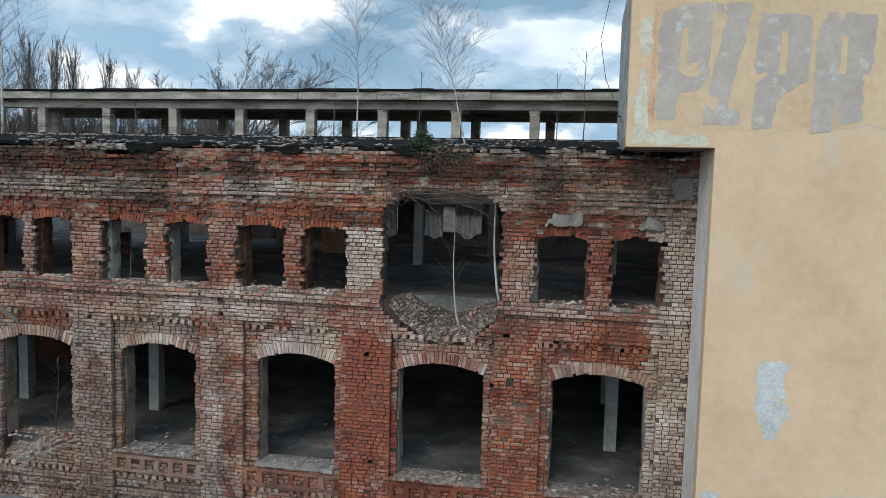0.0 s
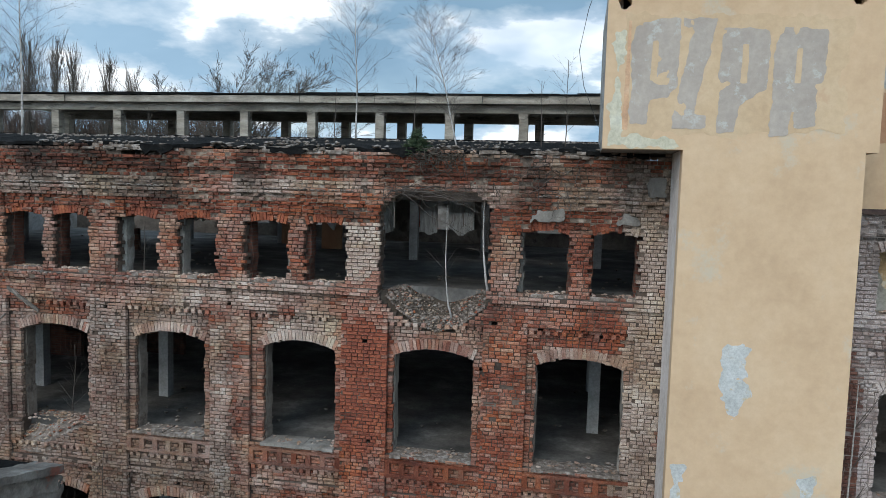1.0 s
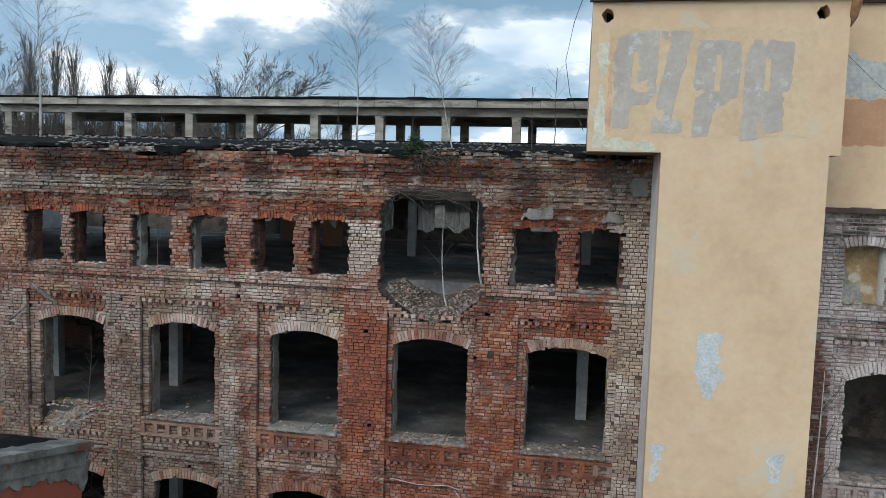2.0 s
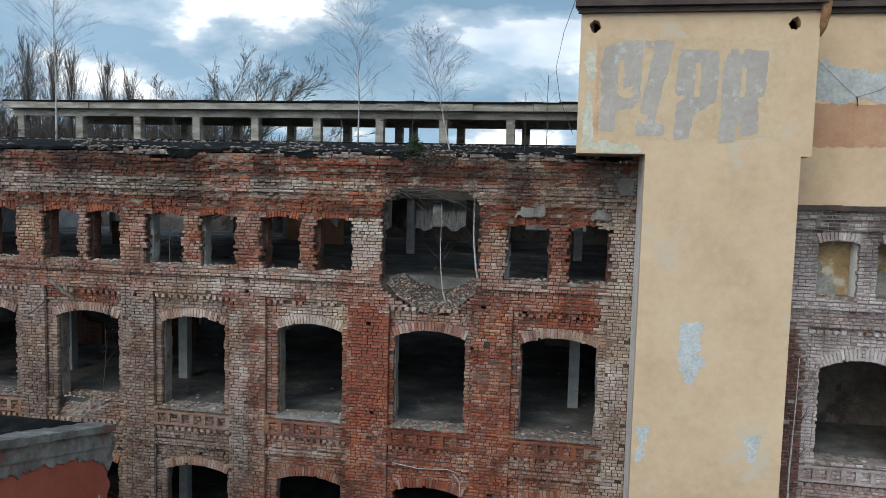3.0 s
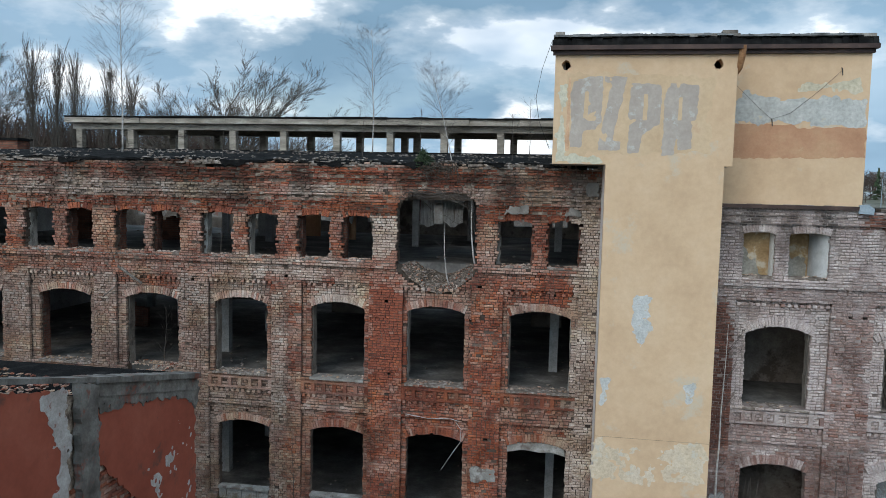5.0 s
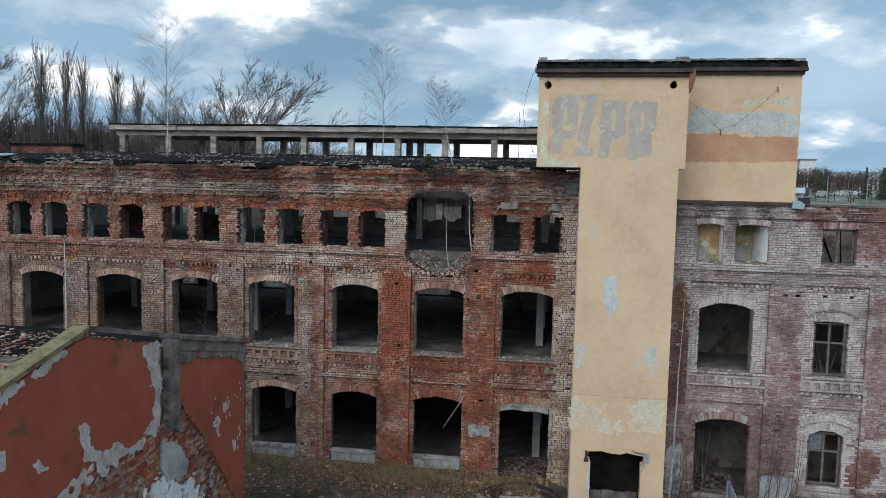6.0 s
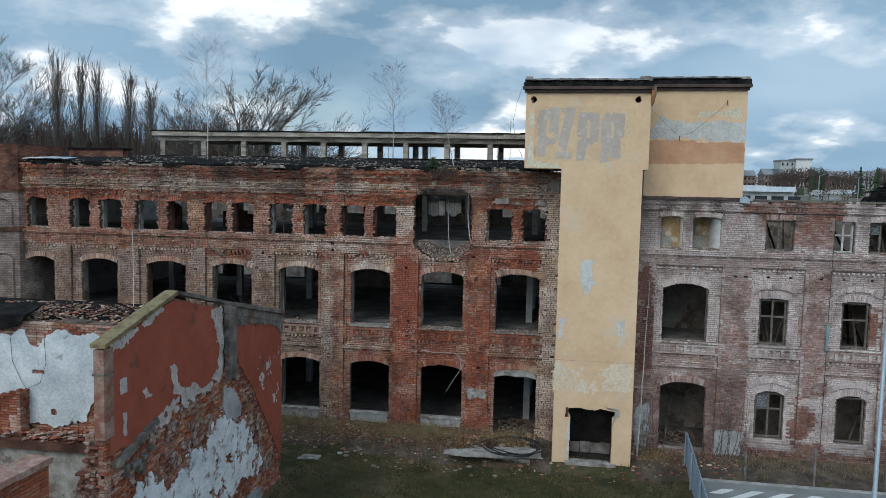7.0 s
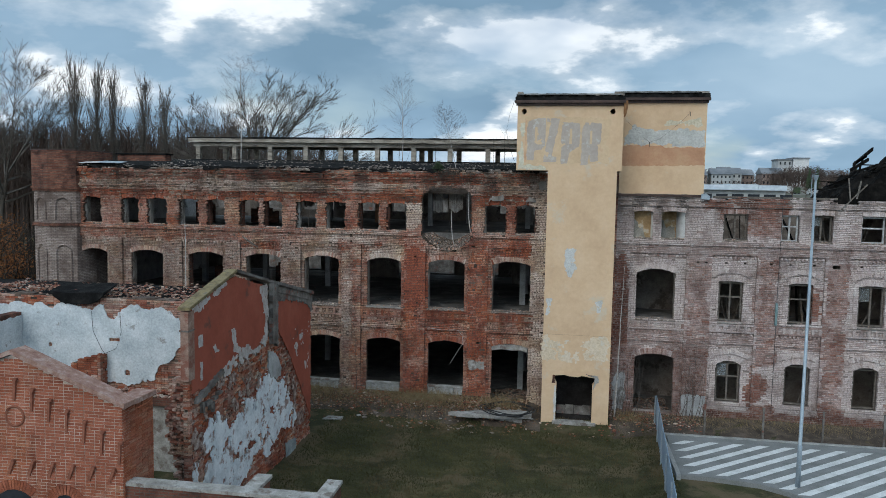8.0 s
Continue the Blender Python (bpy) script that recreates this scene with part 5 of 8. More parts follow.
# ---- eaves of the mill: felt, broken coping stones and dirt ----
roof_edge = thing("roof_edge", "sagging black roofing felt with broken stones along the eaves", "roof", (-9, 0, 10.9))
felt, stones, g = Soup(), Soup(), random.Random(77)
n = 180
for i in range(n):
    x0, x1 = lerp(-20.9, 2.0, i / n), lerp(-20.9, 2.0, (i + 1) / n)

    def edge(x):
        return 10.90 + 0.06 * soft(x, 0, 0.8, 50.0) + 0.05 * soft(x, 0, 4, 51.0), -0.22 + 0.16 * soft(x, 0, 1.3, 52.0) + 0.06 * soft(x, 0, 5, 53.0)
    (za, ya), (zb, yb) = edge(x0), edge(x1)
    da, db = [max(0.0, 0.20 * soft(x, 0, 0.9, 54.0) + 0.10 * soft(x, 0, 6.0, 55.0) + 0.05 * soft(x, 0, 17.0, 56.0) - 0.02) for x in (x0, x1)]
    ya, yb = (min(ya, -0.30) if da > 0 else ya), (min(yb, -0.30) if db > 0 else yb)
    felt.hexa([(x0, ya, za - 0.02), (x1, yb, zb - 0.02), (x1, 1.1, 10.95), (x0, 1.1, 10.95), (x0, ya, za + 0.05), (x1, yb, zb + 0.05), (x1, 1.1, 11.16 + 0.04 * soft(x1, 3, 1, 5)), (x0, 1.1, 11.16 + 0.04 * soft(x0, 3, 1, 5))])
    if da + db > 0.03:
        felt.hexa([(x0, ya - 0.01, za - 0.03 - da), (x1, yb - 0.01, zb - 0.03 - db), (x1, yb + 0.03, zb - 0.03 - db), (x0, ya + 0.03, za - 0.03 - da), (x0, ya - 0.002, za - 0.01), (x1, yb - 0.002, zb - 0.01), (x1, yb + 0.03, zb - 0.01), (x0, ya + 0.03, za - 0.01)])
    ye = 3.9 if -4.6 < x0 and x1 < 0.2 else 5.0
    ze = 11.16 + 0.077 * (ye - 1.1)
    felt.hexa([(x0, 1.1, 10.95), (x1, 1.1, 10.95), (x1, ye, 11.02), (x0, ye, 11.02), (x0, 1.1, 11.16 + 0.04 * soft(x0, 3, 1, 5)), (x1, 1.1, 11.16 + 0.04 * soft(x1, 3, 1, 5)), (x1, ye, ze), (x0, ye, ze)])
for i in range(300):
    x = g.uniform(-20.8, 1.9)
    if soft(x, 0, 0.55, 88) < -0.05:
        continue
    w, y, z = g.uniform(0.10, 0.34), -0.27 + g.uniform(-0.05, 0.06), 10.80 + g.choice((0.0, 0.0, 0.06)) + g.uniform(-0.01, 0.02)
    stones.brick(x, x + w, y, y + 0.3, z, z + g.uniform(0.05, 0.085), 0.9, 0.1, g.uniform(0.008, 0.02), g.uniform(-0.02, 0.02))
for i in range(900):
    x = g.uniform(-20.8, 1.9)
    if soft(x, 0, 0.6, 91.0) < -0.08:
        continue
    stones.lump((x, g.uniform(-0.27, 0.25), 10.95 + g.uniform(-0.06, 0.05)), g.uniform(0.02, 0.10), i, 0.45)
part("felt", felt, TAR, roof_edge)
part("broken_coping", stones, RUBBLE, roof_edge, "broken mortar coping", kind="stuff")
grit = Soup()
for i in range(1200):
    x, y = g.uniform(-20.8, 1.8), g.uniform(-0.1, 4.8)
    if y > 3.8 and -4.8 < x < 0.4:
        continue
    if soft(x, y, 0.7, 60) < -0.1:
        continue
    grit.lump((x, y, 11.0 + 0.16 * min(1, max(0, (y + 0.3) / 1.4)) + 0.075 * max(0.0, y - 1.1)), g.uniform(0.015, 0.06), i)
part("grit", grit, RUBBLE, roof_edge, "scattered stone grit", kind="stuff")

# ---- roof monitor: two rows of concrete posts under a flat slab ----
monitor = thing("roof_monitor", "weathered concrete roof monitor frame with no glazing", "roof light", (-8, 5, 11.45))
POSTS = [-0.84, -2.84, -4.79, -6.77, -8.79, -10.76, -12.8, -14.86, -17.0]
for x in POSTS:
    s = Soup()
    s.box(x - 0.12, x + 0.12, 4.9, 5.15, 11.4, 12.2)
    post = part("post", s, OLDFRAME, monitor)
    for side in (1, -1):
        s = Soup()
        s.prism([(x + side * 0.12, 12.18), (x + side * 0.18, 12.18), (x + side * 0.12, 12.08)], "y", 4.95, 5.1)
        part("bracket", s, OLDFRAME, post)
for x in (-0.6, -2.8, -4.45, -4.95, -6.8, -8.86, -10.9, -12.9, -14.9, -16.9):
    part("post", boxed(x - 0.13, x + 0.13, 8.0, 8.25, 11.4, 12.2), OLDFRAME, monitor)
part("beam", boxed(-17.25, 2.2, 4.88, 5.17, 12.18, 12.40), OLDFRAME, monitor)
part("beam", boxed(-17.25, 2.2, 7.98, 8.27, 12.18, 12.40), OLDFRAME, monitor)
g = random.Random(31)
x = -17.4
while x < 2.2:
    w = min(2.2 - x, g.uniform(1.2, 2.2))
    y0 = 4.62 + g.uniform(-0.03, 0.03)
    part("slab", boxed(x, x + w - 0.01, y0, 8.5, 12.40, 12.60 + g.uniform(-0.012, 0.012)), OLDFRAME, monitor)
    x += w
x = -17.42
while x < 2.2:
    w = min(2.2 - x, g.uniform(0.4, 1.5))
    part("felt", boxed(x, x + w, 4.57 + g.uniform(-0.02, 0.02), 8.5, 12.61, 12.66 + g.uniform(-0.015, 0.02)), TAR, monitor, "torn black felt")
    x += w
part("upstand", boxed(-17.3, 2.2, 4.86, 5.2, 11.2, 11.47), TAR, monitor)
part("upstand", boxed(-17.3, 2.2, 7.96, 8.3, 11.2, 11.47), TAR, monitor)

stub = thing("roof_stub", "low dark brick upstand with a felt cap on the mill roof", "chimney", (-18.7, 2.2, 11.1))
part("body", boxed(-20.0, -17.3, 2.0, 2.6, 10.9, 11.55), TURRETBRICK, stub)
part("cap", boxed(-20.08, -17.22, 1.94, 2.66, 11.55, 11.63), TAR, stub, "black felt cap")
for x0, x1, z, m in ((-20.6, -19.5, 11.03, PEELED), (-19.6, -18.4, 11.05, METAL)):
    s, n = Soup(), 8
    for i in range(n):
        xa, xb = lerp(x0, x1, i / n), lerp(x0, x1, (i + 1) / n)
        za, zb = [z + 0.03 * soft(x, 0, 3.0, 12.0) for x in (xa, xb)]
        s.hexa([(xa, -0.32, za), (xb, -0.32, zb), (xb, 0.35, zb + 0.09), (xa, 0.35, za + 0.09), (xa, -0.32, za + 0.012), (xb, -0.32, zb + 0.012), (xb, 0.35, zb + 0.102), (xa, 0.35, za + 0.102)])
    tagged(part("loose_tin", s, m), "loose pale tin sheet on the mill's eaves", "sheet", "loose tin sheets")

# ---- corner turret at the far end of the front ----
turret = thing("corner_turret", "pale-washed brick corner turret with blind arches", "turret", (-22.0, 0, 0))
ring = [(-23.35, 0.9), (-23.1, -0.35), (-21.95, -0.75), (-20.8, -0.3), (-20.6, 0.9)]


def ring_at(grow):
    cx, cy = -21.95, 0.6
    return [(cx + (x - cx) * grow, cy + (y - cy) * grow) for x, y in ring] + [(-20.6, 2.5), (-23.35, 2.5)]


def turret_part(name, z0, z1, grow, mat, label=""):
    s = Soup()
    s.prism(ring_at(grow), "z", z0, z1)
    return part(name, s, mat, turret, label)


turret_shaft = turret_part("shaft", 0.0, 9.6, 1.0, TURRETGREY)
turret_part("string_course", 7.88, 8.04, 1.06, TURRETBRICK)
turret_part("corbel", 9.6, 9.72, 1.05, TURRETBRICK)
turret_part("corbel", 9.72, 9.86, 1.09, TURRETBRICK)
turret_part("parapet", 9.86, 11.62, 1.05, TURRETBRICK, "dark brick parapet")
turret_part("cap", 11.62, 11.68, 1.07, GUTTER)
for (ax, ay), (bx, by) in ((ring[1], ring[2]), (ring[2], ring[3])):
    for z0, z1 in ((8.2, 8.95), (4.3, 6.6)):
        d = Vector((bx - ax, by - ay, 0))
        nrm = Vector((d.y, -d.x, 0)).normalized()
        s = Soup()
        pts = [(0.22, z0), (0.22, z1)] + [(0.5 - 0.28 * math.cos(math.pi * k / 8), z1 + 0.35 * math.sin(math.pi * k / 8)) for k in range(1, 8)] + [(0.78, z1), (0.78, z0)]
        path = [tuple(Vector((ax, ay, 0)) + d * p + nrm * 0.02 + Vector((0, 0, q))) for p, q in pts]
        s.tube(path, 0.06, 4)
        part("blind_arch", s, TURRETGREY, turret_shaft, "brick moulding of a blind arch")

# ---- roofless house in the yard: a red gable wall that faces east ----
GX = -6.8
gable = thing("gable_wall", "red-plastered gable wall with patches fallen off to brick", "wall", (GX, -10.5, 0))
s = Soup()
s.prism([(-15.22, 0), (-5.42, 0), (-5.42, 5.45), (-9.0, 6.3), (-12.4, 7.35), (-15.22, 6.65)], "x", GX - 0.2, GX - 0.08)
part("brick_core", s, CREAM_MORTAR, gable)


def plaster(name, pts, mat, x, parent, label="", seed=1, amount=0.05, thick=0.03):
    s = Soup()
    s.prism(wobbly(pts, seed, amount, 0.09), "x", x - thick, x)
    return part(name, s, mat, parent, label)


SMEAR = surface("dirty_mortar", (0.15, 0.10, 0.08), (0.26, 0.195, 0.165), (0.40, 0.34, 0.31), 5.0, 22, bump=0.7, stain=(0.10, 0.045, 0.032), stain_scale=6.0, stain_at=0.5)
WORNCOAT = surface("worn_undercoat", (0.27, 0.24, 0.22), (0.36, 0.33, 0.31), (0.45, 0.425, 0.405), 3.0, 20, stain=(0.20, 0.075, 0.05), stain_scale=5.0, stain_at=0.58)
red_coat = plaster("red_coat", [(-15.1, 4.35), (-15.1, 6.75), (-12.4, 7.3), (-9.95, 6.68), (-9.95, 4.9), (-10.6, 4.75), (-11.4, 4.62), (-12.2, 4.78), (-13.2, 4.55), (-14.2, 4.35)], REDWASH, GX, gable, "dark red limewashed plaster", 3, 0.04)
plaster("red_coat", [(-9.0, 5.1), (-9.0, 6.2), (-5.45, 5.4), (-5.45, 0.7), (-6.6, 2.3), (-7.6, 3.6)], REDWASH, GX, gable, "dark red limewashed plaster", 4, 0.05)
plaster("grey_pilaster", [(-9.66, 4.6), (-9.66, 6.75), (-9.16, 6.6), (-9.16, 4.4), (-9.4, 4.6)], DULL, GX + 0.12, gable, "grey cement pilaster", 5, 0.03, 0.15)
flakes("bare_patch", [(-12.78, 5.72), (-12.42, 5.72), (-12.32, 5.3), (-11.9, 4.9), (-11.2, 4.72), (-12.1, 4.6), (-12.52, 5.15)], WORNCOAT, "x", GX + 0.008, 0.008, red_coat, "pale patch of fallen plaster", 6.0, 0.34, 0.03, 0.14)
flakes("bare_patch", [(-10.2, 6.2), (-9.85, 6.3), (-9.85, 4.8), (-10.3, 4.8), (-10.0, 5.5)], WORNCOAT, "x", GX + 0.008, 0.008, red_coat, "", 7.0, 0.36, 0.03, 0.14)
flakes("bare_patch", [(-14.72, 5.88), (-14.46, 5.90), (-14.46, 5.55), (-14.72, 5.55)], WORNCOAT, "x", GX + 0.008, 0.008, red_coat, "", 8.0, 0.05, 0.02)
flakes("bare_patch", [(-13.9, 5.42), (-13.72, 5.45), (-13.5, 5.2), (-13.75, 5.15)], WORNCOAT, "x", GX + 0.008, 0.008, red_coat, "", 9.0, 0.16, 0.02, 0.2)
flakes("bare_patch", [(-14.62, 5.1), (-14.5, 5.1), (-14.52, 4.6), (-14.62, 4.6)], WORNCOAT, "x", GX + 0.008, 0.008, red_coat, "", 19.0, 0.10, 0.02, 0.1)
flakes("bare_patch", [(-13.3, 4.62), (-12.0, 4.78), (-10.9, 4.66), (-10.0, 4.85), (-10.0, 4.62), (-13.2, 4.4)], WORNCOAT, "x", GX + 0.01, 0.03, gable, "", 29.0, 0.45, 0.03, 0.5)
flakes("white_coat", [(-14.5, 0.5), (-14.3, 3.05), (-13.6, 3.2), (-12.9, 2.6), (-11.8, 2.95), (-11.0, 3.2), (-10.2, 3.55), (-9.3, 3.35), (-8.2, 2.6), (-7.3, 1.4), (-7.8, 0.9), (-8.8, 1.3), (-9.8, 0.9), (-10.8, 1.3), (-12.0, 0.6), (-13.2, 0.1)], FLAKING, "x", GX + 0.02, 0.04, gable, "flaking white plaster", 10.0, 0.8, 0.035, 0.30)
flakes("bare_flecks", [(-15.0, 6.52), (-15.0, 6.72), (-12.9, 7.22), (-12.9, 7.12), (-13.9, 6.82)], WORNCOAT, "x", GX + 0.006, 0.006, gable, "pale streaks under the coping", 24.0, 0.30, 0.025, 0.3)
flakes("bare_flecks", [(-10.8, 6.85), (-9.95, 6.65), (-9.95, 6.2), (-10.3, 6.5)], WORNCOAT, "x", GX + 0.006, 0.006, gable, "", 25.0, 0.3, 0.025, 0.4)
plaster("broken_ledge", [(-14.98, 4.02), (-14.95, 4.16), (-13.35, 4.64), (-13.3, 4.52), (-14.0, 4.28)], DULL, GX + 0.10, gable, "broken grey mortar ledge", 33, 0.04, 0.13)
# added lumps whose shadows stand in for a dark niche in the wall
for y0, z0, w, h, d in ((-14.45, 3.80, 0.34, 0.12, 0.10), (-14.62, 3.66, 0.12, 0.30, 0.07), (-14.02, 3.86, 0.22, 0.09, 0.13), (-13.98, 3.50, 0.10, 0.30, 0.06), (-14.15, 3.62, 0.14, 0.16, 0.08), (-13.7, 3.92, 0.24, 0.10, 0.09)):
    part("niche_stand_in", boxed(GX - 0.03, GX + d, y0, y0 + w, z0, z0 + h), DULL, gable, "mortar lump standing in for a dark niche under the ledge")
flakes("white_coat", [(-15.15, 0.6), (-15.1, 2.4), (-14.85, 2.3), (-14.8, 0.6)], FLAKING, "x", GX + 0.02, 0.03, gable, "", 12.0, 0.3, 0.05)
flakes("grey_render", [(-9.8, 4.25), (-9.2, 4.2), (-8.7, 3.55), (-8.8, 3.2), (-9.75, 3.45)], GREYPLASTER, "x", GX + 0.04, 0.05, gable, "", 13.0, 0.25, 0.05)
flakes("grey_render", [(-8.2, 0.55), (-7.2, 0.45), (-7.0, -0.1), (-8.1, -0.1)], surface("blue_grey_render", (0.13, 0.155, 0.16), (0.19, 0.22, 0.225), (0.26, 0.28, 0.28), 2, 18), "x", GX + 0.02, 0.03, gable, "blue-grey render", 14.0, 0.2, 0.05)
plaster("grey_ledge", [(-9.2, 6.62), (-9.2, 6.74), (-5.4, 5.88), (-5.4, 5.76)], DULL, GX + 0.13, gable, "grey cement ledge", 11, 0.012, 0.5)
plaster("grey_fascia", [(-9.05, 6.34), (-9.05, 6.60), (-5.45, 5.76), (-5.45, 5.5)], DULL, GX + 0.06, gable, "crumbling grey fascia", 12, 0.008, 0.1)
flakes("grey_fascia", [(-9.05, 5.75), (-9.05, 6.5), (-5.46, 5.68), (-5.46, 5.1), (-6.3, 5.6), (-7.3, 5.75), (-8.2, 6.0)], DULL, "x", GX + 0.03, 0.03, gable, "", 21.0, 0.30, 0.03, 0.15)
flakes("bare_flecks", [(-8.3, 5.6), (-5.6, 5.0), (-5.6, 2.6), (-6.8, 3.4)], WORNCOAT, "x", GX + 0.006, 0.006, gable, "pale flecks where paint has fallen", 23.0, 0.2, 0.03, 0.78)
for (y0, z0), (y1, z1), nm in (((-15.36, 6.70), (-12.4, 7.42), "coping"), ((-12.4, 7.42), (-9.1, 6.62), "coping")):
    s = Soup()
    n = 12
    for i in range(n):
        a, b = i / n, (i + 1) / n
        ya, yb, za, zb = lerp(y0, y1, a), lerp(y0, y1, b), lerp(z0, z1, a), lerp(z0, z1, b)
        e = 0.02 * soft(ya, za, 2, 70)
        s.hexa([(GX - 0.26, ya, za), (GX + 0.09 + e, ya, za), (GX + 0.09 + e, yb, zb), (GX - 0.26, yb, zb), (GX - 0.26, ya, za + 0.09 + e), (GX + 0.09 + e, ya, za + 0.09 + e), (GX + 0.09 + e, yb, zb + 0.09), (GX - 0.26, yb, zb + 0.09)])
    part(nm, s, MOSS if y0 < -13 else DULL, gable, "mossy yellowed coping stones" if y0 < -13 else "thin grey coping")
part("corner_pier", boxed(GX - 0.2, GX + 0.03, -15.34, -15.0, 4.75, 6.66), surface("buff_plaster", (0.15, 0.085, 0.062), (0.22, 0.14, 0.108), (0.31, 0.225, 0.185), 3, 20, stain=(0.17, 0.062, 0.042), stain_scale=1.8, stain_at=0.52), gable, "buff plastered corner pier")
part("pier_cap", boxed(GX - 0.23, GX + 0.045, -15.36, -14.98, 6.11, 6.155), DULL, gable)
flakes("mortar_smear", [(-14.6, 3.3), (-14.2, 4.2), (-12.6, 4.55), (-10.2, 4.55), (-9.2, 4.1), (-7.9, 3.4), (-6.2, 1.6), (-6.0, 0.5), (-7.2, 1.2), (-8.6, 2.9), (-10.0, 3.4), (-12.4, 2.9)], SMEAR, "x", GX + 0.012, 0.03, gable, "pale mortar smeared over the bare brick", 61.0, 0.35, 0.03, 0.72)
flakes("mortar_smear", [(-15.1, 0.4), (-15.1, 4.6), (-14.85, 4.5), (-14.5, 3.0), (-14.4, 0.4)], SMEAR, "x", GX + 0.012, 0.03, gable, "", 62.0, 0.3, 0.035, 0.6)


def free_bricks(name, label, area, top, y_face, axis, parent, lime, seed, missing=0.05, x_plane=0.0, material=BRICK, uneven=0.02, single=None):
    """Exposed brick courses on a stretch of wall: area a0..a1 along the wall, z0..z1; axis 'x' faces east, 'y' faces south."""
    s, g = Soup(), random.Random(seed)
    a0, a1, z0, z1 = area
    z, k = z0, 0
    while z < z1:
        a = a0 - (0.13 if k % 2 else 0.0)
        while a < a1:
            size = LONG if (k % 2 == 0 or g.random() < 0.5) else SHORT
            b = min(a + size, a1)
            c = max(a, a0)
            a += size + JOINT
            if b - c < 0.05 or z > top((b + c) / 2) or g.random() < missing:
                continue
            out = g.uniform(-uneven, 0.004)
            lm = lime + g.gauss(0, 0.15) + 0.3 * soft(c, z, 1.2, seed)
            if single is not None and len(single) < 300 and c > -9.3 and z > 2.9:
                single.append(((b + c) / 2, y_face - out - 0.02, z, b - c))
                continue
            if axis == "x":
                s.box(x_plane - 0.12, x_plane + out + 0.02, c, b, z + BED, z + COURSE, lime=lm, soot_shade=max(0, 0.4 * soft(c, z, 0.8, seed + 3)))
            else:
                s.box(c, b, y_face - out - 0.02, y_face + 0.12, z + BED, z + COURSE, lime=lm, soot_shade=max(0, 0.4 * soft(c, z, 0.8, seed + 3)))
        z += COURSE
        k += 1
    return part(name, s, material, parent, label, tints=True, kind="stuff")


free_bricks("exposed_brick", "bare brick where plaster fell", (-15.22, -5.45, 0.0, 5.0), lambda y: 4.78 if y < -9.6 else min(4.78, 5.2 - (y + 9.0) * 1.07), 0, "x", gable, 0.36, 41, 0.09, GX - 0.03, uneven=0.05)

free_bricks("end_bricks", "broken end of the brick wall", (GX - 0.2, GX - 0.01, 0.0, 4.8), lambda x: 4.8, -15.22, "y", gable, 0.4, 45, 0.05)
toothing, core_soup, g = Soup(), Soup(), random.Random(46)
z = 0.0
while z < 4.7:
    reach = 0.16 + 0.42 * max(0.0, 1 - abs(z - 3.4) / 1.6) * g.uniform(0.4, 1.0) + 0.16 * soft(z, 0, 1.2, 4.0)
    x = GX - 0.2
    while x > GX - 0.2 - reach:
        w = g.choice((SHORT, SHORT, SHORT, 0.7 * SHORT, LONG))
        toothing.brick(x - w, x - 0.014, -15.22 + g.uniform(-0.03, 0.10), -14.9, z + 0.014 + g.uniform(-0.004, 0.006), z + COURSE, g.uniform(0.2, 0.75), max(0.0, g.gauss(0.1, 0.15)), g.uniform(0.008, 0.025))
        x -= w
    core_soup.box(GX - 0.18 - 0.8 * reach, GX - 0.19, -15.12, -14.92, z, z + COURSE)
    z += COURSE
part("toothed_core", core_soup, MORTAR, gable)
part("toothed_bricks", toothing, BRICK, gable, "ragged toothed bricks of a torn-off wall", tints=True, kind="stuff")

# white-plastered inner wall of the roofless house, which faces south
inner = thing("inner_wall", "white-plastered inner wall with a broken top", "wall", (-14, -9.8, 0))


def inner_top(x):
    return 5.98 + 0.16 * soft(x, 0, 1.0, 9) + 0.06 * soft(x, 0, 4, 2)


s = Soup()
for i in range(60):
    x0, x1 = lerp(-22, GX - 0.25, i / 60), lerp(-22, GX - 0.25, (i + 1) / 60)
    s.box(x0, x1, -9.8, -9.4, 0, inner_top((x0 + x1) / 2))
part("brick_core", s, MORTAR, inner)
free_bricks("exposed_brick", "broken brick courses", (-22, GX - 0.25, 2.2, 5.9), inner_top, -9.82, "y", inner, 0.45, 42, 0.05)
pts = [(-22, 3.0), (-22, 5.6), (-19, 5.6), (-16.8, 5.6), (-15.6, 5.72), (-15.0, 5.6), (-14.4, 5.75), (-13.6, 5.6), (-12.95, 5.75), (-12.85, 5.2), (-12.5, 5.1), (-12.35, 5.75), (-11.2, 5.65), (-10.4, 5.7), (-10.05, 5.2), (-10.0, 4.4), (-10.2, 4.0), (-10.9, 3.6), (-10.95, 3.05), (-13, 2.85), (-16, 3.0)]
flakes("white_coat", pts, WHITEWASH, "y", -9.875, 0.04, inner, "pale blue-white plaster", 15.0, 0.28, 0.05, 0.0, [[(x, z), (x + w, z), (x + w, z + h), (x, z + h)] for x, z, w, h in ((-12.15, 3.25, 0.16, 0.18), (-12.75, 4.45, 0.4, 0.12), (-15.2, 4.1, 0.18, 0.22), (-11.2, 3.9, 0.12, 0.08))])
s, n = Soup(), 40
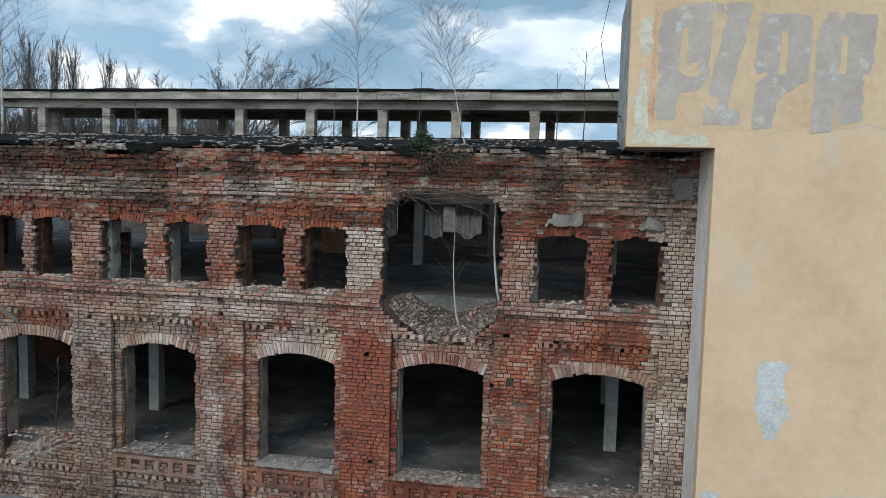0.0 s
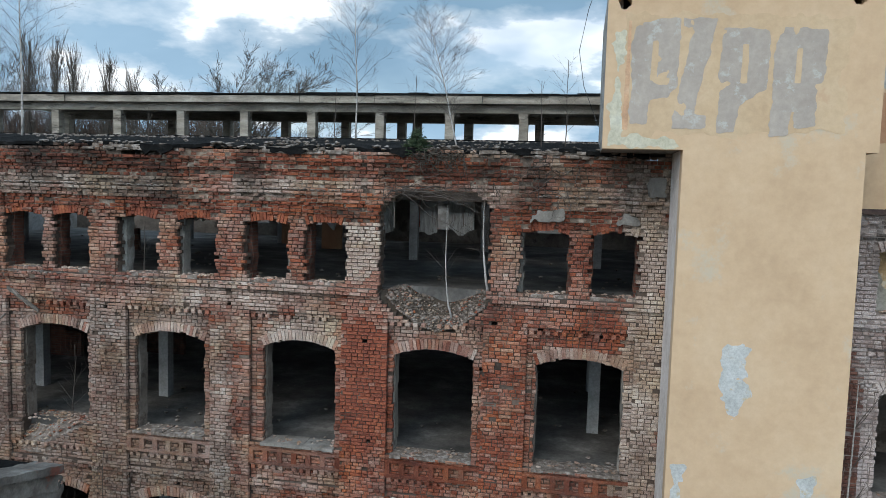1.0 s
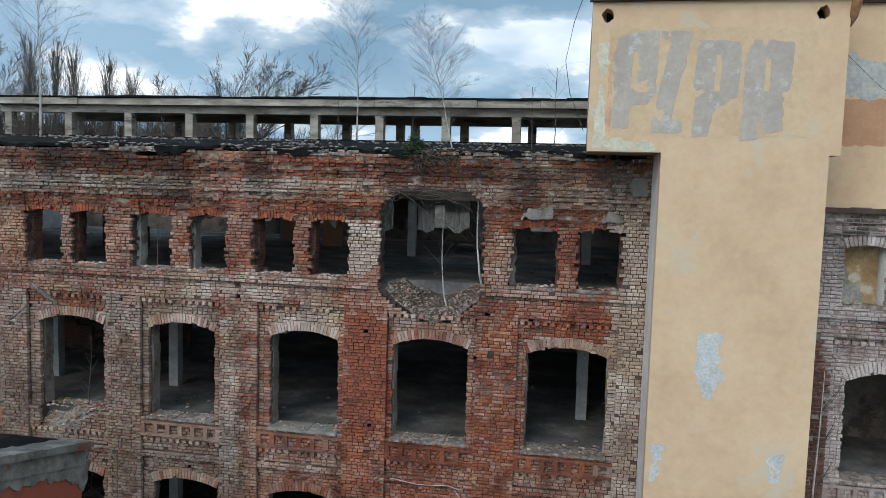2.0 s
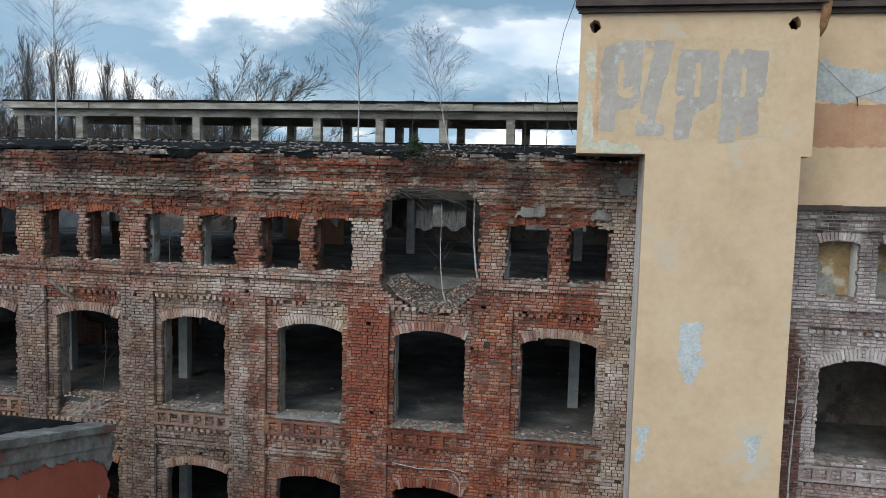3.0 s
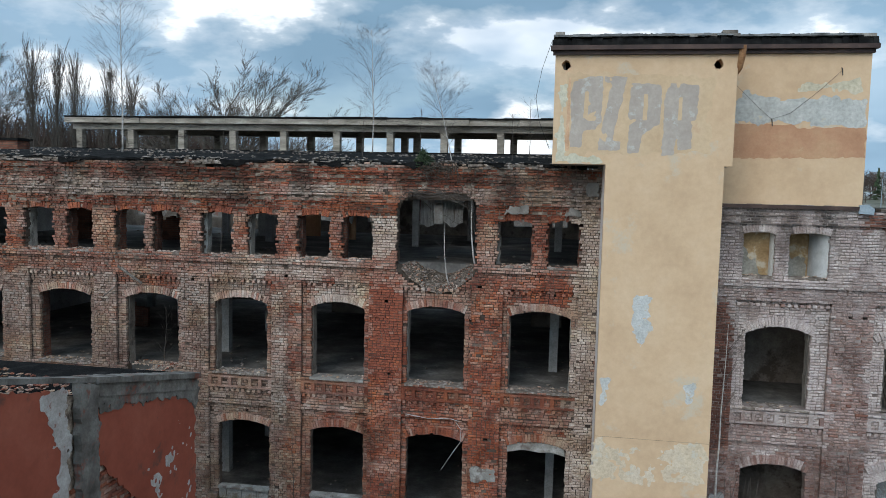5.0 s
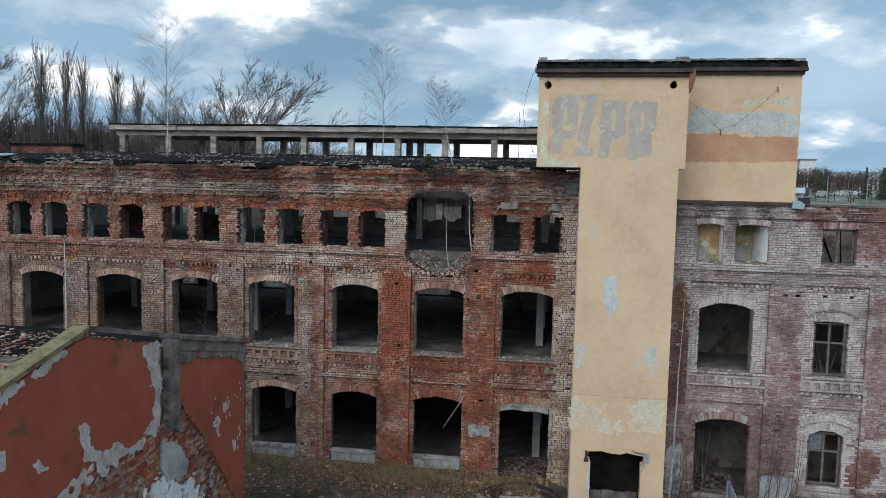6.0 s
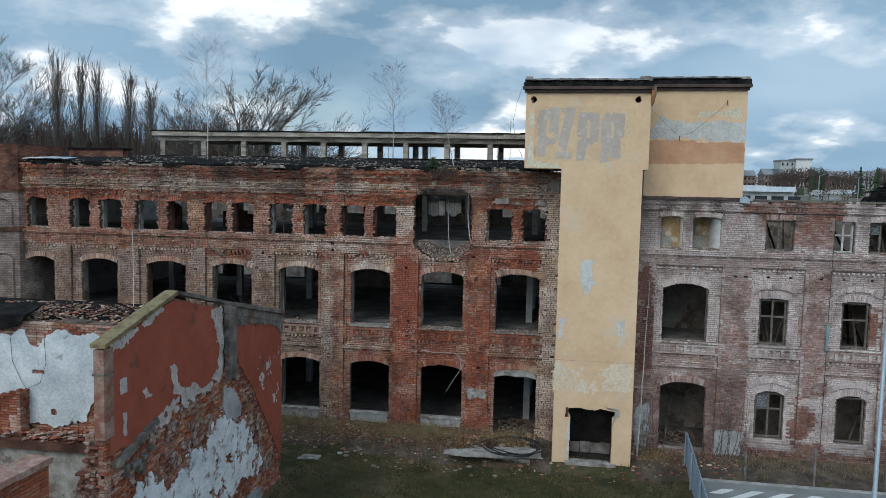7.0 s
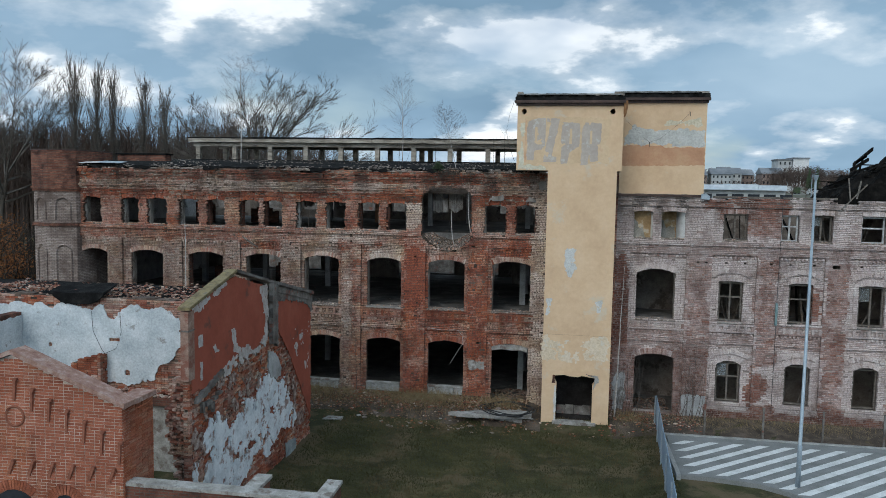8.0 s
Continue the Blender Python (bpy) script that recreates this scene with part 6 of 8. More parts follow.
for i in range(n):
    xa, xb = lerp(-15.1, -12.95, i / n), lerp(-15.1, -12.95, (i + 1) / n)
    za, zb = [6.06 - 0.34 * max(0.0, 1 - abs((x + 13.95) / 1.0) ** 3) + 0.05 * soft(x, 0, 3.0, 3.0) + 0.03 * soft(x, 0, 11.0, 3.0) for x in (xa, xb)]
    ta, tb = [6.16 + 0.05 * soft(x, 0, 2.0, 8.0) for x in (xa, xb)]
    s.hexa([(xa, -9.94, za), (xb, -9.94, zb), (xb, -9.88, zb), (xa, -9.88, za), (xa, -9.9, ta), (xb, -9.9, tb), (xb, -8.9, tb + 0.22), (xa, -8.9, ta + 0.22)])
part("felt_flap", s, TAR, inner, "black roofing felt hanging over the wall top")
part("return_wall", boxed(-16.6, -16.24, -14.2, -9.87, 0, 5.35), COURSED_RED, inner, "return wall")
flakes("white_coat", [(-14.2, 1.5), (-9.9, 1.5), (-9.9, 5.2), (-14.2, 5.25)], WHITEWASH, "x", -16.2, 0.04, inner, "", 17.0, 0.3, 0.08)
part("broken_pier", boxed(-13.9, -12.9, -10.25, -9.88, 2.6, 3.7), MORTAR, inner, "stub of a brick pier")
free_bricks("pier_bricks", "bricks of the broken pier", (-14.0, -12.85, 2.6, 4.3), lambda x: 3.65 + 0.32 * (x + 14.0) + 0.1 * soft(x, 0, 3, 1), -10.27, "y", inner, 0.3, 47, 0.03)
free_bricks("pier_bricks", "bricks of the broken pier", (-10.27, -9.88, 2.6, 4.0), lambda y: 3.95, 0, "x", inner, 0.3, 48, 0.03, -12.87)
for k, x in enumerate((-13.4, -12.3)):
    s = Soup()
    s.tube([(x, -9.92, 5.5), (x + 0.05, -9.93, 4.8), (x + (0.35 if k == 0 else -0.15), -9.94, 4.2), (-12.9, -9.95, 4.0)], 0.008, 4)
    part("hanging_cable", s, CABLE, inner)
ledge = Soup()
ledge.box(-20, GX - 0.26, -10.55, -9.88, 2.42, 2.68)
part("floor_edge", ledge, COURSED_RED, inner, "broken edge of an upper floor")
g = random.Random(58)
crumbs = Soup()
for i in range(420):
    crumbs.lump((g.uniform(-16, GX - 0.4), g.uniform(-10.55, -9.95), 2.69 + g.random() ** 2 * 0.16), g.uniform(0.03, 0.12), i, 0.6, lime=g.choice((0.2, 0.5, 0.9)), soot_shade=max(0.0, g.gauss(0.25, 0.2)))
part("ledge_rubble", crumbs, BRICK, inner, "broken bricks on the ledge", tints=True, kind="stuff")
part("lower_wall", boxed(-20, GX - 0.26, -10.35, -10.05, 0, 2.42), PALE, inner, "grey plastered wall below")

# flat roof behind it, with rubble
low_roof = thing("low_roof", "collapsed flat roof with felt and brick rubble", "roof", (-14, -7.5, 5.3))
s = Soup()
s.box(-22, GX - 0.26, -9.4, -5.4, 5.62, 5.86)
part("slab", s, TAR, low_roof)
part("back_wall", boxed(-22, GX - 0.26, -5.75, -5.4, 0, 5.62), GREYPLASTER, low_roof)
rub, g = Soup(), random.Random(51)
for i in range(2600):
    x, y = g.uniform(-22, GX - 0.5), g.uniform(-9.7, -7.0)
    h = 0.35 * max(0.0, 0.5 + soft(x, y, 0.6, 3))
    rub.lump((x, y, 5.86 + h * g.random() + 0.05), g.uniform(0.025, 0.07), i, 0.5, lime=g.uniform(0.1, 0.95), soot_shade=max(0, g.gauss(0.2, 0.2)))
part("brick_rubble", rub, BRICK, low_roof, "heaped brick rubble", tints=True, kind="stuff")

# ---- newer brick gable with a coping, nearest to the path ----
GY = -18.1
PALEMORTAR = surface("pale_mortar", (0.24, 0.175, 0.14), (0.40, 0.315, 0.26), (0.54, 0.455, 0.395), 1.1, 40)
shed = thing("brick_shed", "red brick shed gable with stepped brick relief and a coping", "building", (-9.8, GY, 0))
s = Soup()
s.prism([(-12.65, 0), (-6.98, 0), (-6.98, 4.86), (-9.8, 5.95), (-12.65, 4.86)], "y", GY + 0.008, GY + 0.34)
part("gable_core", s, PALEMORTAR, shed)
part("side_core", boxed(-7.3, -7.0, GY + 0.34, -16.8, 0, 4.8), PALEMORTAR, shed)
SHED_PIECES = []
SHEDRED = surface("shed_brick", (0.15, 0.055, 0.035), (0.21, 0.08, 0.05), (0.27, 0.11, 0.07), 6, 30)
free_bricks("gable_bricks", "red brick gable in clean courses", (-12.65, -6.98, 2.0, 6.0), lambda x: 5.86 - abs(x + 9.8) * 0.385, GY + 0.02, "y", shed, 0.2, 43, 0.0, material=NEW_BRICK, uneven=0.0015, single=SHED_PIECES)
free_bricks("side_bricks", "brick side wall", (GY + 0.02, -16.8, 2.0, 4.8), lambda y: 4.75, 0, "x", shed, 0.3, 44, 0.0, -6.98, NEW_BRICK, 0.003)
COPE = surface("worn_coping", (0.17, 0.085, 0.063), (0.25, 0.15, 0.12), (0.35, 0.27, 0.235), 4, 25)
for sx in (1, -1):
    n = 9
    for i in range(n):
        s = Soup()
        a, b = i / n, (i + 1) / n - 0.002
        xa, xb = -9.8 + sx * lerp(0, 2.95, a), -9.8 + sx * lerp(0, 2.95, b)
        za, zb = lerp(5.98, 4.84, a), lerp(5.98, 4.84, b)
        q = [(xa, GY - 0.1, za), (xb, GY - 0.1, zb), (xb, GY + 0.42, zb), (xa, GY + 0.42, za), (xa, GY - 0.1, za + 0.12), (xb, GY - 0.1, zb + 0.12), (xb, GY + 0.42, zb + 0.12), (xa, GY + 0.42, za + 0.12)]
        s.hexa(q if sx > 0 else [q[1], q[0], q[3], q[2], q[5], q[4], q[7], q[6]])
        part("coping", s, COPE, shed, "weathered pinkish coping")
part("side_coping", boxed(-7.42, -6.9, GY + 0.42, -16.75, 4.80, 4.92), COPE, shed)
for i in range(7):
    x = -9.75 + i * 0.455
    zt = 5.36 - abs(x + 9.8) * 0.50
    for sx in ((1, -1) if i else (1,)):
        xx = -9.8 + sx * (x + 9.8)
        s = Soup()
        for j in range(6):
            s.box(xx - 0.028 - 0.010 * j * sx, xx + 0.028 - 0.010 * j * sx, GY - 0.07 + 0.008 * j, GY + 0.02, zt - 0.085 * j - 0.085, zt - 0.085 * j)
        s.box(xx - 0.03, xx + 0.07, GY - 0.08, GY + 0.02, zt, zt + 0.06)
        part("brick_drop", s, SHEDRED, shed, "projecting brick drop")
for i in range(10):
    xx = -12.05 + 0.533 * i
    s = Soup()
    for j in range(5):
        s.box(xx - 0.035 + 0.034 * (2 - j), xx + 0.035 + 0.034 * (2 - j), GY - 0.03 - 0.012 * (4 - j), GY + 0.02, 3.30 - 0.075 * j, 3.375 - 0.075 * j)
    part("brick_corbel", s, SHEDRED, shed, "stepped brick corbel")
s = Soup()
s.tube([(-9.8 + 0.24 * math.cos(w), GY - 0.01, 4.45 + 0.24 * math.sin(w)) for w in [2 * math.pi * i / 20 for i in range(21)]], 0.032, 4)
part("round_relief", s, SHEDRED, shed, "round brick relief")

for x, half, top in ((-9.86, 0.43, 2.62), (-8.5, 0.29, 2.6), (-11.2, 0.29, 2.6)):
    arch = Opening(x - half, x + half, 1.0, top - 0.16, 0.16)
    s = Soup()
    arch_ring(s, arch, GY - 0.005, random.Random(5), [(-99, 99, -9, 99, 0.1)], 0.08, ring=0.24)
    part("shed_arch", s, NEW_BRICK, shed, "brick arch over a shed window", tints=True, kind="stuff")
    s = Soup()
    s.prism([(x - half, 1.0), (x - half, top - 0.16), (x - half * 0.5, top - 0.04), (x, top), (x + half * 0.5, top - 0.04), (x + half, top - 0.16), (x + half, 1.0)], "y", GY - 0.006, GY + 0.02)
    part("shed_window", s, VOID, shed, "dark shed window")

low_wall = thing("low_wall", "low ruined brick wall with a pale coping", "wall", (-4.5, -17.8, 0))
for x0, x1, y0, y1 in ((-7.0, -2.0, -18.0, -17.7), (-4.1, -3.8, -17.7, -16.9), (-2.3, -2.0, -17.7, -16.9)):
    part("brick_body", boxed(x0, x1, y0, y1, 0, 2.92), COURSED_RED, low_wall)
    part("coping", boxed(x0 - 0.04, x1 + 0.04, y0 - 0.04 if y0 < -17.9 else y0 + 0.045, y1 + 0.04, 2.92, 3.0), PALE, low_wall, "pale worn coping")

# ---- marked parking area ----
s = Soup()
s.prism([(7.6, -2.95), (7.35, -7.25), (8.6, -7.32), (10.1, -7.62), (10.95, -8.2), (11.6, -9.0), (12.6, -10.6), (13.6, -12.5), (26.0, -12.5), (26.0, -2.95)], "z", -0.35, 0.16)
paving = tagged(part("paving", s, PAVING), "grey paved parking area with white hatching", "pavement", kind="structure")
for x0, x1, y0, y1 in ((7.5, 26.0, -2.95, -2.8), (7.35, 7.5, -7.4, -2.95)):
    x = x0
    while x < x1 - 0.01:
        step = min(1.0, x1 - x)
        if x1 - x0 > 1:
            part("kerb_stone", boxed(x, x + step - 0.01, y0, y1, -0.05, 0.2), KERB, paving)
        else:
            for j in range(5):
                part("kerb_stone", boxed(x0, x1, y0 + 0.9 * j, y0 + 0.9 * j + 0.89, -0.05, 0.2), KERB, paving)
        x += step
def paving_edge(x):
    """The y of the paving's edge towards the grass."""
    return -7.1 if x < 8.6 else -7.1 - 0.2 * (x - 8.6) if x < 10.1 else -7.4 - 0.9 * (x - 10.1) if x < 11 else max(-12.2, -8.2 - 1.55 * (x - 11))


for i in range(18):
    # slanting hatching from the grass towards the kerb
    x_far, far, w = 8.2 + 0.95 * i, -3.55, 0.40
    near = far
    while near - 0.05 > paving_edge(x_far - (far - near) / 0.84) and x_far - (far - near) / 0.84 > 7.72:
        near -= 0.05
    xn = x_far - (far - near) / 0.84
    s = Soup()
    s.prism([(xn, near), (xn + w, near), (x_far + w, far), (x_far, far)], "z", 0.160, 0.166)
    part("white_stripe", s, WHITEPAINT, paving, "white painted stripe")

lamp = thing("lamp_post", "grey metal street lamp post without arm", "street lamp", (11.3, -7.6, 0))
s = Soup()
s.tube([(11.3, -7.6, 0.0), (11.3, -7.6, 1.6), (11.3, -7.6, 1.62), (11.3, -7.6, 10.6)], [0.085, 0.075, 0.062, 0.036], 12)
part("pole", s, METAL, lamp, smooth=True)
s = Soup()
s.tube([(11.3, -7.6, 10.6), (11.3, -7.6, 10.75)], [0.06, 0.09], 10)
part("lamp_head", s, METAL, lamp)

fence = thing("sheet_fence", "grey-blue corrugated sheet fence on edge to the path", "fence", (7.2, -5, 0))
s = Soup()
n = 70
for i in range(n):
    y0, y1 = lerp(-12.0, -1.2, i / n), lerp(-12.0, -1.2, (i + 1) / n)
    xa = 7.31 + 0.068 * (y0 + 1.8) + 0.02 * (i % 2)
    xb = 7.31 + 0.068 * (y1 + 1.8) + 0.02 * ((i + 1) % 2)
    s.hexa([(xa, y0, -0.3), (xa + 0.02, y0, -0.3), (xb + 0.02, y1, -0.3), (xb, y1, -0.3), (xa, y0, 1.3), (xa + 0.02, y0, 1.3), (xb + 0.02, y1, 1.3), (xb, y1, 1.3)])
part("sheet", s, BLUESHEET, fence)
for y in (-11, -8.5, -6, -3.5, -1.3):
    part("fence_post", boxed(7.31 + 0.068 * (y + 1.8) - 0.06, 7.31 + 0.068 * (y + 1.8) - 0.01, y, y + 0.05, 0, 1.3), METAL, fence)

# ---- the bricks nearest to the path, each a piece of its own ----
pieces = {}
for xm, out, zm, size, lm, st in LOOSE:
    kind = (round(size, 2), max(0.0, min(1.0, round(lm * 5) / 5)), min(0.6, round(st * 4) / 4))
    if kind not in pieces:
        s = Soup()
        s.brick(-kind[0] / 2, kind[0] / 2, 0, 0.11, -COURSE / 2 + BED, COURSE / 2, kind[1], kind[2])
        pieces[kind] = s.mesh("brick", BRICK_ONE, tints=True)
    ob = new("brick", pieces[kind])
    ob.parent = wall_left
    ob.matrix_basis = Matrix.Translation((xm, out, zm))

for xm, y, z, size in SHED_PIECES:
    kind = ("shed", round(size, 2))
    if kind not in pieces:
        s = Soup()
        s.box(-kind[1] / 2, kind[1] / 2, 0, 0.12, BED, COURSE, lime=0.2)
        pieces[kind] = s.mesh("brick", NEW_BRICK_ONE, tints=True)
    ob = new("brick", pieces[kind])
    ob.parent = shed
    ob.matrix_parent_inverse = Matrix.Translation(-shed.matrix_basis.translation)
    ob.matrix_basis = Matrix.Translation((xm, y, z))

# ---- window sills, reveals and infill ----
g = random.Random(15)
for i, o in enumerate(OPEN_L + OPEN_R):
    if not isinstance(o, Opening):
        continue
    left = o.x1 < 5
    wall = wall_left if left else wall_right
    top, mid = o.z0 > 7, 4 < o.z0 < 5
    if left and (top or mid) or not left and mid:
        # plastered inner jambs
        for sx, xj in ((1, o.x0), (-1, o.x1)):
            s = Soup()
            zt = o.z1 + 0.02
            pts = [(xj + sx * (0.0 + g.uniform(0, 0.012)), 0)]
            n = 9
            for k in range(n):
                za, zb = lerp(o.z0, zt, k / n), lerp(o.z0, zt, (k + 1) / n)
                w = 0.012 + g.uniform(-0.02, 0.02)
                xa, xb = sorted((xj - sx * 0.10, xj + sx * w))
                s.box(xa, xb, 0.17 + g.uniform(-0.015, 0.02), 0.46, za, zb)
            part("window_reveal", s, g.choice((GRIMY, GRIMY, COURSED_RED, COURSED_RED, CONCRETE) if mid else (PALE, CONCRETE, CONCRETE, COURSED_RED, COURSED_RED)), wall, "inner jamb with old plaster")
    if mid or top:
        # worn sill slab and broken bits on it
        s = Soup()
        n = max(4, int((o.x1 - o.x0) / 0.22))
        for k in range(n):
            xa, xb = lerp(o.x0 - 0.02, o.x1 + 0.02, k / n), lerp(o.x0 - 0.02, o.x1 + 0.02, (k + 1) / n)
            if left and abs(o.x0 + 12.0) < 0.1 and mid:
                continue
            s.box(xa, xb, (-0.14 if not top else -0.06) + g.uniform(0, 0.05), 0.44, o.z0 - 0.05, o.z0 + g.uniform(0.0, 0.035))
        if s.v:
            part("window_sill", s, RUBBLE if top or g.random() < 0.5 else CONCRETE, wall, "worn mortar sill")
        s = Soup()
        for k in range(26 if left else 8):
            s.lump((g.uniform(o.x0 + 0.04, o.x1 - 0.04), g.uniform(-0.08, 0.4), o.z0 + 0.03), g.uniform(0.015, 0.06), i * 50 + k, 0.6, lime=g.uniform(0.6, 1.1))
        part("sill_rubble", s, BRICK, wall, "broken brick bits on the sill", tints=True, kind="stuff")

for i, (a, b) in enumerate(LOW_L[:6]):
    infill = thing("block_infill", "low infill of pale cement blocks in a window", "wall", ((a + b) / 2, 0.1, 0.26), "block infills")
    z, k = 0.26, 0
    while z < 0.7:
        x = a + 0.02 - (0.25 if k % 2 else 0)
        while x < b - 0.05:
            x0, x1 = max(x, a + 0.02), min(x + 0.49, b - 0.02)
            if x1 - x0 > 0.08:
                part("block", boxed(x0, x1 - 0.012, 0.02 + g.uniform(-0.008, 0.008), 0.2, z, z + 0.235), BLOCK, infill)
            x += 0.5
        z, k = z + 0.247, k + 1
    part("sill_slab", boxed(a, b, -0.04, 0.24, z, z + 0.07), PALE, infill)

door_head = Soup()
door_head.prism([(0.02, 2.62), (0.05, 2.84), (0.45, 2.93), (0.87, 2.96), (1.3, 2.93), (1.68, 2.82), (1.70, 2.6), (1.3, 2.70), (1.0, 2.66), (0.5, 2.72)], "y", 0.03, 0.25)
part("door_lintel", door_head, PALE, wall_left, "cracked grey plaster in the door's arch")

# patches of render on the brick near the tower, and old whitewashed panels low on the wall
def render_patch(pts, wall, y, material=PALE, seed=1):
    flakes("render_patch", pts, material, "y", y, 0.06, wall, "old patch of grey render", float(seed), 0.22, 0.04)


render_patch([(-0.15, 9.6), (0.1, 9.72), (0.4, 9.74), (0.42, 9.6)], wall_left, -0.175, CONCRETE, 2)
render_patch([(1.5, 9.58), (1.62, 9.74), (1.85, 9.74), (1.88, 9.58)], wall_left, -0.175, CONCRETE, 3)
render_patch([(2.0, 10.06), (2.1, 10.42), (2.36, 10.4), (2.36, 10.06)], wall_left, -0.20, CONCRETE, 4)
render_patch([(-0.95, 1.75), (-0.95, 2.1), (-0.3, 2.12), (-0.3, 1.78)], wall_left, -0.142, PALE, 6)
render_patch([(8.6, 0.2), (8.6, 1.1), (9.55, 1.1), (9.55, 0.2)], wall_right, -0.17, GREYPLASTER, 7)
render_patch([(5.6, 0.3), (5.6, 1.9), (6.1, 2.0), (6.1, 0.3)], wall_right, -0.16, GREYPLASTER, 8)

# ---- boards and frames in the windows of the east part ----
RUSTED = surface("rust_stained_plaster", (0.17, 0.105, 0.05), (0.29, 0.195, 0.10), (0.42, 0.315, 0.19), 2.2, 18, bump=0.3, stain=(0.44, 0.39, 0.31), stain_scale=2.2, stain_at=0.53)
GREYSHEET = surface("grey_niche_plaster", (0.44, 0.45, 0.44), (0.52, 0.53, 0.525), (0.60, 0.61, 0.605), 2.5, 25, rough=0.7, bump=0.15, stain=(0.27, 0.22, 0.16), stain_scale=2.5, stain_at=0.64)
for x0, x1, deep, reach in ((6.1, 7.12, 0.34, 0.12), (7.33, 8.5, 0.9, 0.32)):
    niche = thing("window_niche", "window niche with peeling ochre plaster and a bowed grey side", "niche", ((x0 + x1) / 2, deep, 7.98))
    part("niche_back", boxed(x0, x1, deep, deep + 0.12, 7.99, 9.99), RUSTED, niche, "peeling ochre plaster")
    s, n = Soup(), 10
    arc = [(x1 - reach * math.sin(0.5 * math.pi * i / n), 0.06 + (deep - 0.07) * (1 - math.cos(0.5 * math.pi * i / n))) for i in range(n + 1)]
    s.prism(arc + [(x1 + 0.05, deep - 0.01), (x1 + 0.05, 0.06)], "z", 7.99, 9.99)
    part("niche_side", s, GREYSHEET, niche, "smooth bowed grey plaster")
    flakes("peeled_paint", [(x0 + 0.05, 8.02), (x1 - 0.35, 8.02), (x1 - 0.4, 8.5), (x0 + 0.55, 8.6), (x0 + 0.4, 8.45), (x0 + 0.3, 8.85), (x0 + 0.05, 8.95)], PALEBOARD, "y", deep - 0.01, 0.006, niche, "pale peeled surface", 41.0 + x0, 0.2, 0.03)


def frame_in(x0, x1, z0, z1, sashes, cross, broken, material, seed):
    """A rotten window frame with some bars gone."""
    g = random.Random(seed)
    w = thing("window_frame", "rotten wooden window frame with bars and panes missing", "window", ((x0 + x1) / 2, 0.2, z0), "window frames")
    part("jamb", boxed(x0, x0 + 0.06, 0.16, 0.24, z0, z1), material, w)
    part("jamb", boxed(x1 - 0.06, x1, 0.16, 0.24, z0, z1), material, w)
    part("head", boxed(x0 + 0.06, x1 - 0.06, 0.16, 0.24, z1 - 0.06, z1), material, w)
    part("bottom_rail", boxed(x0 + 0.06, x1 - 0.06, 0.16, 0.24, z0, z0 + 0.06), material, w)
    for i in range(1, sashes):
        if g.random() > broken:
            x = lerp(x0, x1, i / sashes)
            part("mullion", boxed(x - 0.035, x + 0.035, 0.17, 0.23, z0 + 0.06, z1 - 0.06), material, w)
    for zc in cross:
        if g.random() > broken:
            part("transom", boxed(x0 + 0.06, x1 - 0.06, 0.165, 0.235, zc - 0.03, zc + 0.03), material, w)
    if g.random() < 0.12:
        part("pane", boxed(x0 + 0.07, (x0 + x1) / 2 - 0.04, 0.195, 0.2, lerp(z0, z1, 0.62), z1 - 0.07), GLASS, w)
    return w


for i, (a, b) in enumerate(MID_R[1:]):
    frame_in(a + 0.03, b - 0.03, 4.5, 6.2, 2, (5.55,), 0.25, TIMBER, 20 + i)
for i, (a, b) in enumerate(LOW_R[1:]):
    frame_in(a + 0.03, b - 0.03, 0.9, 2.62, 2, (2.0,), 0.25, TIMBER, 30 + i)
for i, (a, b) in enumerate(TOP_R[2:]):
    frame_in(a + 0.02, b - 0.02, 8.06, 9.18, 2, (8.7,) if i % 2 else (), 0.2, OLDPAINT if i in (1, 3, 4) else TIMBER, 40 + i)
# fallen timbers behind those windows
for k in range(26):
    x, z = g.choice(((10.5, 7.98), (10.5, 4.4), (13.4, 4.4), (16.2, 4.4), (10.5, 0.12), (13.4, 0.12), (14.0, 7.98), (16.1, 7.98)))
    s = Soup()
    x0, y0 = x + g.uniform(-0.7, 0.7), g.uniform(0.5, 1.6)
    s.tube([(x0, y0, z - 0.02), (x0 + g.uniform(-0.8, 0.8), y0 + g.uniform(-0.1, 0.6), z + g.uniform(0.5, 1.9))], g.uniform(0.02, 0.05), 4)
    tagged(part("fallen_timber", s, g.choice((CHAR, TIMBER, TIMBER))), "fallen broken roof timber leaning inside a window", "timber", "fallen timbers")

# ---- burnt roof over the east part ----
burnt = thing("burnt_roof", "collapsed charred roof timbers on the east wall", "roof", (17, 2, 9.8))
g = random.Random(91)


def heap_top(x, y):
    rise = max(0.0, min(1.0, (x - 14.5) / 2.3)) ** 0.8
    return 9.72 + 1.8 * rise * (1.0 - 0.25 * abs(y - 2.2) / 2.0) + 0.34 * soft(x, y, 1.8, 5.0) + 0.22 * soft(x, y, 5.0, 9.0)


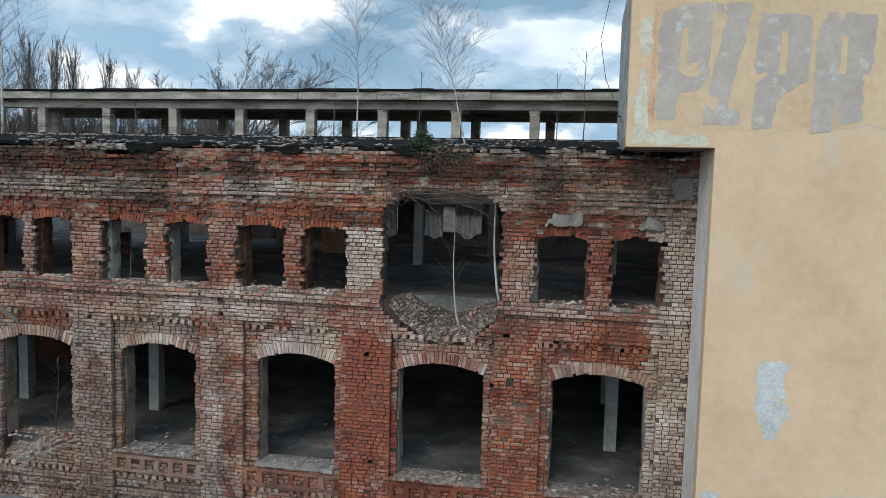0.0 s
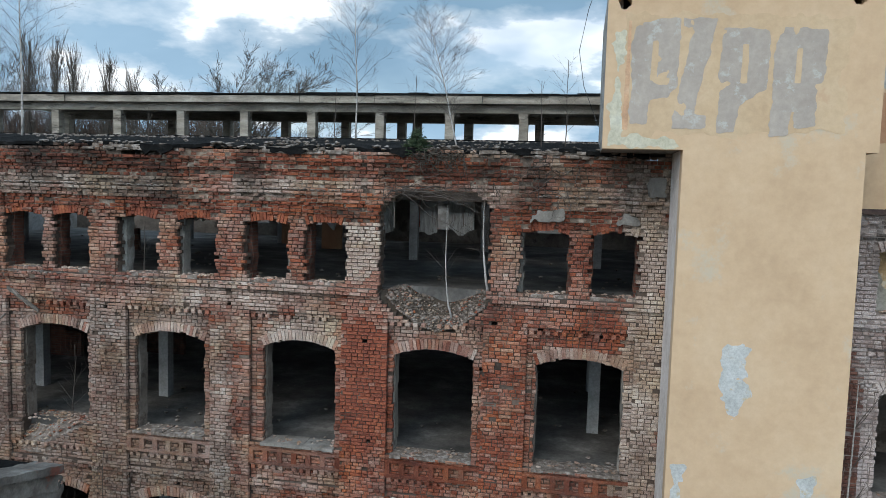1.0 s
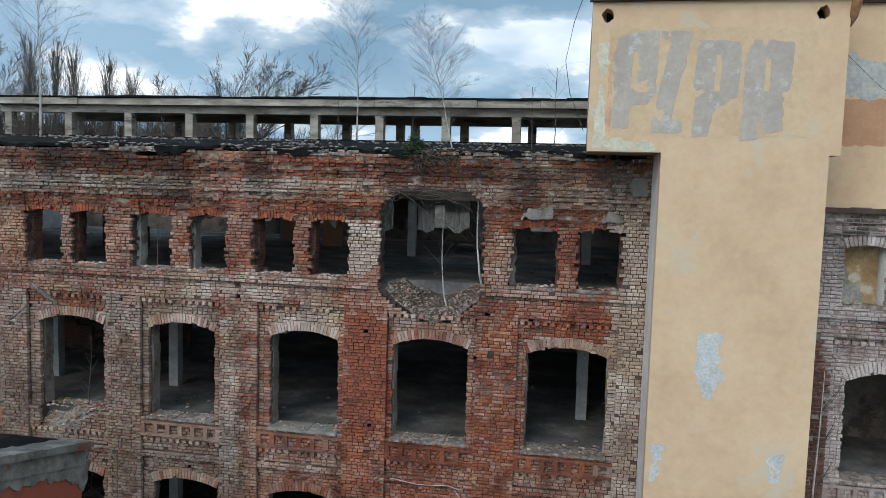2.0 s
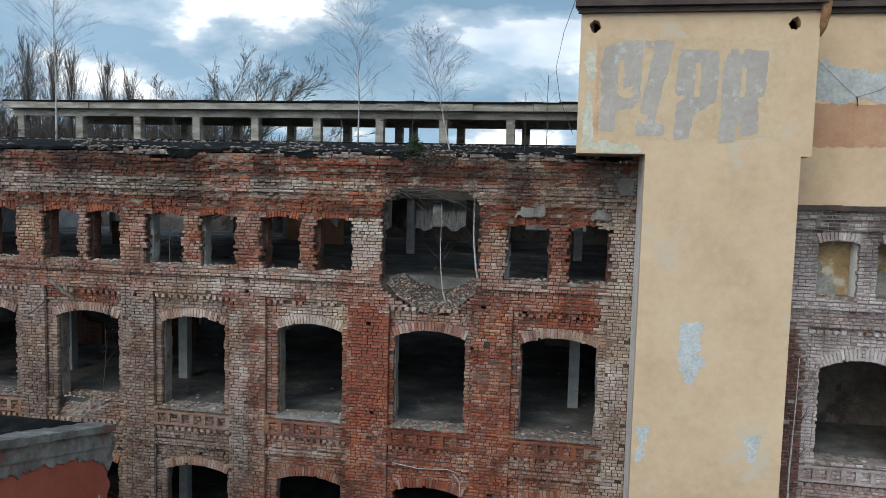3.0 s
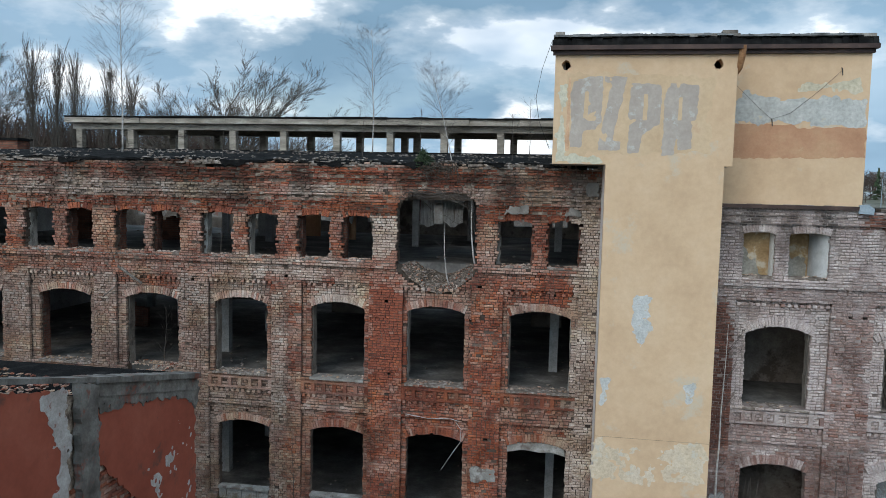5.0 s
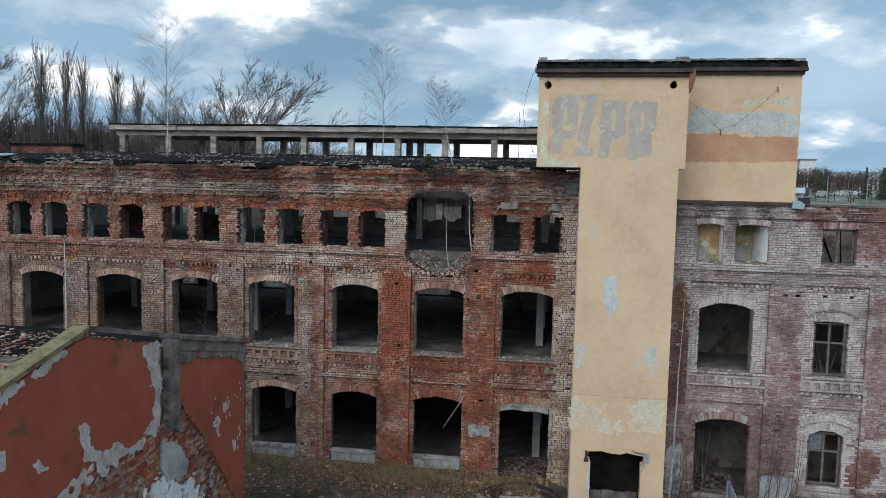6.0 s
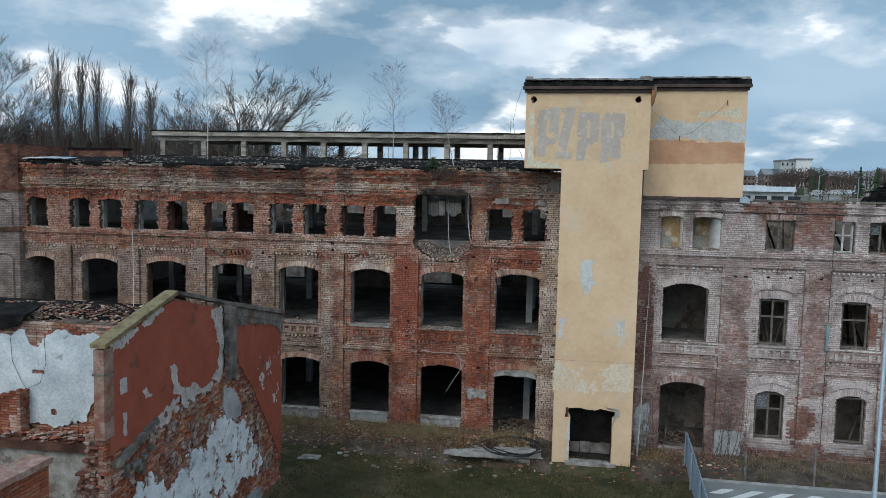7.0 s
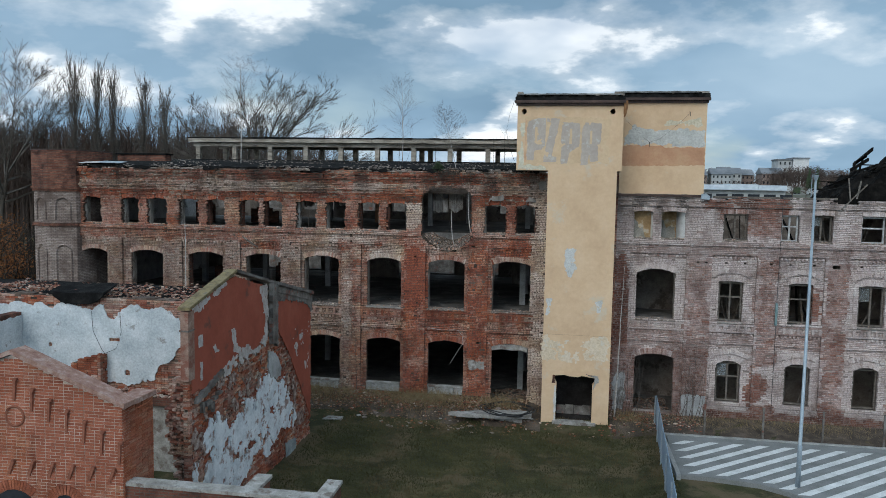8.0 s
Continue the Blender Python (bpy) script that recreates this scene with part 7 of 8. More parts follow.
s = Soup()
nx, ny = 44, 26
for j in range(ny + 1):
    for i in range(nx + 1):
        x, y = lerp(14.2, 20.3, i / nx), lerp(0.35, 4.6, j / ny)
        s.v.append((x, y, heap_top(x, y) if 0 < i < nx and 0 < j < ny else 9.3))
for j in range(ny):
    for i in range(nx):
        s.f.append((j * (nx + 1) + i, j * (nx + 1) + i + 1, (j + 1) * (nx + 1) + i + 1, (j + 1) * (nx + 1) + i))
part("charred_heap", s, CHAR, burnt, "heap of charred roofing", kind="stuff")
for k in range(34):
    x, y = g.uniform(14.6, 19.8), g.uniform(0.5, 4.0)
    w, ln = g.uniform(-0.9, 0.9), g.uniform(0.25, 0.8)
    d = Vector((math.cos(w), math.sin(w), g.uniform(-0.1, 0.65))) * ln
    c = Vector((x, y, heap_top(x, y) + 0.03))
    t, v = g.uniform(0.02, 0.06), Vector((-math.sin(w), math.cos(w), 0)) * g.uniform(0.05, 0.12)
    up = Vector((0, 0, t))
    s = Soup()
    s.hexa([c - d - v, c + d - v, c + d + v, c - d + v, c - d - v + up, c + d - v + up, c + d + v + up, c - d + v + up])
    part("charred_beam", s, CHAR, burnt)
for x0, z0, x1, z1, w in ((15.85, 11.38, 16.6, 12.08, 0.15), (15.9, 11.5, 16.35, 11.78, 0.10), (15.75, 11.15, 16.45, 11.62, 0.14), (16.0, 10.7, 16.25, 11.8, 0.10), (16.95, 11.4, 17.5, 11.95, 0.2), (16.6, 11.1, 17.6, 11.5, 0.12), (17.3, 11.2, 18.2, 11.9, 0.14), (16.2, 11.2, 16.9, 11.45, 0.08)):
    s = Soup()
    s.hexa([(x0, 1.9, z0), (x1, 1.9, z1), (x1, 2.1, z1), (x0, 2.1, z0), (x0, 1.9, z0 + w), (x1, 1.9, z1 + w), (x1, 2.1, z1 + w), (x0, 2.1, z0 + w)])
    part("charred_plank", s, CHAR, burnt, "charred plank sticking up")
part("rusty_tin", boxed(16.55, 17.25, 1.35, 1.4, 10.75, 11.25), RUST, burnt, "rust-brown sheet in the heap")
for x0, z0, x1, z1 in ((14.68, 9.5, 15.85, 10.55), (15.0, 9.9, 15.1, 10.8), (15.25, 9.95, 15.6, 10.7)):
    s = Soup()
    s.tube([(x0, -0.3, z0), (x1, 0.3, z1)], 0.035, 4)
    part("bare_batten", s, TIMBER, burnt, "pale broken batten")
for x0, x1 in ((9.6, 12.3), (12.5, 14.6)):
    part("wall_plate", boxed(x0, x1, -0.05, 0.25, 9.88, 9.96), TIMBER, burnt, "weathered wall plate")

# debris in the window whose sill has fallen
slope, g = Soup(), random.Random(72)


def sill_floor(x, y):
    return min(4.46, 3.92 + 0.55 * min(1.0, max(0.0, (x + 11.5) / 1.1)) + 0.9 * max(0.0, y + 0.05) + 0.04 * soft(x, y, 4, 2))


for j in range(9):
    for i in range(17):
        x, y = lerp(-12.05, -10.2, i / 16), lerp(0.0, 0.8, j / 8)
        slope.v.append((x, y, sill_floor(x, y) - (0.3 if j == 0 else 0.0)))
for j in range(8):
    for i in range(16):
        slope.f.append((j * 17 + i, j * 17 + i + 1, (j + 1) * 17 + i + 1, (j + 1) * 17 + i))
tagged(part("sill_debris", slope, RUBBLE, smooth=True), "sloping debris in a window with a fallen sill", "rubble", kind="structure")
bits = Soup()
for i in range(260):
    x, y = g.uniform(-12.0, -10.3), g.uniform(0.0, 0.7)
    bits.lump((x, y, sill_floor(x, y) + 0.005), g.uniform(0.012, 0.05), i, 0.6, lime=g.choice((0.3, 0.9, 0.8)))
tagged(part("sill_bits", bits, BRICK, tints=True), "brick bits on the debris in a window", "rubble", kind="stuff")

s = Soup()
s.tube([(-11.95, -5.9, 5.8), (-11.94, -5.9, 7.2), (-11.96, -5.9, 8.5)], [0.016, 0.014, 0.011], 6)
tagged(part("thin_pole", s, PEELED), "thin pale pole standing on the collapsed roof", "pole")
for x0, z0, x1, z1, w in ((-12.08, 7.58, -11.3, 7.08, 0.07), (-11.95, 7.55, -11.55, 7.2, 0.05), (-12.6, 6.62, -12.18, 6.97, 0.04)):
    s = Soup()
    s.hexa([(x0, -0.30, z0), (x1, -0.27, z1), (x1, -0.22, z1), (x0, -0.24, z0), (x0, -0.30, z0 + w), (x1, -0.27, z1 + w), (x1, -0.22, z1 + w), (x0, -0.24, z0 + w)])
    tagged(part("loose_plank", s, g.choice((TIMBER, GRIMY))), "broken plank hanging on the mill front", "plank", "loose planks")
conduit = thing("cable_conduit", "teal-grey cable conduit with a thin cable on the front", "conduit", (12.35, -0.14, 4.4))
part("cover", boxed(12.31, 12.40, -0.20, -0.12, 4.42, 5.38), surface("teal_paint", (0.10, 0.16, 0.16), (0.15, 0.22, 0.22), (0.20, 0.27, 0.27), 3, 25), conduit)
for z0, z1 in ((0.5, 4.42), (5.38, 9.6)):
    s = Soup()
    s.tube([(12.36, -0.15, z0), (12.37, -0.22 if z0 > 5 else -0.15, z1)], 0.012, 5)
    part("cable", s, CABLE, conduit)
s = Soup()
s.prism([(8.98, 9.82), (9.34, 9.80), (9.36, 9.95), (9.2, 10.06), (9.0, 10.04)], "y", -0.32, -0.22)
tagged(part("tin_flashing", s, METAL), "bent grey tin flashing on the wall head", "sheet")

# ---- trees ----
def twiggy(soup, p, d, length, r, depth, g, spread, lift, kids, sides=4, shrink=0.62, thin=0.0022):
    """A branch and its children, bending towards the light."""
    path, radii, q, v = [tuple(p)], [r], Vector(p), Vector(d).normalized()
    n = 5 if depth > 1 else 3
    for i in range(n):
        v = (v + Vector((g.gauss(0, 0.07), g.gauss(0, 0.07), g.gauss(0, 0.05) + lift * 0.12))).normalized()
        q = q + v * (length / n)
        path.append(tuple(q))
        radii.append(max(thin, r * (1 - 0.75 * (i + 1) / n)))
    soup.tube(path, radii, sides if depth > 1 else 3, cap=False)
    if depth <= 0:
        return
    for k in range(kids):
        f = g.uniform(0.25, 1.0)
        i = min(n - 1, int(f * n))
        base = Vector(path[i]).lerp(Vector(path[i + 1]), f * n - i if f < 1 else 1.0)
        side = Vector((g.gauss(0, 1), g.gauss(0, 1), g.gauss(0, 0.4))).normalized()
        nd = (v * (1 - spread) + side * spread + Vector((0, 0, lift * 0.35))).normalized()
        twiggy(soup, base, nd, length * shrink * g.uniform(0.6, 1.1), max(thin, radii[i] * 0.6), depth - 1, g, spread, lift, kids, sides, shrink, thin)


def crown_tree(name, label, at, height, trunk_r, seed, kind, bark, twig, group="", dense=1.0, lean_x=None, bow=0.0):
    """A leafless tree: trunk and crown."""
    g = random.Random(seed)
    tr = thing(name, label, "tree", at, group)
    base = Vector(at)
    trunk, crown = Soup(), Soup()
    path, radii, n = [], [], 9
    top = height * (0.97 if kind in ("birch", "poplar") else 0.40)
    lean = Vector((g.gauss(0, 0.02), g.gauss(0, 0.02), 0))
    if lean_x is not None:
        lean.x = lean_x
    for i in range(n + 1):
        f = i / n
        path.append(base + Vector((lean.x * f * height + bow * math.sin(math.pi * f ** 0.6) + 0.012 * height * soft(f, seed, 3.0, 2.0), lean.y * f * height + 0.012 * height * soft(f, seed, 3.0, 7.0), top * f)))
        radii.append(max(0.006, trunk_r * (1 - 0.93 * f) if kind in ("birch", "poplar") else trunk_r * (1 - 0.45 * f)))
    trunk.tube(path, radii, 7)

    def along(f):
        i = min(n - 1, int(f * n))
        return path[i].lerp(path[i + 1], f * n - i)
    if kind == "birch":
        m = max(5, int((22 + height * 7) * dense))
        for k in range(m):
            f = 0.22 + 0.76 * (k / m)
            w = k * 2.4 + g.uniform(-0.4, 0.4)
            d = Vector((math.cos(w), math.sin(w), g.uniform(0.7, 1.3)))
            ln = height * (0.05 + 0.22 * math.sin(math.pi * min(1.0, (1.02 - f) * 1.15)) ** 0.8) * g.uniform(0.7, 1.15)
            twiggy(crown, along(f), d, ln, 0.0013 * height * (1.1 - f) + 0.002, 2 if height > 2.7 else 1, g, 0.46, 0.10, 5 if height > 2.7 else 3, 3, 0.60, 0.0013)
    elif kind == "poplar":
        m = int(height * 3.0)
        for k in range(m):
            f = 0.14 + 0.84 * (k / m)
            w = k * 2.4
            d = Vector((math.cos(w) * 0.20, math.sin(w) * 0.20, 1.0))
            ln = height * (0.07 + 0.12 * math.sin(math.pi * min(1, 1.05 - f))) * g.uniform(0.7, 1.2)
            twiggy(crown, along(f), d, ln, 0.055 * (1.15 - f) + 0.016, 2, g, 0.17, 0.5, 5, 3, 0.62, 0.011)
    else:
        for k in range(13):
            w = k * 2.4
            d = Vector((math.cos(w), math.sin(w), (0.35, 0.9, 1.9)[k % 3]))
            twiggy(crown, along(g.uniform(0.5, 1.0)), d, height * g.uniform(0.38, 0.46), trunk_r * 0.5, 4, g, 0.36, 0.10, 6, 3, 0.57, 0.013)
    part("trunk", trunk, bark, tr, smooth=True)
    part("crown", crown, twig, tr)
    return tr


POPLAR = surface("poplar_twig", (0.05, 0.043, 0.036), (0.08, 0.07, 0.06), (0.12, 0.105, 0.09), 3, 20)
for i, (x, h) in enumerate(((-78.7, 29.4), (-75.2, 28.6), (-72.2, 27.6), (-66.6, 26.6), (-62.6, 24.6))):
    crown_tree("poplar", "tall leafless columnar poplar far behind the mill", (x, 80 + (i % 3), -1), h, 0.34, 200 + i, "poplar", BARK, POPLAR, "row of poplars")
crown_tree("bare_tree", "broad leafless tree behind the mill", (-45.8, 80, -1), 31, 0.6, 301, "broad", BARK, POPLAR)
crown_tree("bare_tree", "tall leafless tree beside the poplars", (-93.5, 80, -1), 30, 0.5, 303, "broad", BARK, POPLAR)
crown_tree("birch", "slender leafless birch growing on the mill roof", (-12.7, 1.0, 11.1), 5.0, 0.032, 311, "birch", BIRCH, TWIG, "birches on the roof", 0.7)
crown_tree("birch", "slender leafless birch growing on the mill roof", (-5.16, 4.0, 11.38), 4.3, 0.024, 312, "birch", BIRCH, TWIG, "birches on the roof", 0.6)
crown_tree("birch", "crooked leafless birch growing at the broken eaves", (-1.75, 0.1, 10.85), 2.9, 0.02, 313, "birch", BIRCH, TWIG, "birches on the roof", 1.0, -0.24)
crown_tree("birch_sapling", "thin birch sapling rooted in the breach", (-1.84, 0.30, 7.42), 2.45, 0.022, 314, "birch", BIRCH, TWIG, "saplings in the breach", 0.4, -0.06, -0.09)
crown_tree("birch_sapling", "white birch sapling leaning in the breach", (-1.03, 0.05, 7.95), 3.0, 0.030, 315, "birch", BIRCH, TWIG, "saplings in the breach", 0.5, -0.05, -0.09)
for i, (x, y, z, h) in enumerate(((-8.9, 0.15, 8.05, 1.1), (-8.55, 0.2, 8.05, 0.8), (0.4, 0.3, 10.95, 1.9), (-0.1, 0.5, 10.95, 1.5), (-3.0, 1.4, 11.1, 1.6), (-10.9, 0.3, 3.9, 2.4), (-4.6, 0.6, 11.1, 1.2), (-9.7, -0.4, 0.5, 3.6), (9.0, -0.7, 0.2, 3.6), (8.75, -0.5, 0.2, 3.0), (6.0, -0.6, 0.1, 2.6), (-6.3, -0.4, 0.5, 2.6), (-9.0, 0.5, 10.95, 0.9), (-15.5, 0.5, 11.0, 0.8))):
    crown_tree("bare_sapling", "thin leafless sapling sprouting from the ruin", (x, y, z), h, 0.013, 330 + i, "birch", TWIG, TWIG, "saplings of the ruin", 0.4)

# woods along the horizon and scrub beside the mill
wood, g = Soup(), random.Random(404)
for i in range(5400):
    x, y = g.uniform(-190, -14), g.uniform(84, 150)
    if i % 4 == 0:
        x, y = g.uniform(-105, -38), g.uniform(83, 94)
    if x > -30 and g.random() < 0.75:
        continue
    h = g.uniform(14, 22.5) * (1.0 if x < -52 else 0.72)
    b = Vector((x, y, -2))
    t = b + Vector((g.gauss(0, 0.5), 0, h))
    wood.tube([b, t], [0.16, 0.04], 3, cap=False)
    for k in range(17):
        f = g.uniform(0.35, 0.99)
        q = b.lerp(t, f)
        wood.tube([q, q + Vector((g.gauss(0, 1.1), g.gauss(0, 0.6), g.uniform(0.9, 3.0)))], [0.05, 0.016], 3, cap=False)
tagged(part("far_wood", wood, FARWOOD), "leafless brown wood along the horizon", "woods", kind="stuff")
scrub = Soup()
for i in range(2200):
    x, y = g.uniform(-48, -24), g.uniform(2, 34)
    h = g.uniform(2.0, 7.5)
    b = Vector((x, y, 0))
    t = b + Vector((g.gauss(0, 0.8), g.gauss(0, 0.8), h))
    scrub.tube([b, b.lerp(t, 0.5) + Vector((g.gauss(0, 0.3), 0, 0)), t], [0.06, 0.04, 0.01], 3, cap=False)
    for k in range(4):
        q = b.lerp(t, g.uniform(0.3, 0.95))
        scrub.tube([q, q + Vector((g.gauss(0, 0.7), g.gauss(0, 0.7), g.uniform(0.3, 1.2)))], [0.025, 0.008], 3, cap=False)
tagged(part("scrub", scrub, surface("dark_scrub", (0.010, 0.008, 0.006), (0.020, 0.015, 0.011), (0.038, 0.028, 0.020), 0.4, 4)), "dense leafless scrub beside the mill", "scrub", kind="stuff")

oak = thing("brown_leaved_tree", "low tree with rusty brown winter leaves", "tree", (-28.5, 4, 0))
s = Soup()
s.tube([(-28.5, 4, 0), (-28.4, 4, 3), (-28.5, 4, 6)], [0.22, 0.16, 0.06], 7)
for k in range(14):
    w = k * 2.4
    s.tube([(-28.45, 4, 2.5 + 0.25 * k), (-28.45 + 1.8 * math.cos(w), 4 + 1.8 * math.sin(w), 3.6 + 0.3 * k)], [0.06, 0.015], 4, cap=False)
part("trunk", s, BARK, oak)
s = Soup()
for k in range(5200):
    c = g.choice(((-28.8, 4, 7.0, 1.5), (-27.8, 3.6, 5.4, 1.2), (-29.3, 3.5, 5.0, 1.6), (-28.2, 4.4, 3.6, 1.5), (-27.4, 3.8, 3.2, 0.9)))
    p = Vector((c[0] + g.gauss(0, c[3] * 0.5), c[1] + g.gauss(0, c[3] * 0.5), c[2] + g.gauss(0, c[3] * 0.42)))
    u, v = Vector((g.gauss(0, 1), g.gauss(0, 1), g.gauss(0, 1))).normalized() * 0.06, Vector((g.gauss(0, 1), g.gauss(0, 1), g.gauss(0, 1))).normalized() * 0.045
    n = len(s.v)
    s.v += [tuple(p - u), tuple(p + v), tuple(p + u), tuple(p - v)]
    s.f.append((n, n + 1, n + 2, n + 3))
part("crown", s, surface("rusty_leaf", (0.09, 0.035, 0.012), (0.16, 0.062, 0.02), (0.24, 0.10, 0.035), 1.2, 9), oak)

# roots, dry creepers and a young fir at the broken eaves
tangle = thing("creeper_tangle", "dry tangled creepers and roots hanging over the wall", "creeper", (-1.5, -0.25, 10.6))
g = random.Random(66)
for k in range(34):
    x, z = g.choice(((-2.0, 10.9), (-1.7, 10.85), (0.4, 10.6), (0.2, 10.2), (-0.6, 10.4), (-2.8, 10.15)))
    p, v, path = Vector((x + g.gauss(0, 0.25), -0.28, z + g.gauss(0, 0.08))), Vector((g.gauss(0, 1), 0, -0.5)), []
    for i in range(8):
        path.append(tuple(p))
        v = (v + Vector((g.gauss(0, 0.7), 0, g.gauss(-0.06, 0.5)))).normalized()
        p = p + v * g.uniform(0.06, 0.17)
        p.y = -0.29 + g.gauss(0, 0.025)
    s = Soup()
    s.tube(path, [0.008, 0.008, 0.008, 0.007, 0.006, 0.005, 0.004, 0.003], 4, cap=False)
    part("creeper", s, TWIG, tangle)
for k in range(30):
    x = g.uniform(-2.7, -1.5)
    s = Soup()
    path = [(x, -0.2, 10.95)]
    for i in range(5):
        path.append((path[-1][0] + g.gauss(0.02, 0.07), -0.28 + g.gauss(0, 0.03), path[-1][2] + g.uniform(-0.16, 0.02)))
    s.tube(path, [0.02, 0.017, 0.014, 0.011, 0.008, 0.005], 4, cap=False)
    part("root", s, BARK, tangle)
for k in range(16):
    p, v, path = Vector((-3.25 + g.uniform(0, 0.5), -0.27, 10.06 + g.gauss(0, 0.05))), Vector((1, 0, 0.05)), []
    for i in range(11):
        path.append(tuple(p))
        v = (v + Vector((0.25, 0, g.gauss(-0.02, 0.28)))).normalized()
        p = p + v * g.uniform(0.12, 0.24)
        p.y = -0.27 + g.gauss(0, 0.03)
    s = Soup()
    s.tube(path, [0.009 - 0.0006 * i for i in range(11)], 4, cap=False)
    part("creeper", s, TWIG, tangle)
fir = thing("young_fir", "small dark green fir on the roof's edge", "tree", (-2.52, -0.12, 10.80))
s = Soup()
s.tube([(-2.52, -0.12, 10.80), (-2.60, -0.16, 11.35)], [0.02, 0.005], 5)
part("trunk", s, BARK, fir)
s = Soup()
for k in range(150):
    f = g.random()
    w = g.uniform(0, 6.28)
    r = 0.36 * (1 - f) + 0.04
    c = Vector((-2.52 - 0.08 * f, -0.12, 10.86 + 0.44 * f))
    e = c + Vector((math.cos(w) * r, math.sin(w) * r, g.uniform(-0.06, 0.06)))
    s.tube([c, e], [0.012, 0.012], 3)
    for j in range(5):
        q = c.lerp(e, g.uniform(0.3, 1))
        s.tube([q, q + Vector((g.gauss(0, 0.05), g.gauss(0, 0.05), g.gauss(0, 0.05)))], [0.006, 0.003], 3, cap=False)
part("crown", s, NEEDLE, fir)
for x0, y0, z0, pts in ((-1.2, -0.3, 3.5, [(-1.45, -0.3, 3.5), (-1.28, -0.32, 3.3), (-1.3, -0.3, 2.9), (-1.55, -0.1, 2.5), (-1.9, 0.1, 1.9)]), (-2.9, -0.2, 3.62, [(-2.95, -0.2, 3.6), (-2.3, -0.22, 3.52), (-1.6, -0.2, 3.55), (-1.35, -0.24, 3.5)])):
    s = Soup()
    s.tube(pts, 0.009, 5)
    tagged(part("loose_cable", s, surface("pale_cable", (0.30, 0.29, 0.28), (0.38, 0.37, 0.36), (0.46, 0.45, 0.44), 6, 30)), "pale loose cable hanging on the wall", "cable")
slim = thing("birch_sapling", "slender pale birch leaning beside the tower's foot", "tree", (5.62, -0.9, 0.0), "saplings of the ruin")
s = Soup()
path = [(5.62 + 0.035 * z + 0.03 * soft(z, 0, 0.9, 2.0), -0.9 + 0.05 * z, z) for z in (-0.1, 0.6, 1.3, 2.0, 2.8, 3.6, 4.4, 5.2, 6.0, 6.8)]
s.tube(path, [0.045 - 0.0042 * i for i in range(10)], 7)
part("trunk", s, BIRCH, slim, smooth=True)
s = Soup()
for k, f in enumerate((3, 4, 5, 6, 6, 7, 7, 8, 8)):
    twiggy(s, path[f], Vector((0.55 + 0.1 * (k % 3), 0.1, 1.1)), 0.75, 0.009, 1, g, 0.4, 0.1, 4, 3, 0.6, 0.002)
part("crown", s, TWIG, slim)
for k in range(18):
    s, x = Soup(), (5.7 + 0.13 * k if k < 8 else 8.3 + 0.13 * (k - 8))
    s.tube([(x, -0.5 - 0.1 * g.random(), 0.05), (x + g.gauss(0.1, 0.1), -0.6, 0.9), (x + g.gauss(0.3, 0.15), -0.5, 1.8 + g.random())], [0.016, 0.012, 0.006], 4)
    tagged(part("dry_stem", s, TWIG), "bent dry stem beside the stair door", "stem", "dry stems")
s = Soup()
s.tube([(0.98, -1.75, 14.0), (0.75, -1.72, 13.3), (0.62, -1.7, 12.6), (0.72, -1.7, 12.0), (1.0, -1.72, 11.3)], 0.006, 4)
s.lump((0.96, -1.72, 11.4), 0.03, 3)
tagged(part("hanging_wire", s, CABLE), "thin wire hanging beside the tower head", "wire")

# ---- the yard: grass, rubble, hose and slabs ----
def on_ground(x, y):
    return ground_height(x, y)


grass, g = Soup(), random.Random(501)
for i in range(52000):
    x, y = g.uniform(-6.6, 7.4), -0.9 - 14.5 * g.random() ** 1.3
    if y > -2.2 and g.random() < 0.6:
        continue
    h = g.uniform(0.03, 0.10) * (1 + max(0, soft(x, y, 0.5, 3)))
    z, w = on_ground(x, y), g.uniform(0, 6.28)
    dx, dy = math.cos(w) * 0.014, math.sin(w) * 0.014
    lx, ly = g.gauss(0, 0.03), g.gauss(0, 0.03)
    n = len(grass.v)
    grass.v += [(x - dx, y - dy, z), (x + dx, y + dy, z), (x + lx, y + ly, z + h)]
    grass.f.append((n, n + 1, n + 2))
tagged(part("grass", grass, BLADE), "short patchy green grass of the yard", "grass", kind="stuff")
straw = Soup()
for i in range(9000):
    c = g.choice(((-7.0, 2.0), (-4.2, 1.4), (-3.0, 1.2), (-2.0, 1.6), (-8.3, 1.0), (0.5, 1.4), (6.2, 0.9), (10, 3.0), (14, 3.0)))
    x, y = c[0] + g.gauss(0, c[1] * 0.5), -0.25 - abs(g.gauss(0, 0.7))
    if 2.2 < x < 5.5:
        continue
    z, h, w = on_ground(x, y), g.uniform(0.12, 0.5) * (1.0 if x < 2 else 0.6), g.uniform(0, 6.28)
    dx, dy = math.cos(w) * 0.006, math.sin(w) * 0.006
    n = len(straw.v)
    straw.v += [(x - dx, y - dy, z), (x + dx, y + dy, z), (x + g.gauss(0, 0.12), y + g.gauss(0, 0.1), z + h)]
    straw.f.append((n, n + 1, n + 2))
tagged(part("dry_grass", straw, STRAW), "tufts of dry grass along the wall", "grass", kind="stuff")
heap = Soup()
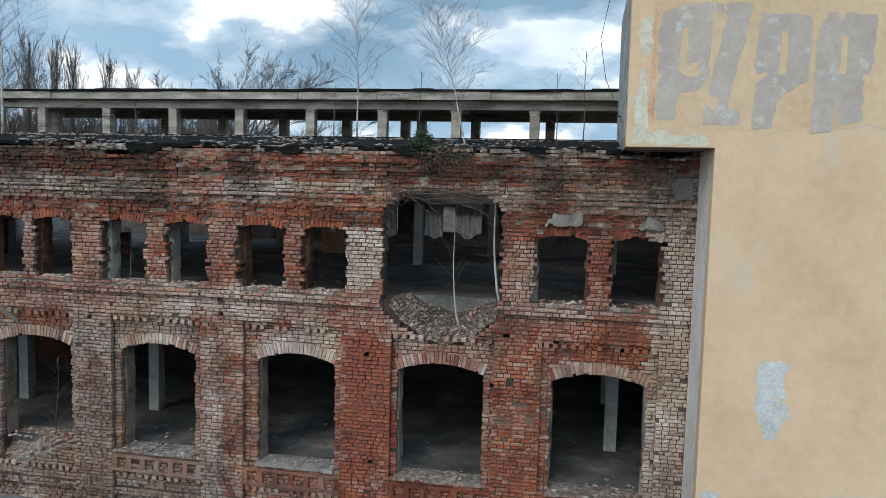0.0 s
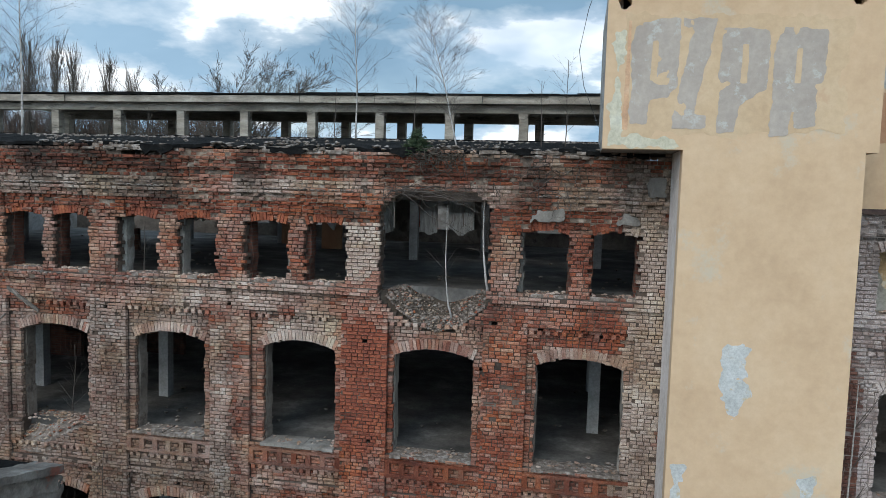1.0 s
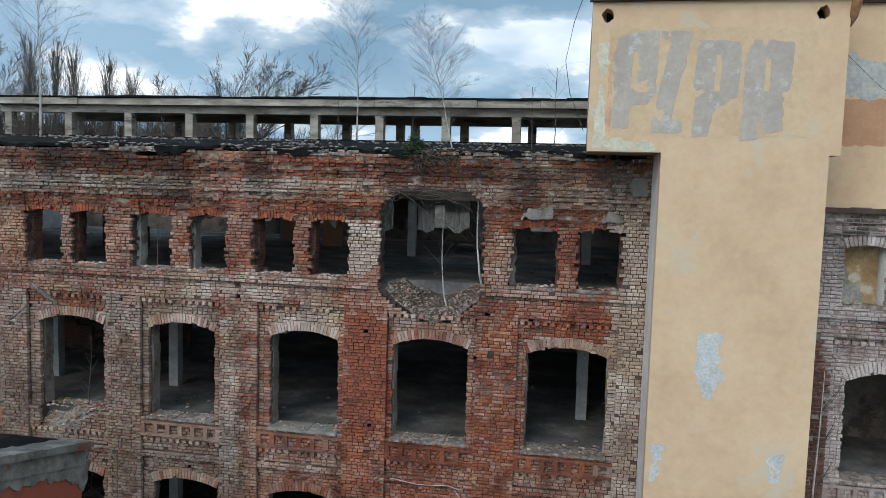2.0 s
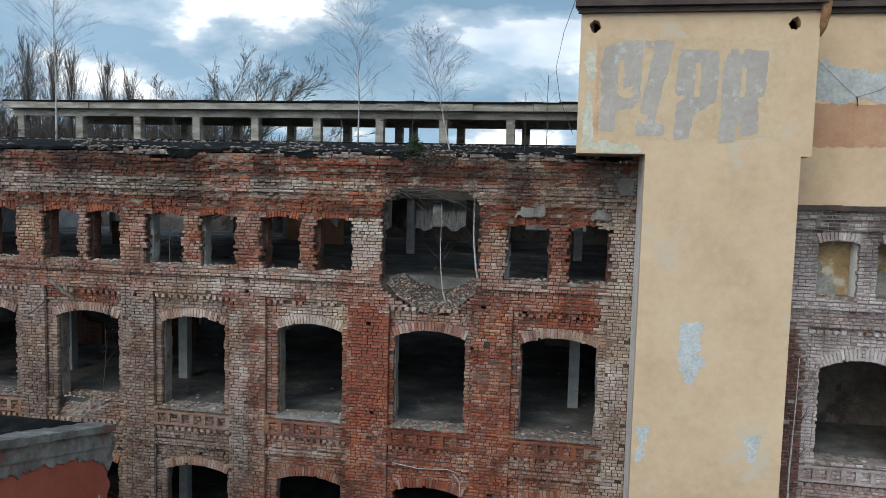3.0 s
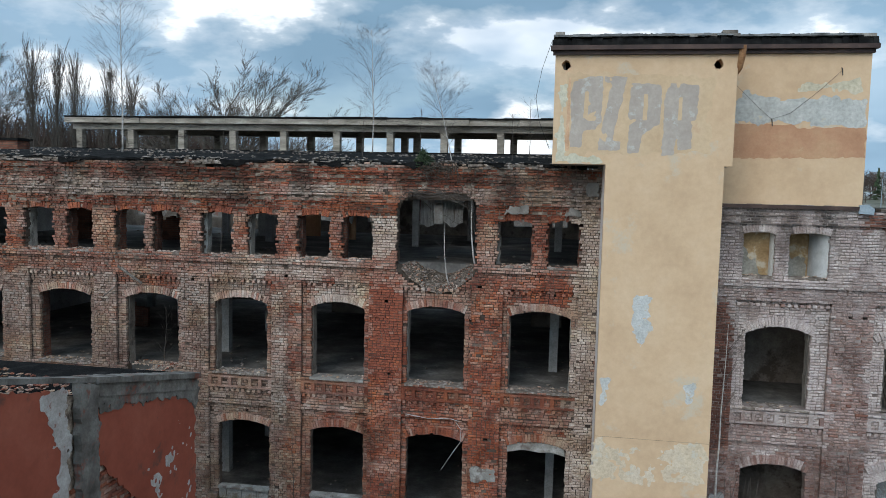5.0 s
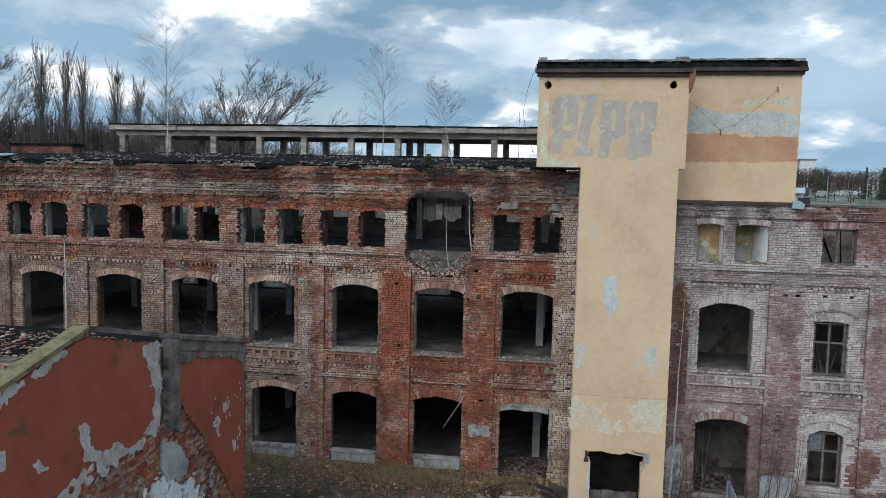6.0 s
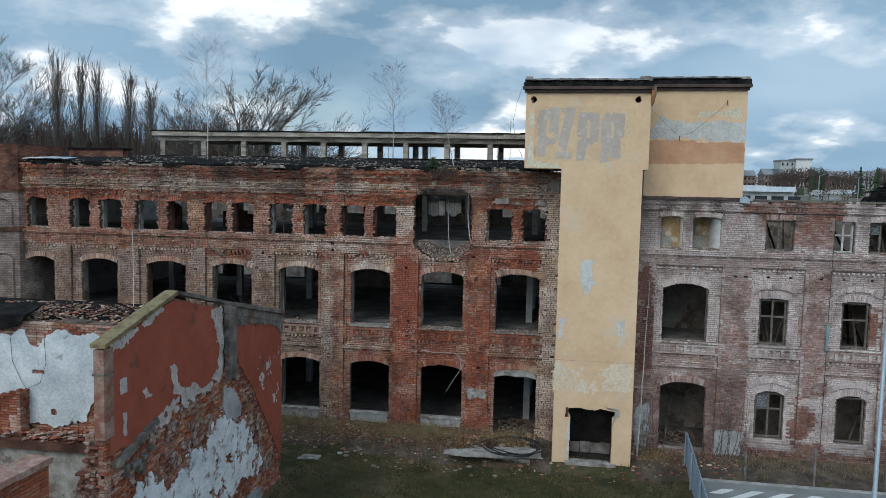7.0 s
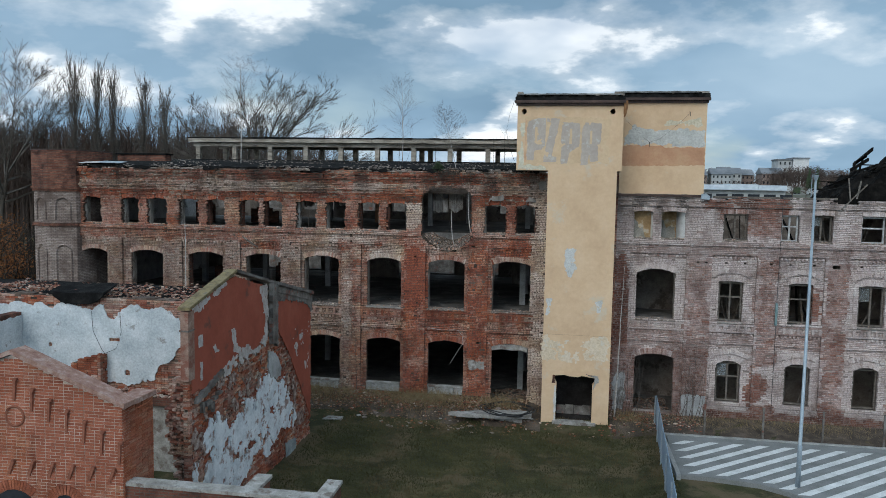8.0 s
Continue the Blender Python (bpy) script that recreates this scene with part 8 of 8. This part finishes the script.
for i in range(4200):
    x, y = g.uniform(-9.5, 9.3), -0.15 - abs(g.gauss(0, 1.0))
    if y < -3.2 or 2.3 < x < 5.4 and y > -1.75 or x > 2 and g.random() < 0.5:
        continue
    heap.lump((x, y, on_ground(x, y) + 0.01), g.uniform(0.015, 0.075) * (1.6 if g.random() < 0.06 else 1.0), i, 0.6, lime=g.choice((0.1, 0.3, 0.9, 0.6)), soot_shade=max(0, g.gauss(0.38, 0.22)))
tagged(part("rubble", heap, BRICK, tints=True), "scattered brick and mortar rubble along the wall", "rubble", kind="stuff")
leaves = Soup()
for i in range(7000):
    x, y = g.uniform(-9, 2.3), -0.3 - abs(g.gauss(0, 1.1))
    z, w, r = on_ground(x, y) + 0.03, g.uniform(0, 6.28), g.uniform(0.02, 0.05)
    n = len(leaves.v)
    leaves.v += [(x + math.cos(w) * r, y + math.sin(w) * r, z), (x - math.sin(w) * r * 0.7, y + math.cos(w) * r * 0.7, z + 0.02), (x - math.cos(w) * r, y - math.sin(w) * r, z + 0.01), (x + math.sin(w) * r * 0.7, y - math.cos(w) * r * 0.7, z + 0.015)]
    leaves.f.append((n, n + 1, n + 2, n + 3))
tagged(part("dead_leaves", leaves, surface("dead_leaf", (0.08, 0.042, 0.02), (0.15, 0.085, 0.04), (0.23, 0.145, 0.075), 4, 20)), "brown dead leaves along the wall", "leaves", kind="stuff")
coil = thing("hose_coil", "coil of black hose on a pale slab", "hose", (0.95, -1.55, 0.25))
for k in range(5):
    s, r = Soup(), 0.86 + 0.09 * k
    cx, cy = 0.95 + g.gauss(0, 0.05), -1.55 + g.gauss(0, 0.05)
    s.tube([(cx + r * math.cos(w), cy + r * 0.82 * math.sin(w), on_ground(cx, cy) + 0.12 + 0.035 * k + 0.04 * math.sin(3 * w + k)) for w in [2 * math.pi * i / 28 for i in range(29)]], 0.025, 6)
    part("hose_turn", s, HOSE, coil)
for nm, pts, z in (("concrete_slab", [(0.4, -1.5), (-0.6, -1.85), (-1.6, -2.25), (-0.7, -2.45), (0.4, -2.3), (2.0, -2.05), (2.0, -1.35)], 0.10), ("concrete_slab", [(-6.9, -3.55), (-6.1, -3.5), (-6.15, -3.1), (-6.8, -3.15)], 0.06), ("concrete_slab", [(0.3, -1.9), (1.6, -2.0), (1.7, -1.2), (0.4, -1.1)], 0.1)):
    s = Soup()
    zz = on_ground(pts[0][0], pts[0][1])
    s.prism(wobbly(pts, 3, 0.04, 0.2), "z", zz - 0.05, zz + z)
    tagged(part(nm, s, PALE), "broken pale concrete slab lying in the yard", "slab", "loose slabs")
for i in range(40):
    x, y = g.uniform(-6, 2.2), g.uniform(-3.2, -1.2)
    s = Soup()
    s.lump((x, y, on_ground(x, y) + 0.03), g.uniform(0.05, 0.13), i + 900, 0.5)
    tagged(part("loose_stone", s, g.choice((PALE, RUBBLE, RUBBLE, FARBRICK))), "loose broken stone in the yard", "stone", "loose stones")
for i in range(7):
    p = thing("fence_post", "thin grey concrete fence post by the parking area", "post", (9.2 + 2.3 * i, -2.3, 0), "posts by the parking area")
    part("post_body", boxed(9.2 + 2.3 * i - 0.035, 9.2 + 2.3 * i + 0.035, -2.33, -2.26, 0, 1.35), DULL, p)
dirt = Soup()
for i in range(32):
    for j in range(6):
        xa, xb, ya, yb = lerp(5.4, 21, i / 32), lerp(5.4, 21, (i + 1) / 32), lerp(-2.75, -0.15, j / 6), lerp(-2.75, -0.15, (j + 1) / 6)
        n = len(dirt.v)
        dirt.v += [(x, y, ground_height(x, y) + 0.015 + 0.03 * soft(x, y, 2, 6)) for x, y in ((xa, ya), (xb, ya), (xb, yb), (xa, yb))]
        dirt.f.append((n, n + 1, n + 2, n + 3))
tagged(part("dirt_strip", dirt, SOIL, smooth=True), "strip of bare dirt along the wall", "ground", kind="structure")
dirt = Soup()
for i in range(30):
    for j in range(6):
        xa, xb, ya, yb = lerp(-21, 2.42, i / 30), lerp(-21, 2.42, (i + 1) / 30), lerp(-2.3, -0.1, j / 6), lerp(-2.3, -0.1, (j + 1) / 6)
        n = len(dirt.v)
        dirt.v += [(x, y - (0.35 * soft(x, 0, 1.1, 3) if j == 0 and y < -2.2 else 0), ground_height(x, y) + 0.012 + 0.03 * soft(x, y, 2, 6)) for x, y in ((xa, ya), (xb, ya), (xb, yb), (xa, yb))]
        dirt.f.append((n, n + 1, n + 2, n + 3))
tagged(part("dirt_bank", dirt, SOIL, smooth=True), "bank of dirt and dead leaves along the wall", "ground", kind="structure")

# rubble in the breach
def breach_floor(x, y):
    return min(7.97, 7.14 + 0.8 * min(1.0, abs(x + 2.08) / 1.2) ** 1.5 + 0.50 * max(0.0, y) + 0.09 * soft(x, y, 3.0, 4.0))


slope, g = Soup(), random.Random(71)
for j in range(13):
    for i in range(25):
        x, y = lerp(-3.4, -0.95, i / 24), lerp(0.03, 1.2, j / 12)
        slope.v.append((x, y, breach_floor(x, y) - (0.35 if j == 0 else 0.0)))
for j in range(12):
    for i in range(24):
        slope.f.append((j * 25 + i, j * 25 + i + 1, (j + 1) * 25 + i + 1, (j + 1) * 25 + i))
tagged(part("breach_slope", slope, SOIL, smooth=True), "sloping mortar debris in the breach", "rubble", kind="structure")
breach, gravel = Soup(), Soup()
for i in range(2600):
    x, y = g.uniform(-3.2, -1.1), 0.95 * g.random() ** 1.5
    pick = breach if g.random() < 0.22 else gravel
    pick.lump((x, y, breach_floor(x, y) + 0.005), g.uniform(0.008, 0.028) * (2.4 if g.random() < 0.06 else 1), i, 0.8, lime=g.choice((0.2, 0.5, 0.9, 0.8)))
tagged(part("breach_rubble", breach, BRICK, tints=True), "broken brick bits in the breach", "rubble", kind="stuff")
tagged(part("breach_gravel", gravel, RUBBLE), "grey mortar crumbs in the breach", "rubble", kind="stuff")

# ---- distance: hall, town and trees on the rise ----
hall = thing("far_hall", "long low hall with a pale blue roof", "building", (44, 120, 0))
hall_wall = part("hall_wall", boxed(20, 46, 120, 135, 0, 10.6), FARWALL, hall)
for i in range(5):
    part("roof_panel", boxed(19.5 + 5.3 * i, 19.5 + 5.3 * i + 5.25, 119, 136, 10.6, 11.6 + 0.15 * (i % 2)), FARSHED, hall)
for k in range(9):
    part("hall_window", boxed(21 + 3 * k, 23.2 + 3 * k, 119.9, 120.0, 8.6, 9.8), VOID, hall_wall)


def far_house(x, y, w, h, base, wall, roof, flat, storeys, label):
    b = thing("far_house", label, "house", (x, y, base), "houses on the rise")
    front = part("wall", boxed(x, x + w, y, y + 10, base, base + h), wall, b)
    if flat:
        part("roof", boxed(x - 0.3, x + w + 0.3, y - 0.3, y + 10.3, base + h, base + h + 0.6), roof, b)
    else:
        s = Soup()
        s.prism([(y - 0.5, base + h), (y + 10.5, base + h), (y + 5, base + h + 2.6)], "x", x - 0.4, x + w + 0.4)
        part("roof", s, roof, b)
    n = max(2, int(w / 1.5))
    for j in range(storeys):
        for i in range(n):
            xx, zz = x + (i + 0.5) * w / n, base + (j + 0.35) * h / storeys
            part("window", boxed(xx - 0.32, xx + 0.32, y - 0.06, y, zz, zz + 0.42 * h / storeys), VOID, front)
    return b


# one block: shaded front and lit end are told apart by wall colour
far_house(92.6, 300, 5.6, 14.0, 10.0, FARWALL, FARROOF, True, 5, "apartment block with rows of windows, its shaded front painted grey")
far_house(98.4, 299, 6.2, 14.6, 10.0, surface("lit_end_wall", (0.46, 0.46, 0.45), (0.52, 0.52, 0.51), (0.57, 0.57, 0.56), 0.05, 1, bump=0.03), FARROOF, True, 0, "white end wall of an apartment block, painted brighter as lit")
for i, (x, w, h, wall) in enumerate(((64, 8, 4.5, FARWALL), (73, 4, 5, FARWALL), (78, 5, 4.5, FARBRICK), (84, 6, 5, FARBRICK), (110, 8, 4.5, FARBRICK), (124, 7, 5, FARWALL), (56, 6, 4, FARBRICK), (140, 9, 5, FARBRICK), (69, 5, 5.5, FARWALL), (88, 4, 5, FARWALL), (132, 6, 6, FARWALL), (152, 8, 5, FARWALL), (168, 10, 6, FARBRICK))):
    far_house(x, 290 + 5 * (i % 3), w, h, 13.0, wall, FARROOF, False, 2, "far house with a dark pitched roof")
rise = Soup()
for i in range(30):
    for j in range(4):
        q = []
        for a, b in ((i, j), (i + 1, j), (i + 1, j + 1), (i, j + 1)):
            x, y = lerp(-20, 330, a / 30), (130, 200, 280, 420)[min(b, 3)] if b < 4 else 900
            q.append((x, y, (0.05, 6.0, 12.5, 15.0)[min(b, 3)] if b < 4 else 17.0))
        n = len(rise.v)
        rise.v += q
        rise.f.append((n, n + 1, n + 2, n + 3))
tagged(part("far_rise", rise, surface("far_field", (0.06, 0.062, 0.04), (0.11, 0.108, 0.08), (0.22, 0.21, 0.19), 0.05, 0.4, bump=0.1, stain=(0.24, 0.235, 0.225), stain_scale=0.03, stain_at=0.56)), "rising ground with fields and roads in the distance", "ground", kind="structure")
town, g = Soup(), random.Random(808)
for i in range(2100):
    x, y = g.uniform(45, 210), g.choice((g.uniform(225, 262), g.uniform(312, 380), g.uniform(312, 380), g.uniform(312, 380)))
    if y < 280 and x < 150 and g.random() < 0.75 or y > 280 and g.random() < 0.45:
        continue
    if i % 5 == 0:
        x, y = g.choice((g.uniform(86, 106), g.uniform(108, 135))), g.uniform(280, 288)
    z = lerp(6.0, 12.5, (y - 200) / 80) if y < 280 else 12.8
    h = g.uniform(2.0, 5.5) if y < 280 else g.uniform(2, 5) + 5 * max(0.0, 0.3 + soft(x, 0, 0.11, 6.0))
    b, t = Vector((x, y, z)), Vector((x + g.gauss(0, 0.4), y, z + h))
    town.tube([b, t], [0.16, 0.05], 3, cap=False)
    for k in range(14):
        q = b.lerp(t, g.uniform(0.25, 1))
        town.tube([q, q + Vector((g.gauss(0, 1.6), 0, g.uniform(0.3, 1.8)))], [0.09, 0.03], 3, cap=False)
tagged(part("far_trees", town, FARWOOD), "leafless trees between the far houses", "woods", kind="stuff")
for i in range(9):
    x, y = (107, 110, 139, 148, 103, 156, 118, 95, 99)[i], (240, 246, 262, 265, 243, 262, 250, 266, 270)[i]
    f = thing("far_conifer", "dark conifer among the far houses", "tree", (x, y, 8), "far conifers")
    s, g2 = Soup(), random.Random(i)
    for k in range(140):
        q = g2.random()
        w, r = g2.uniform(0, 6.28), 2.4 * (1 - q) + 0.2
        s.tube([(x, y, 9 + 11 * q), (x + math.cos(w) * r, y + math.sin(w) * r, 8.6 + 11 * q)], [0.3, 0.08], 3)
    part("crown", s, NEEDLE, f)
for x, y, w, h, m in ((88.5, 246, 3.6, 2.2, FARWALL), (95.5, 252, 4.5, 1.9, FARWALL), (80, 250, 5, 2.6, FARWALL), (84.5, 248, 2.2, 2.4, NEEDLE), (102, 256, 4.4, 1.6, FARSHED), (73, 244, 4.4, 1.7, FARROOF), (112, 250, 4.4, 1.6, FARWALL)):
    z = lerp(6.0, 12.5, (y - 200) / 80) - 0.05
    v = thing("far_van", "pale parked van on the far rise", "van", (x, y, z), "far parked vans")
    s = Soup()
    s.prism([(x, z + 0.3), (x + w, z + 0.3), (x + w, z + h), (x + 0.3 * w, z + h), (x + 0.12 * w, z + 0.6 * h), (x, z + 0.5 * h)], "y", y, y + 1.9)
    part("body", s, m, v)
    for wx in (0.2, 0.8):
        s = Soup()
        s.tube([(x + wx * w, y - 0.02, z + 0.33), (x + wx * w, y + 0.25, z + 0.33)], 0.34, 10)
        part("wheel", s, HOSE, v)
for x, y in ((60, 150), (72, 160), (84, 165), (95, 170)):
    l = thing("far_lamp", "far street lamp mast", "street lamp", (x, y, 2), "far lamps")
    s = Soup()
    s.tube([(x, y, 1), (x, y, 14.5), (x + 1.4, y, 15)], [0.12, 0.08, 0.06], 5)
    part("mast", s, METAL, l)
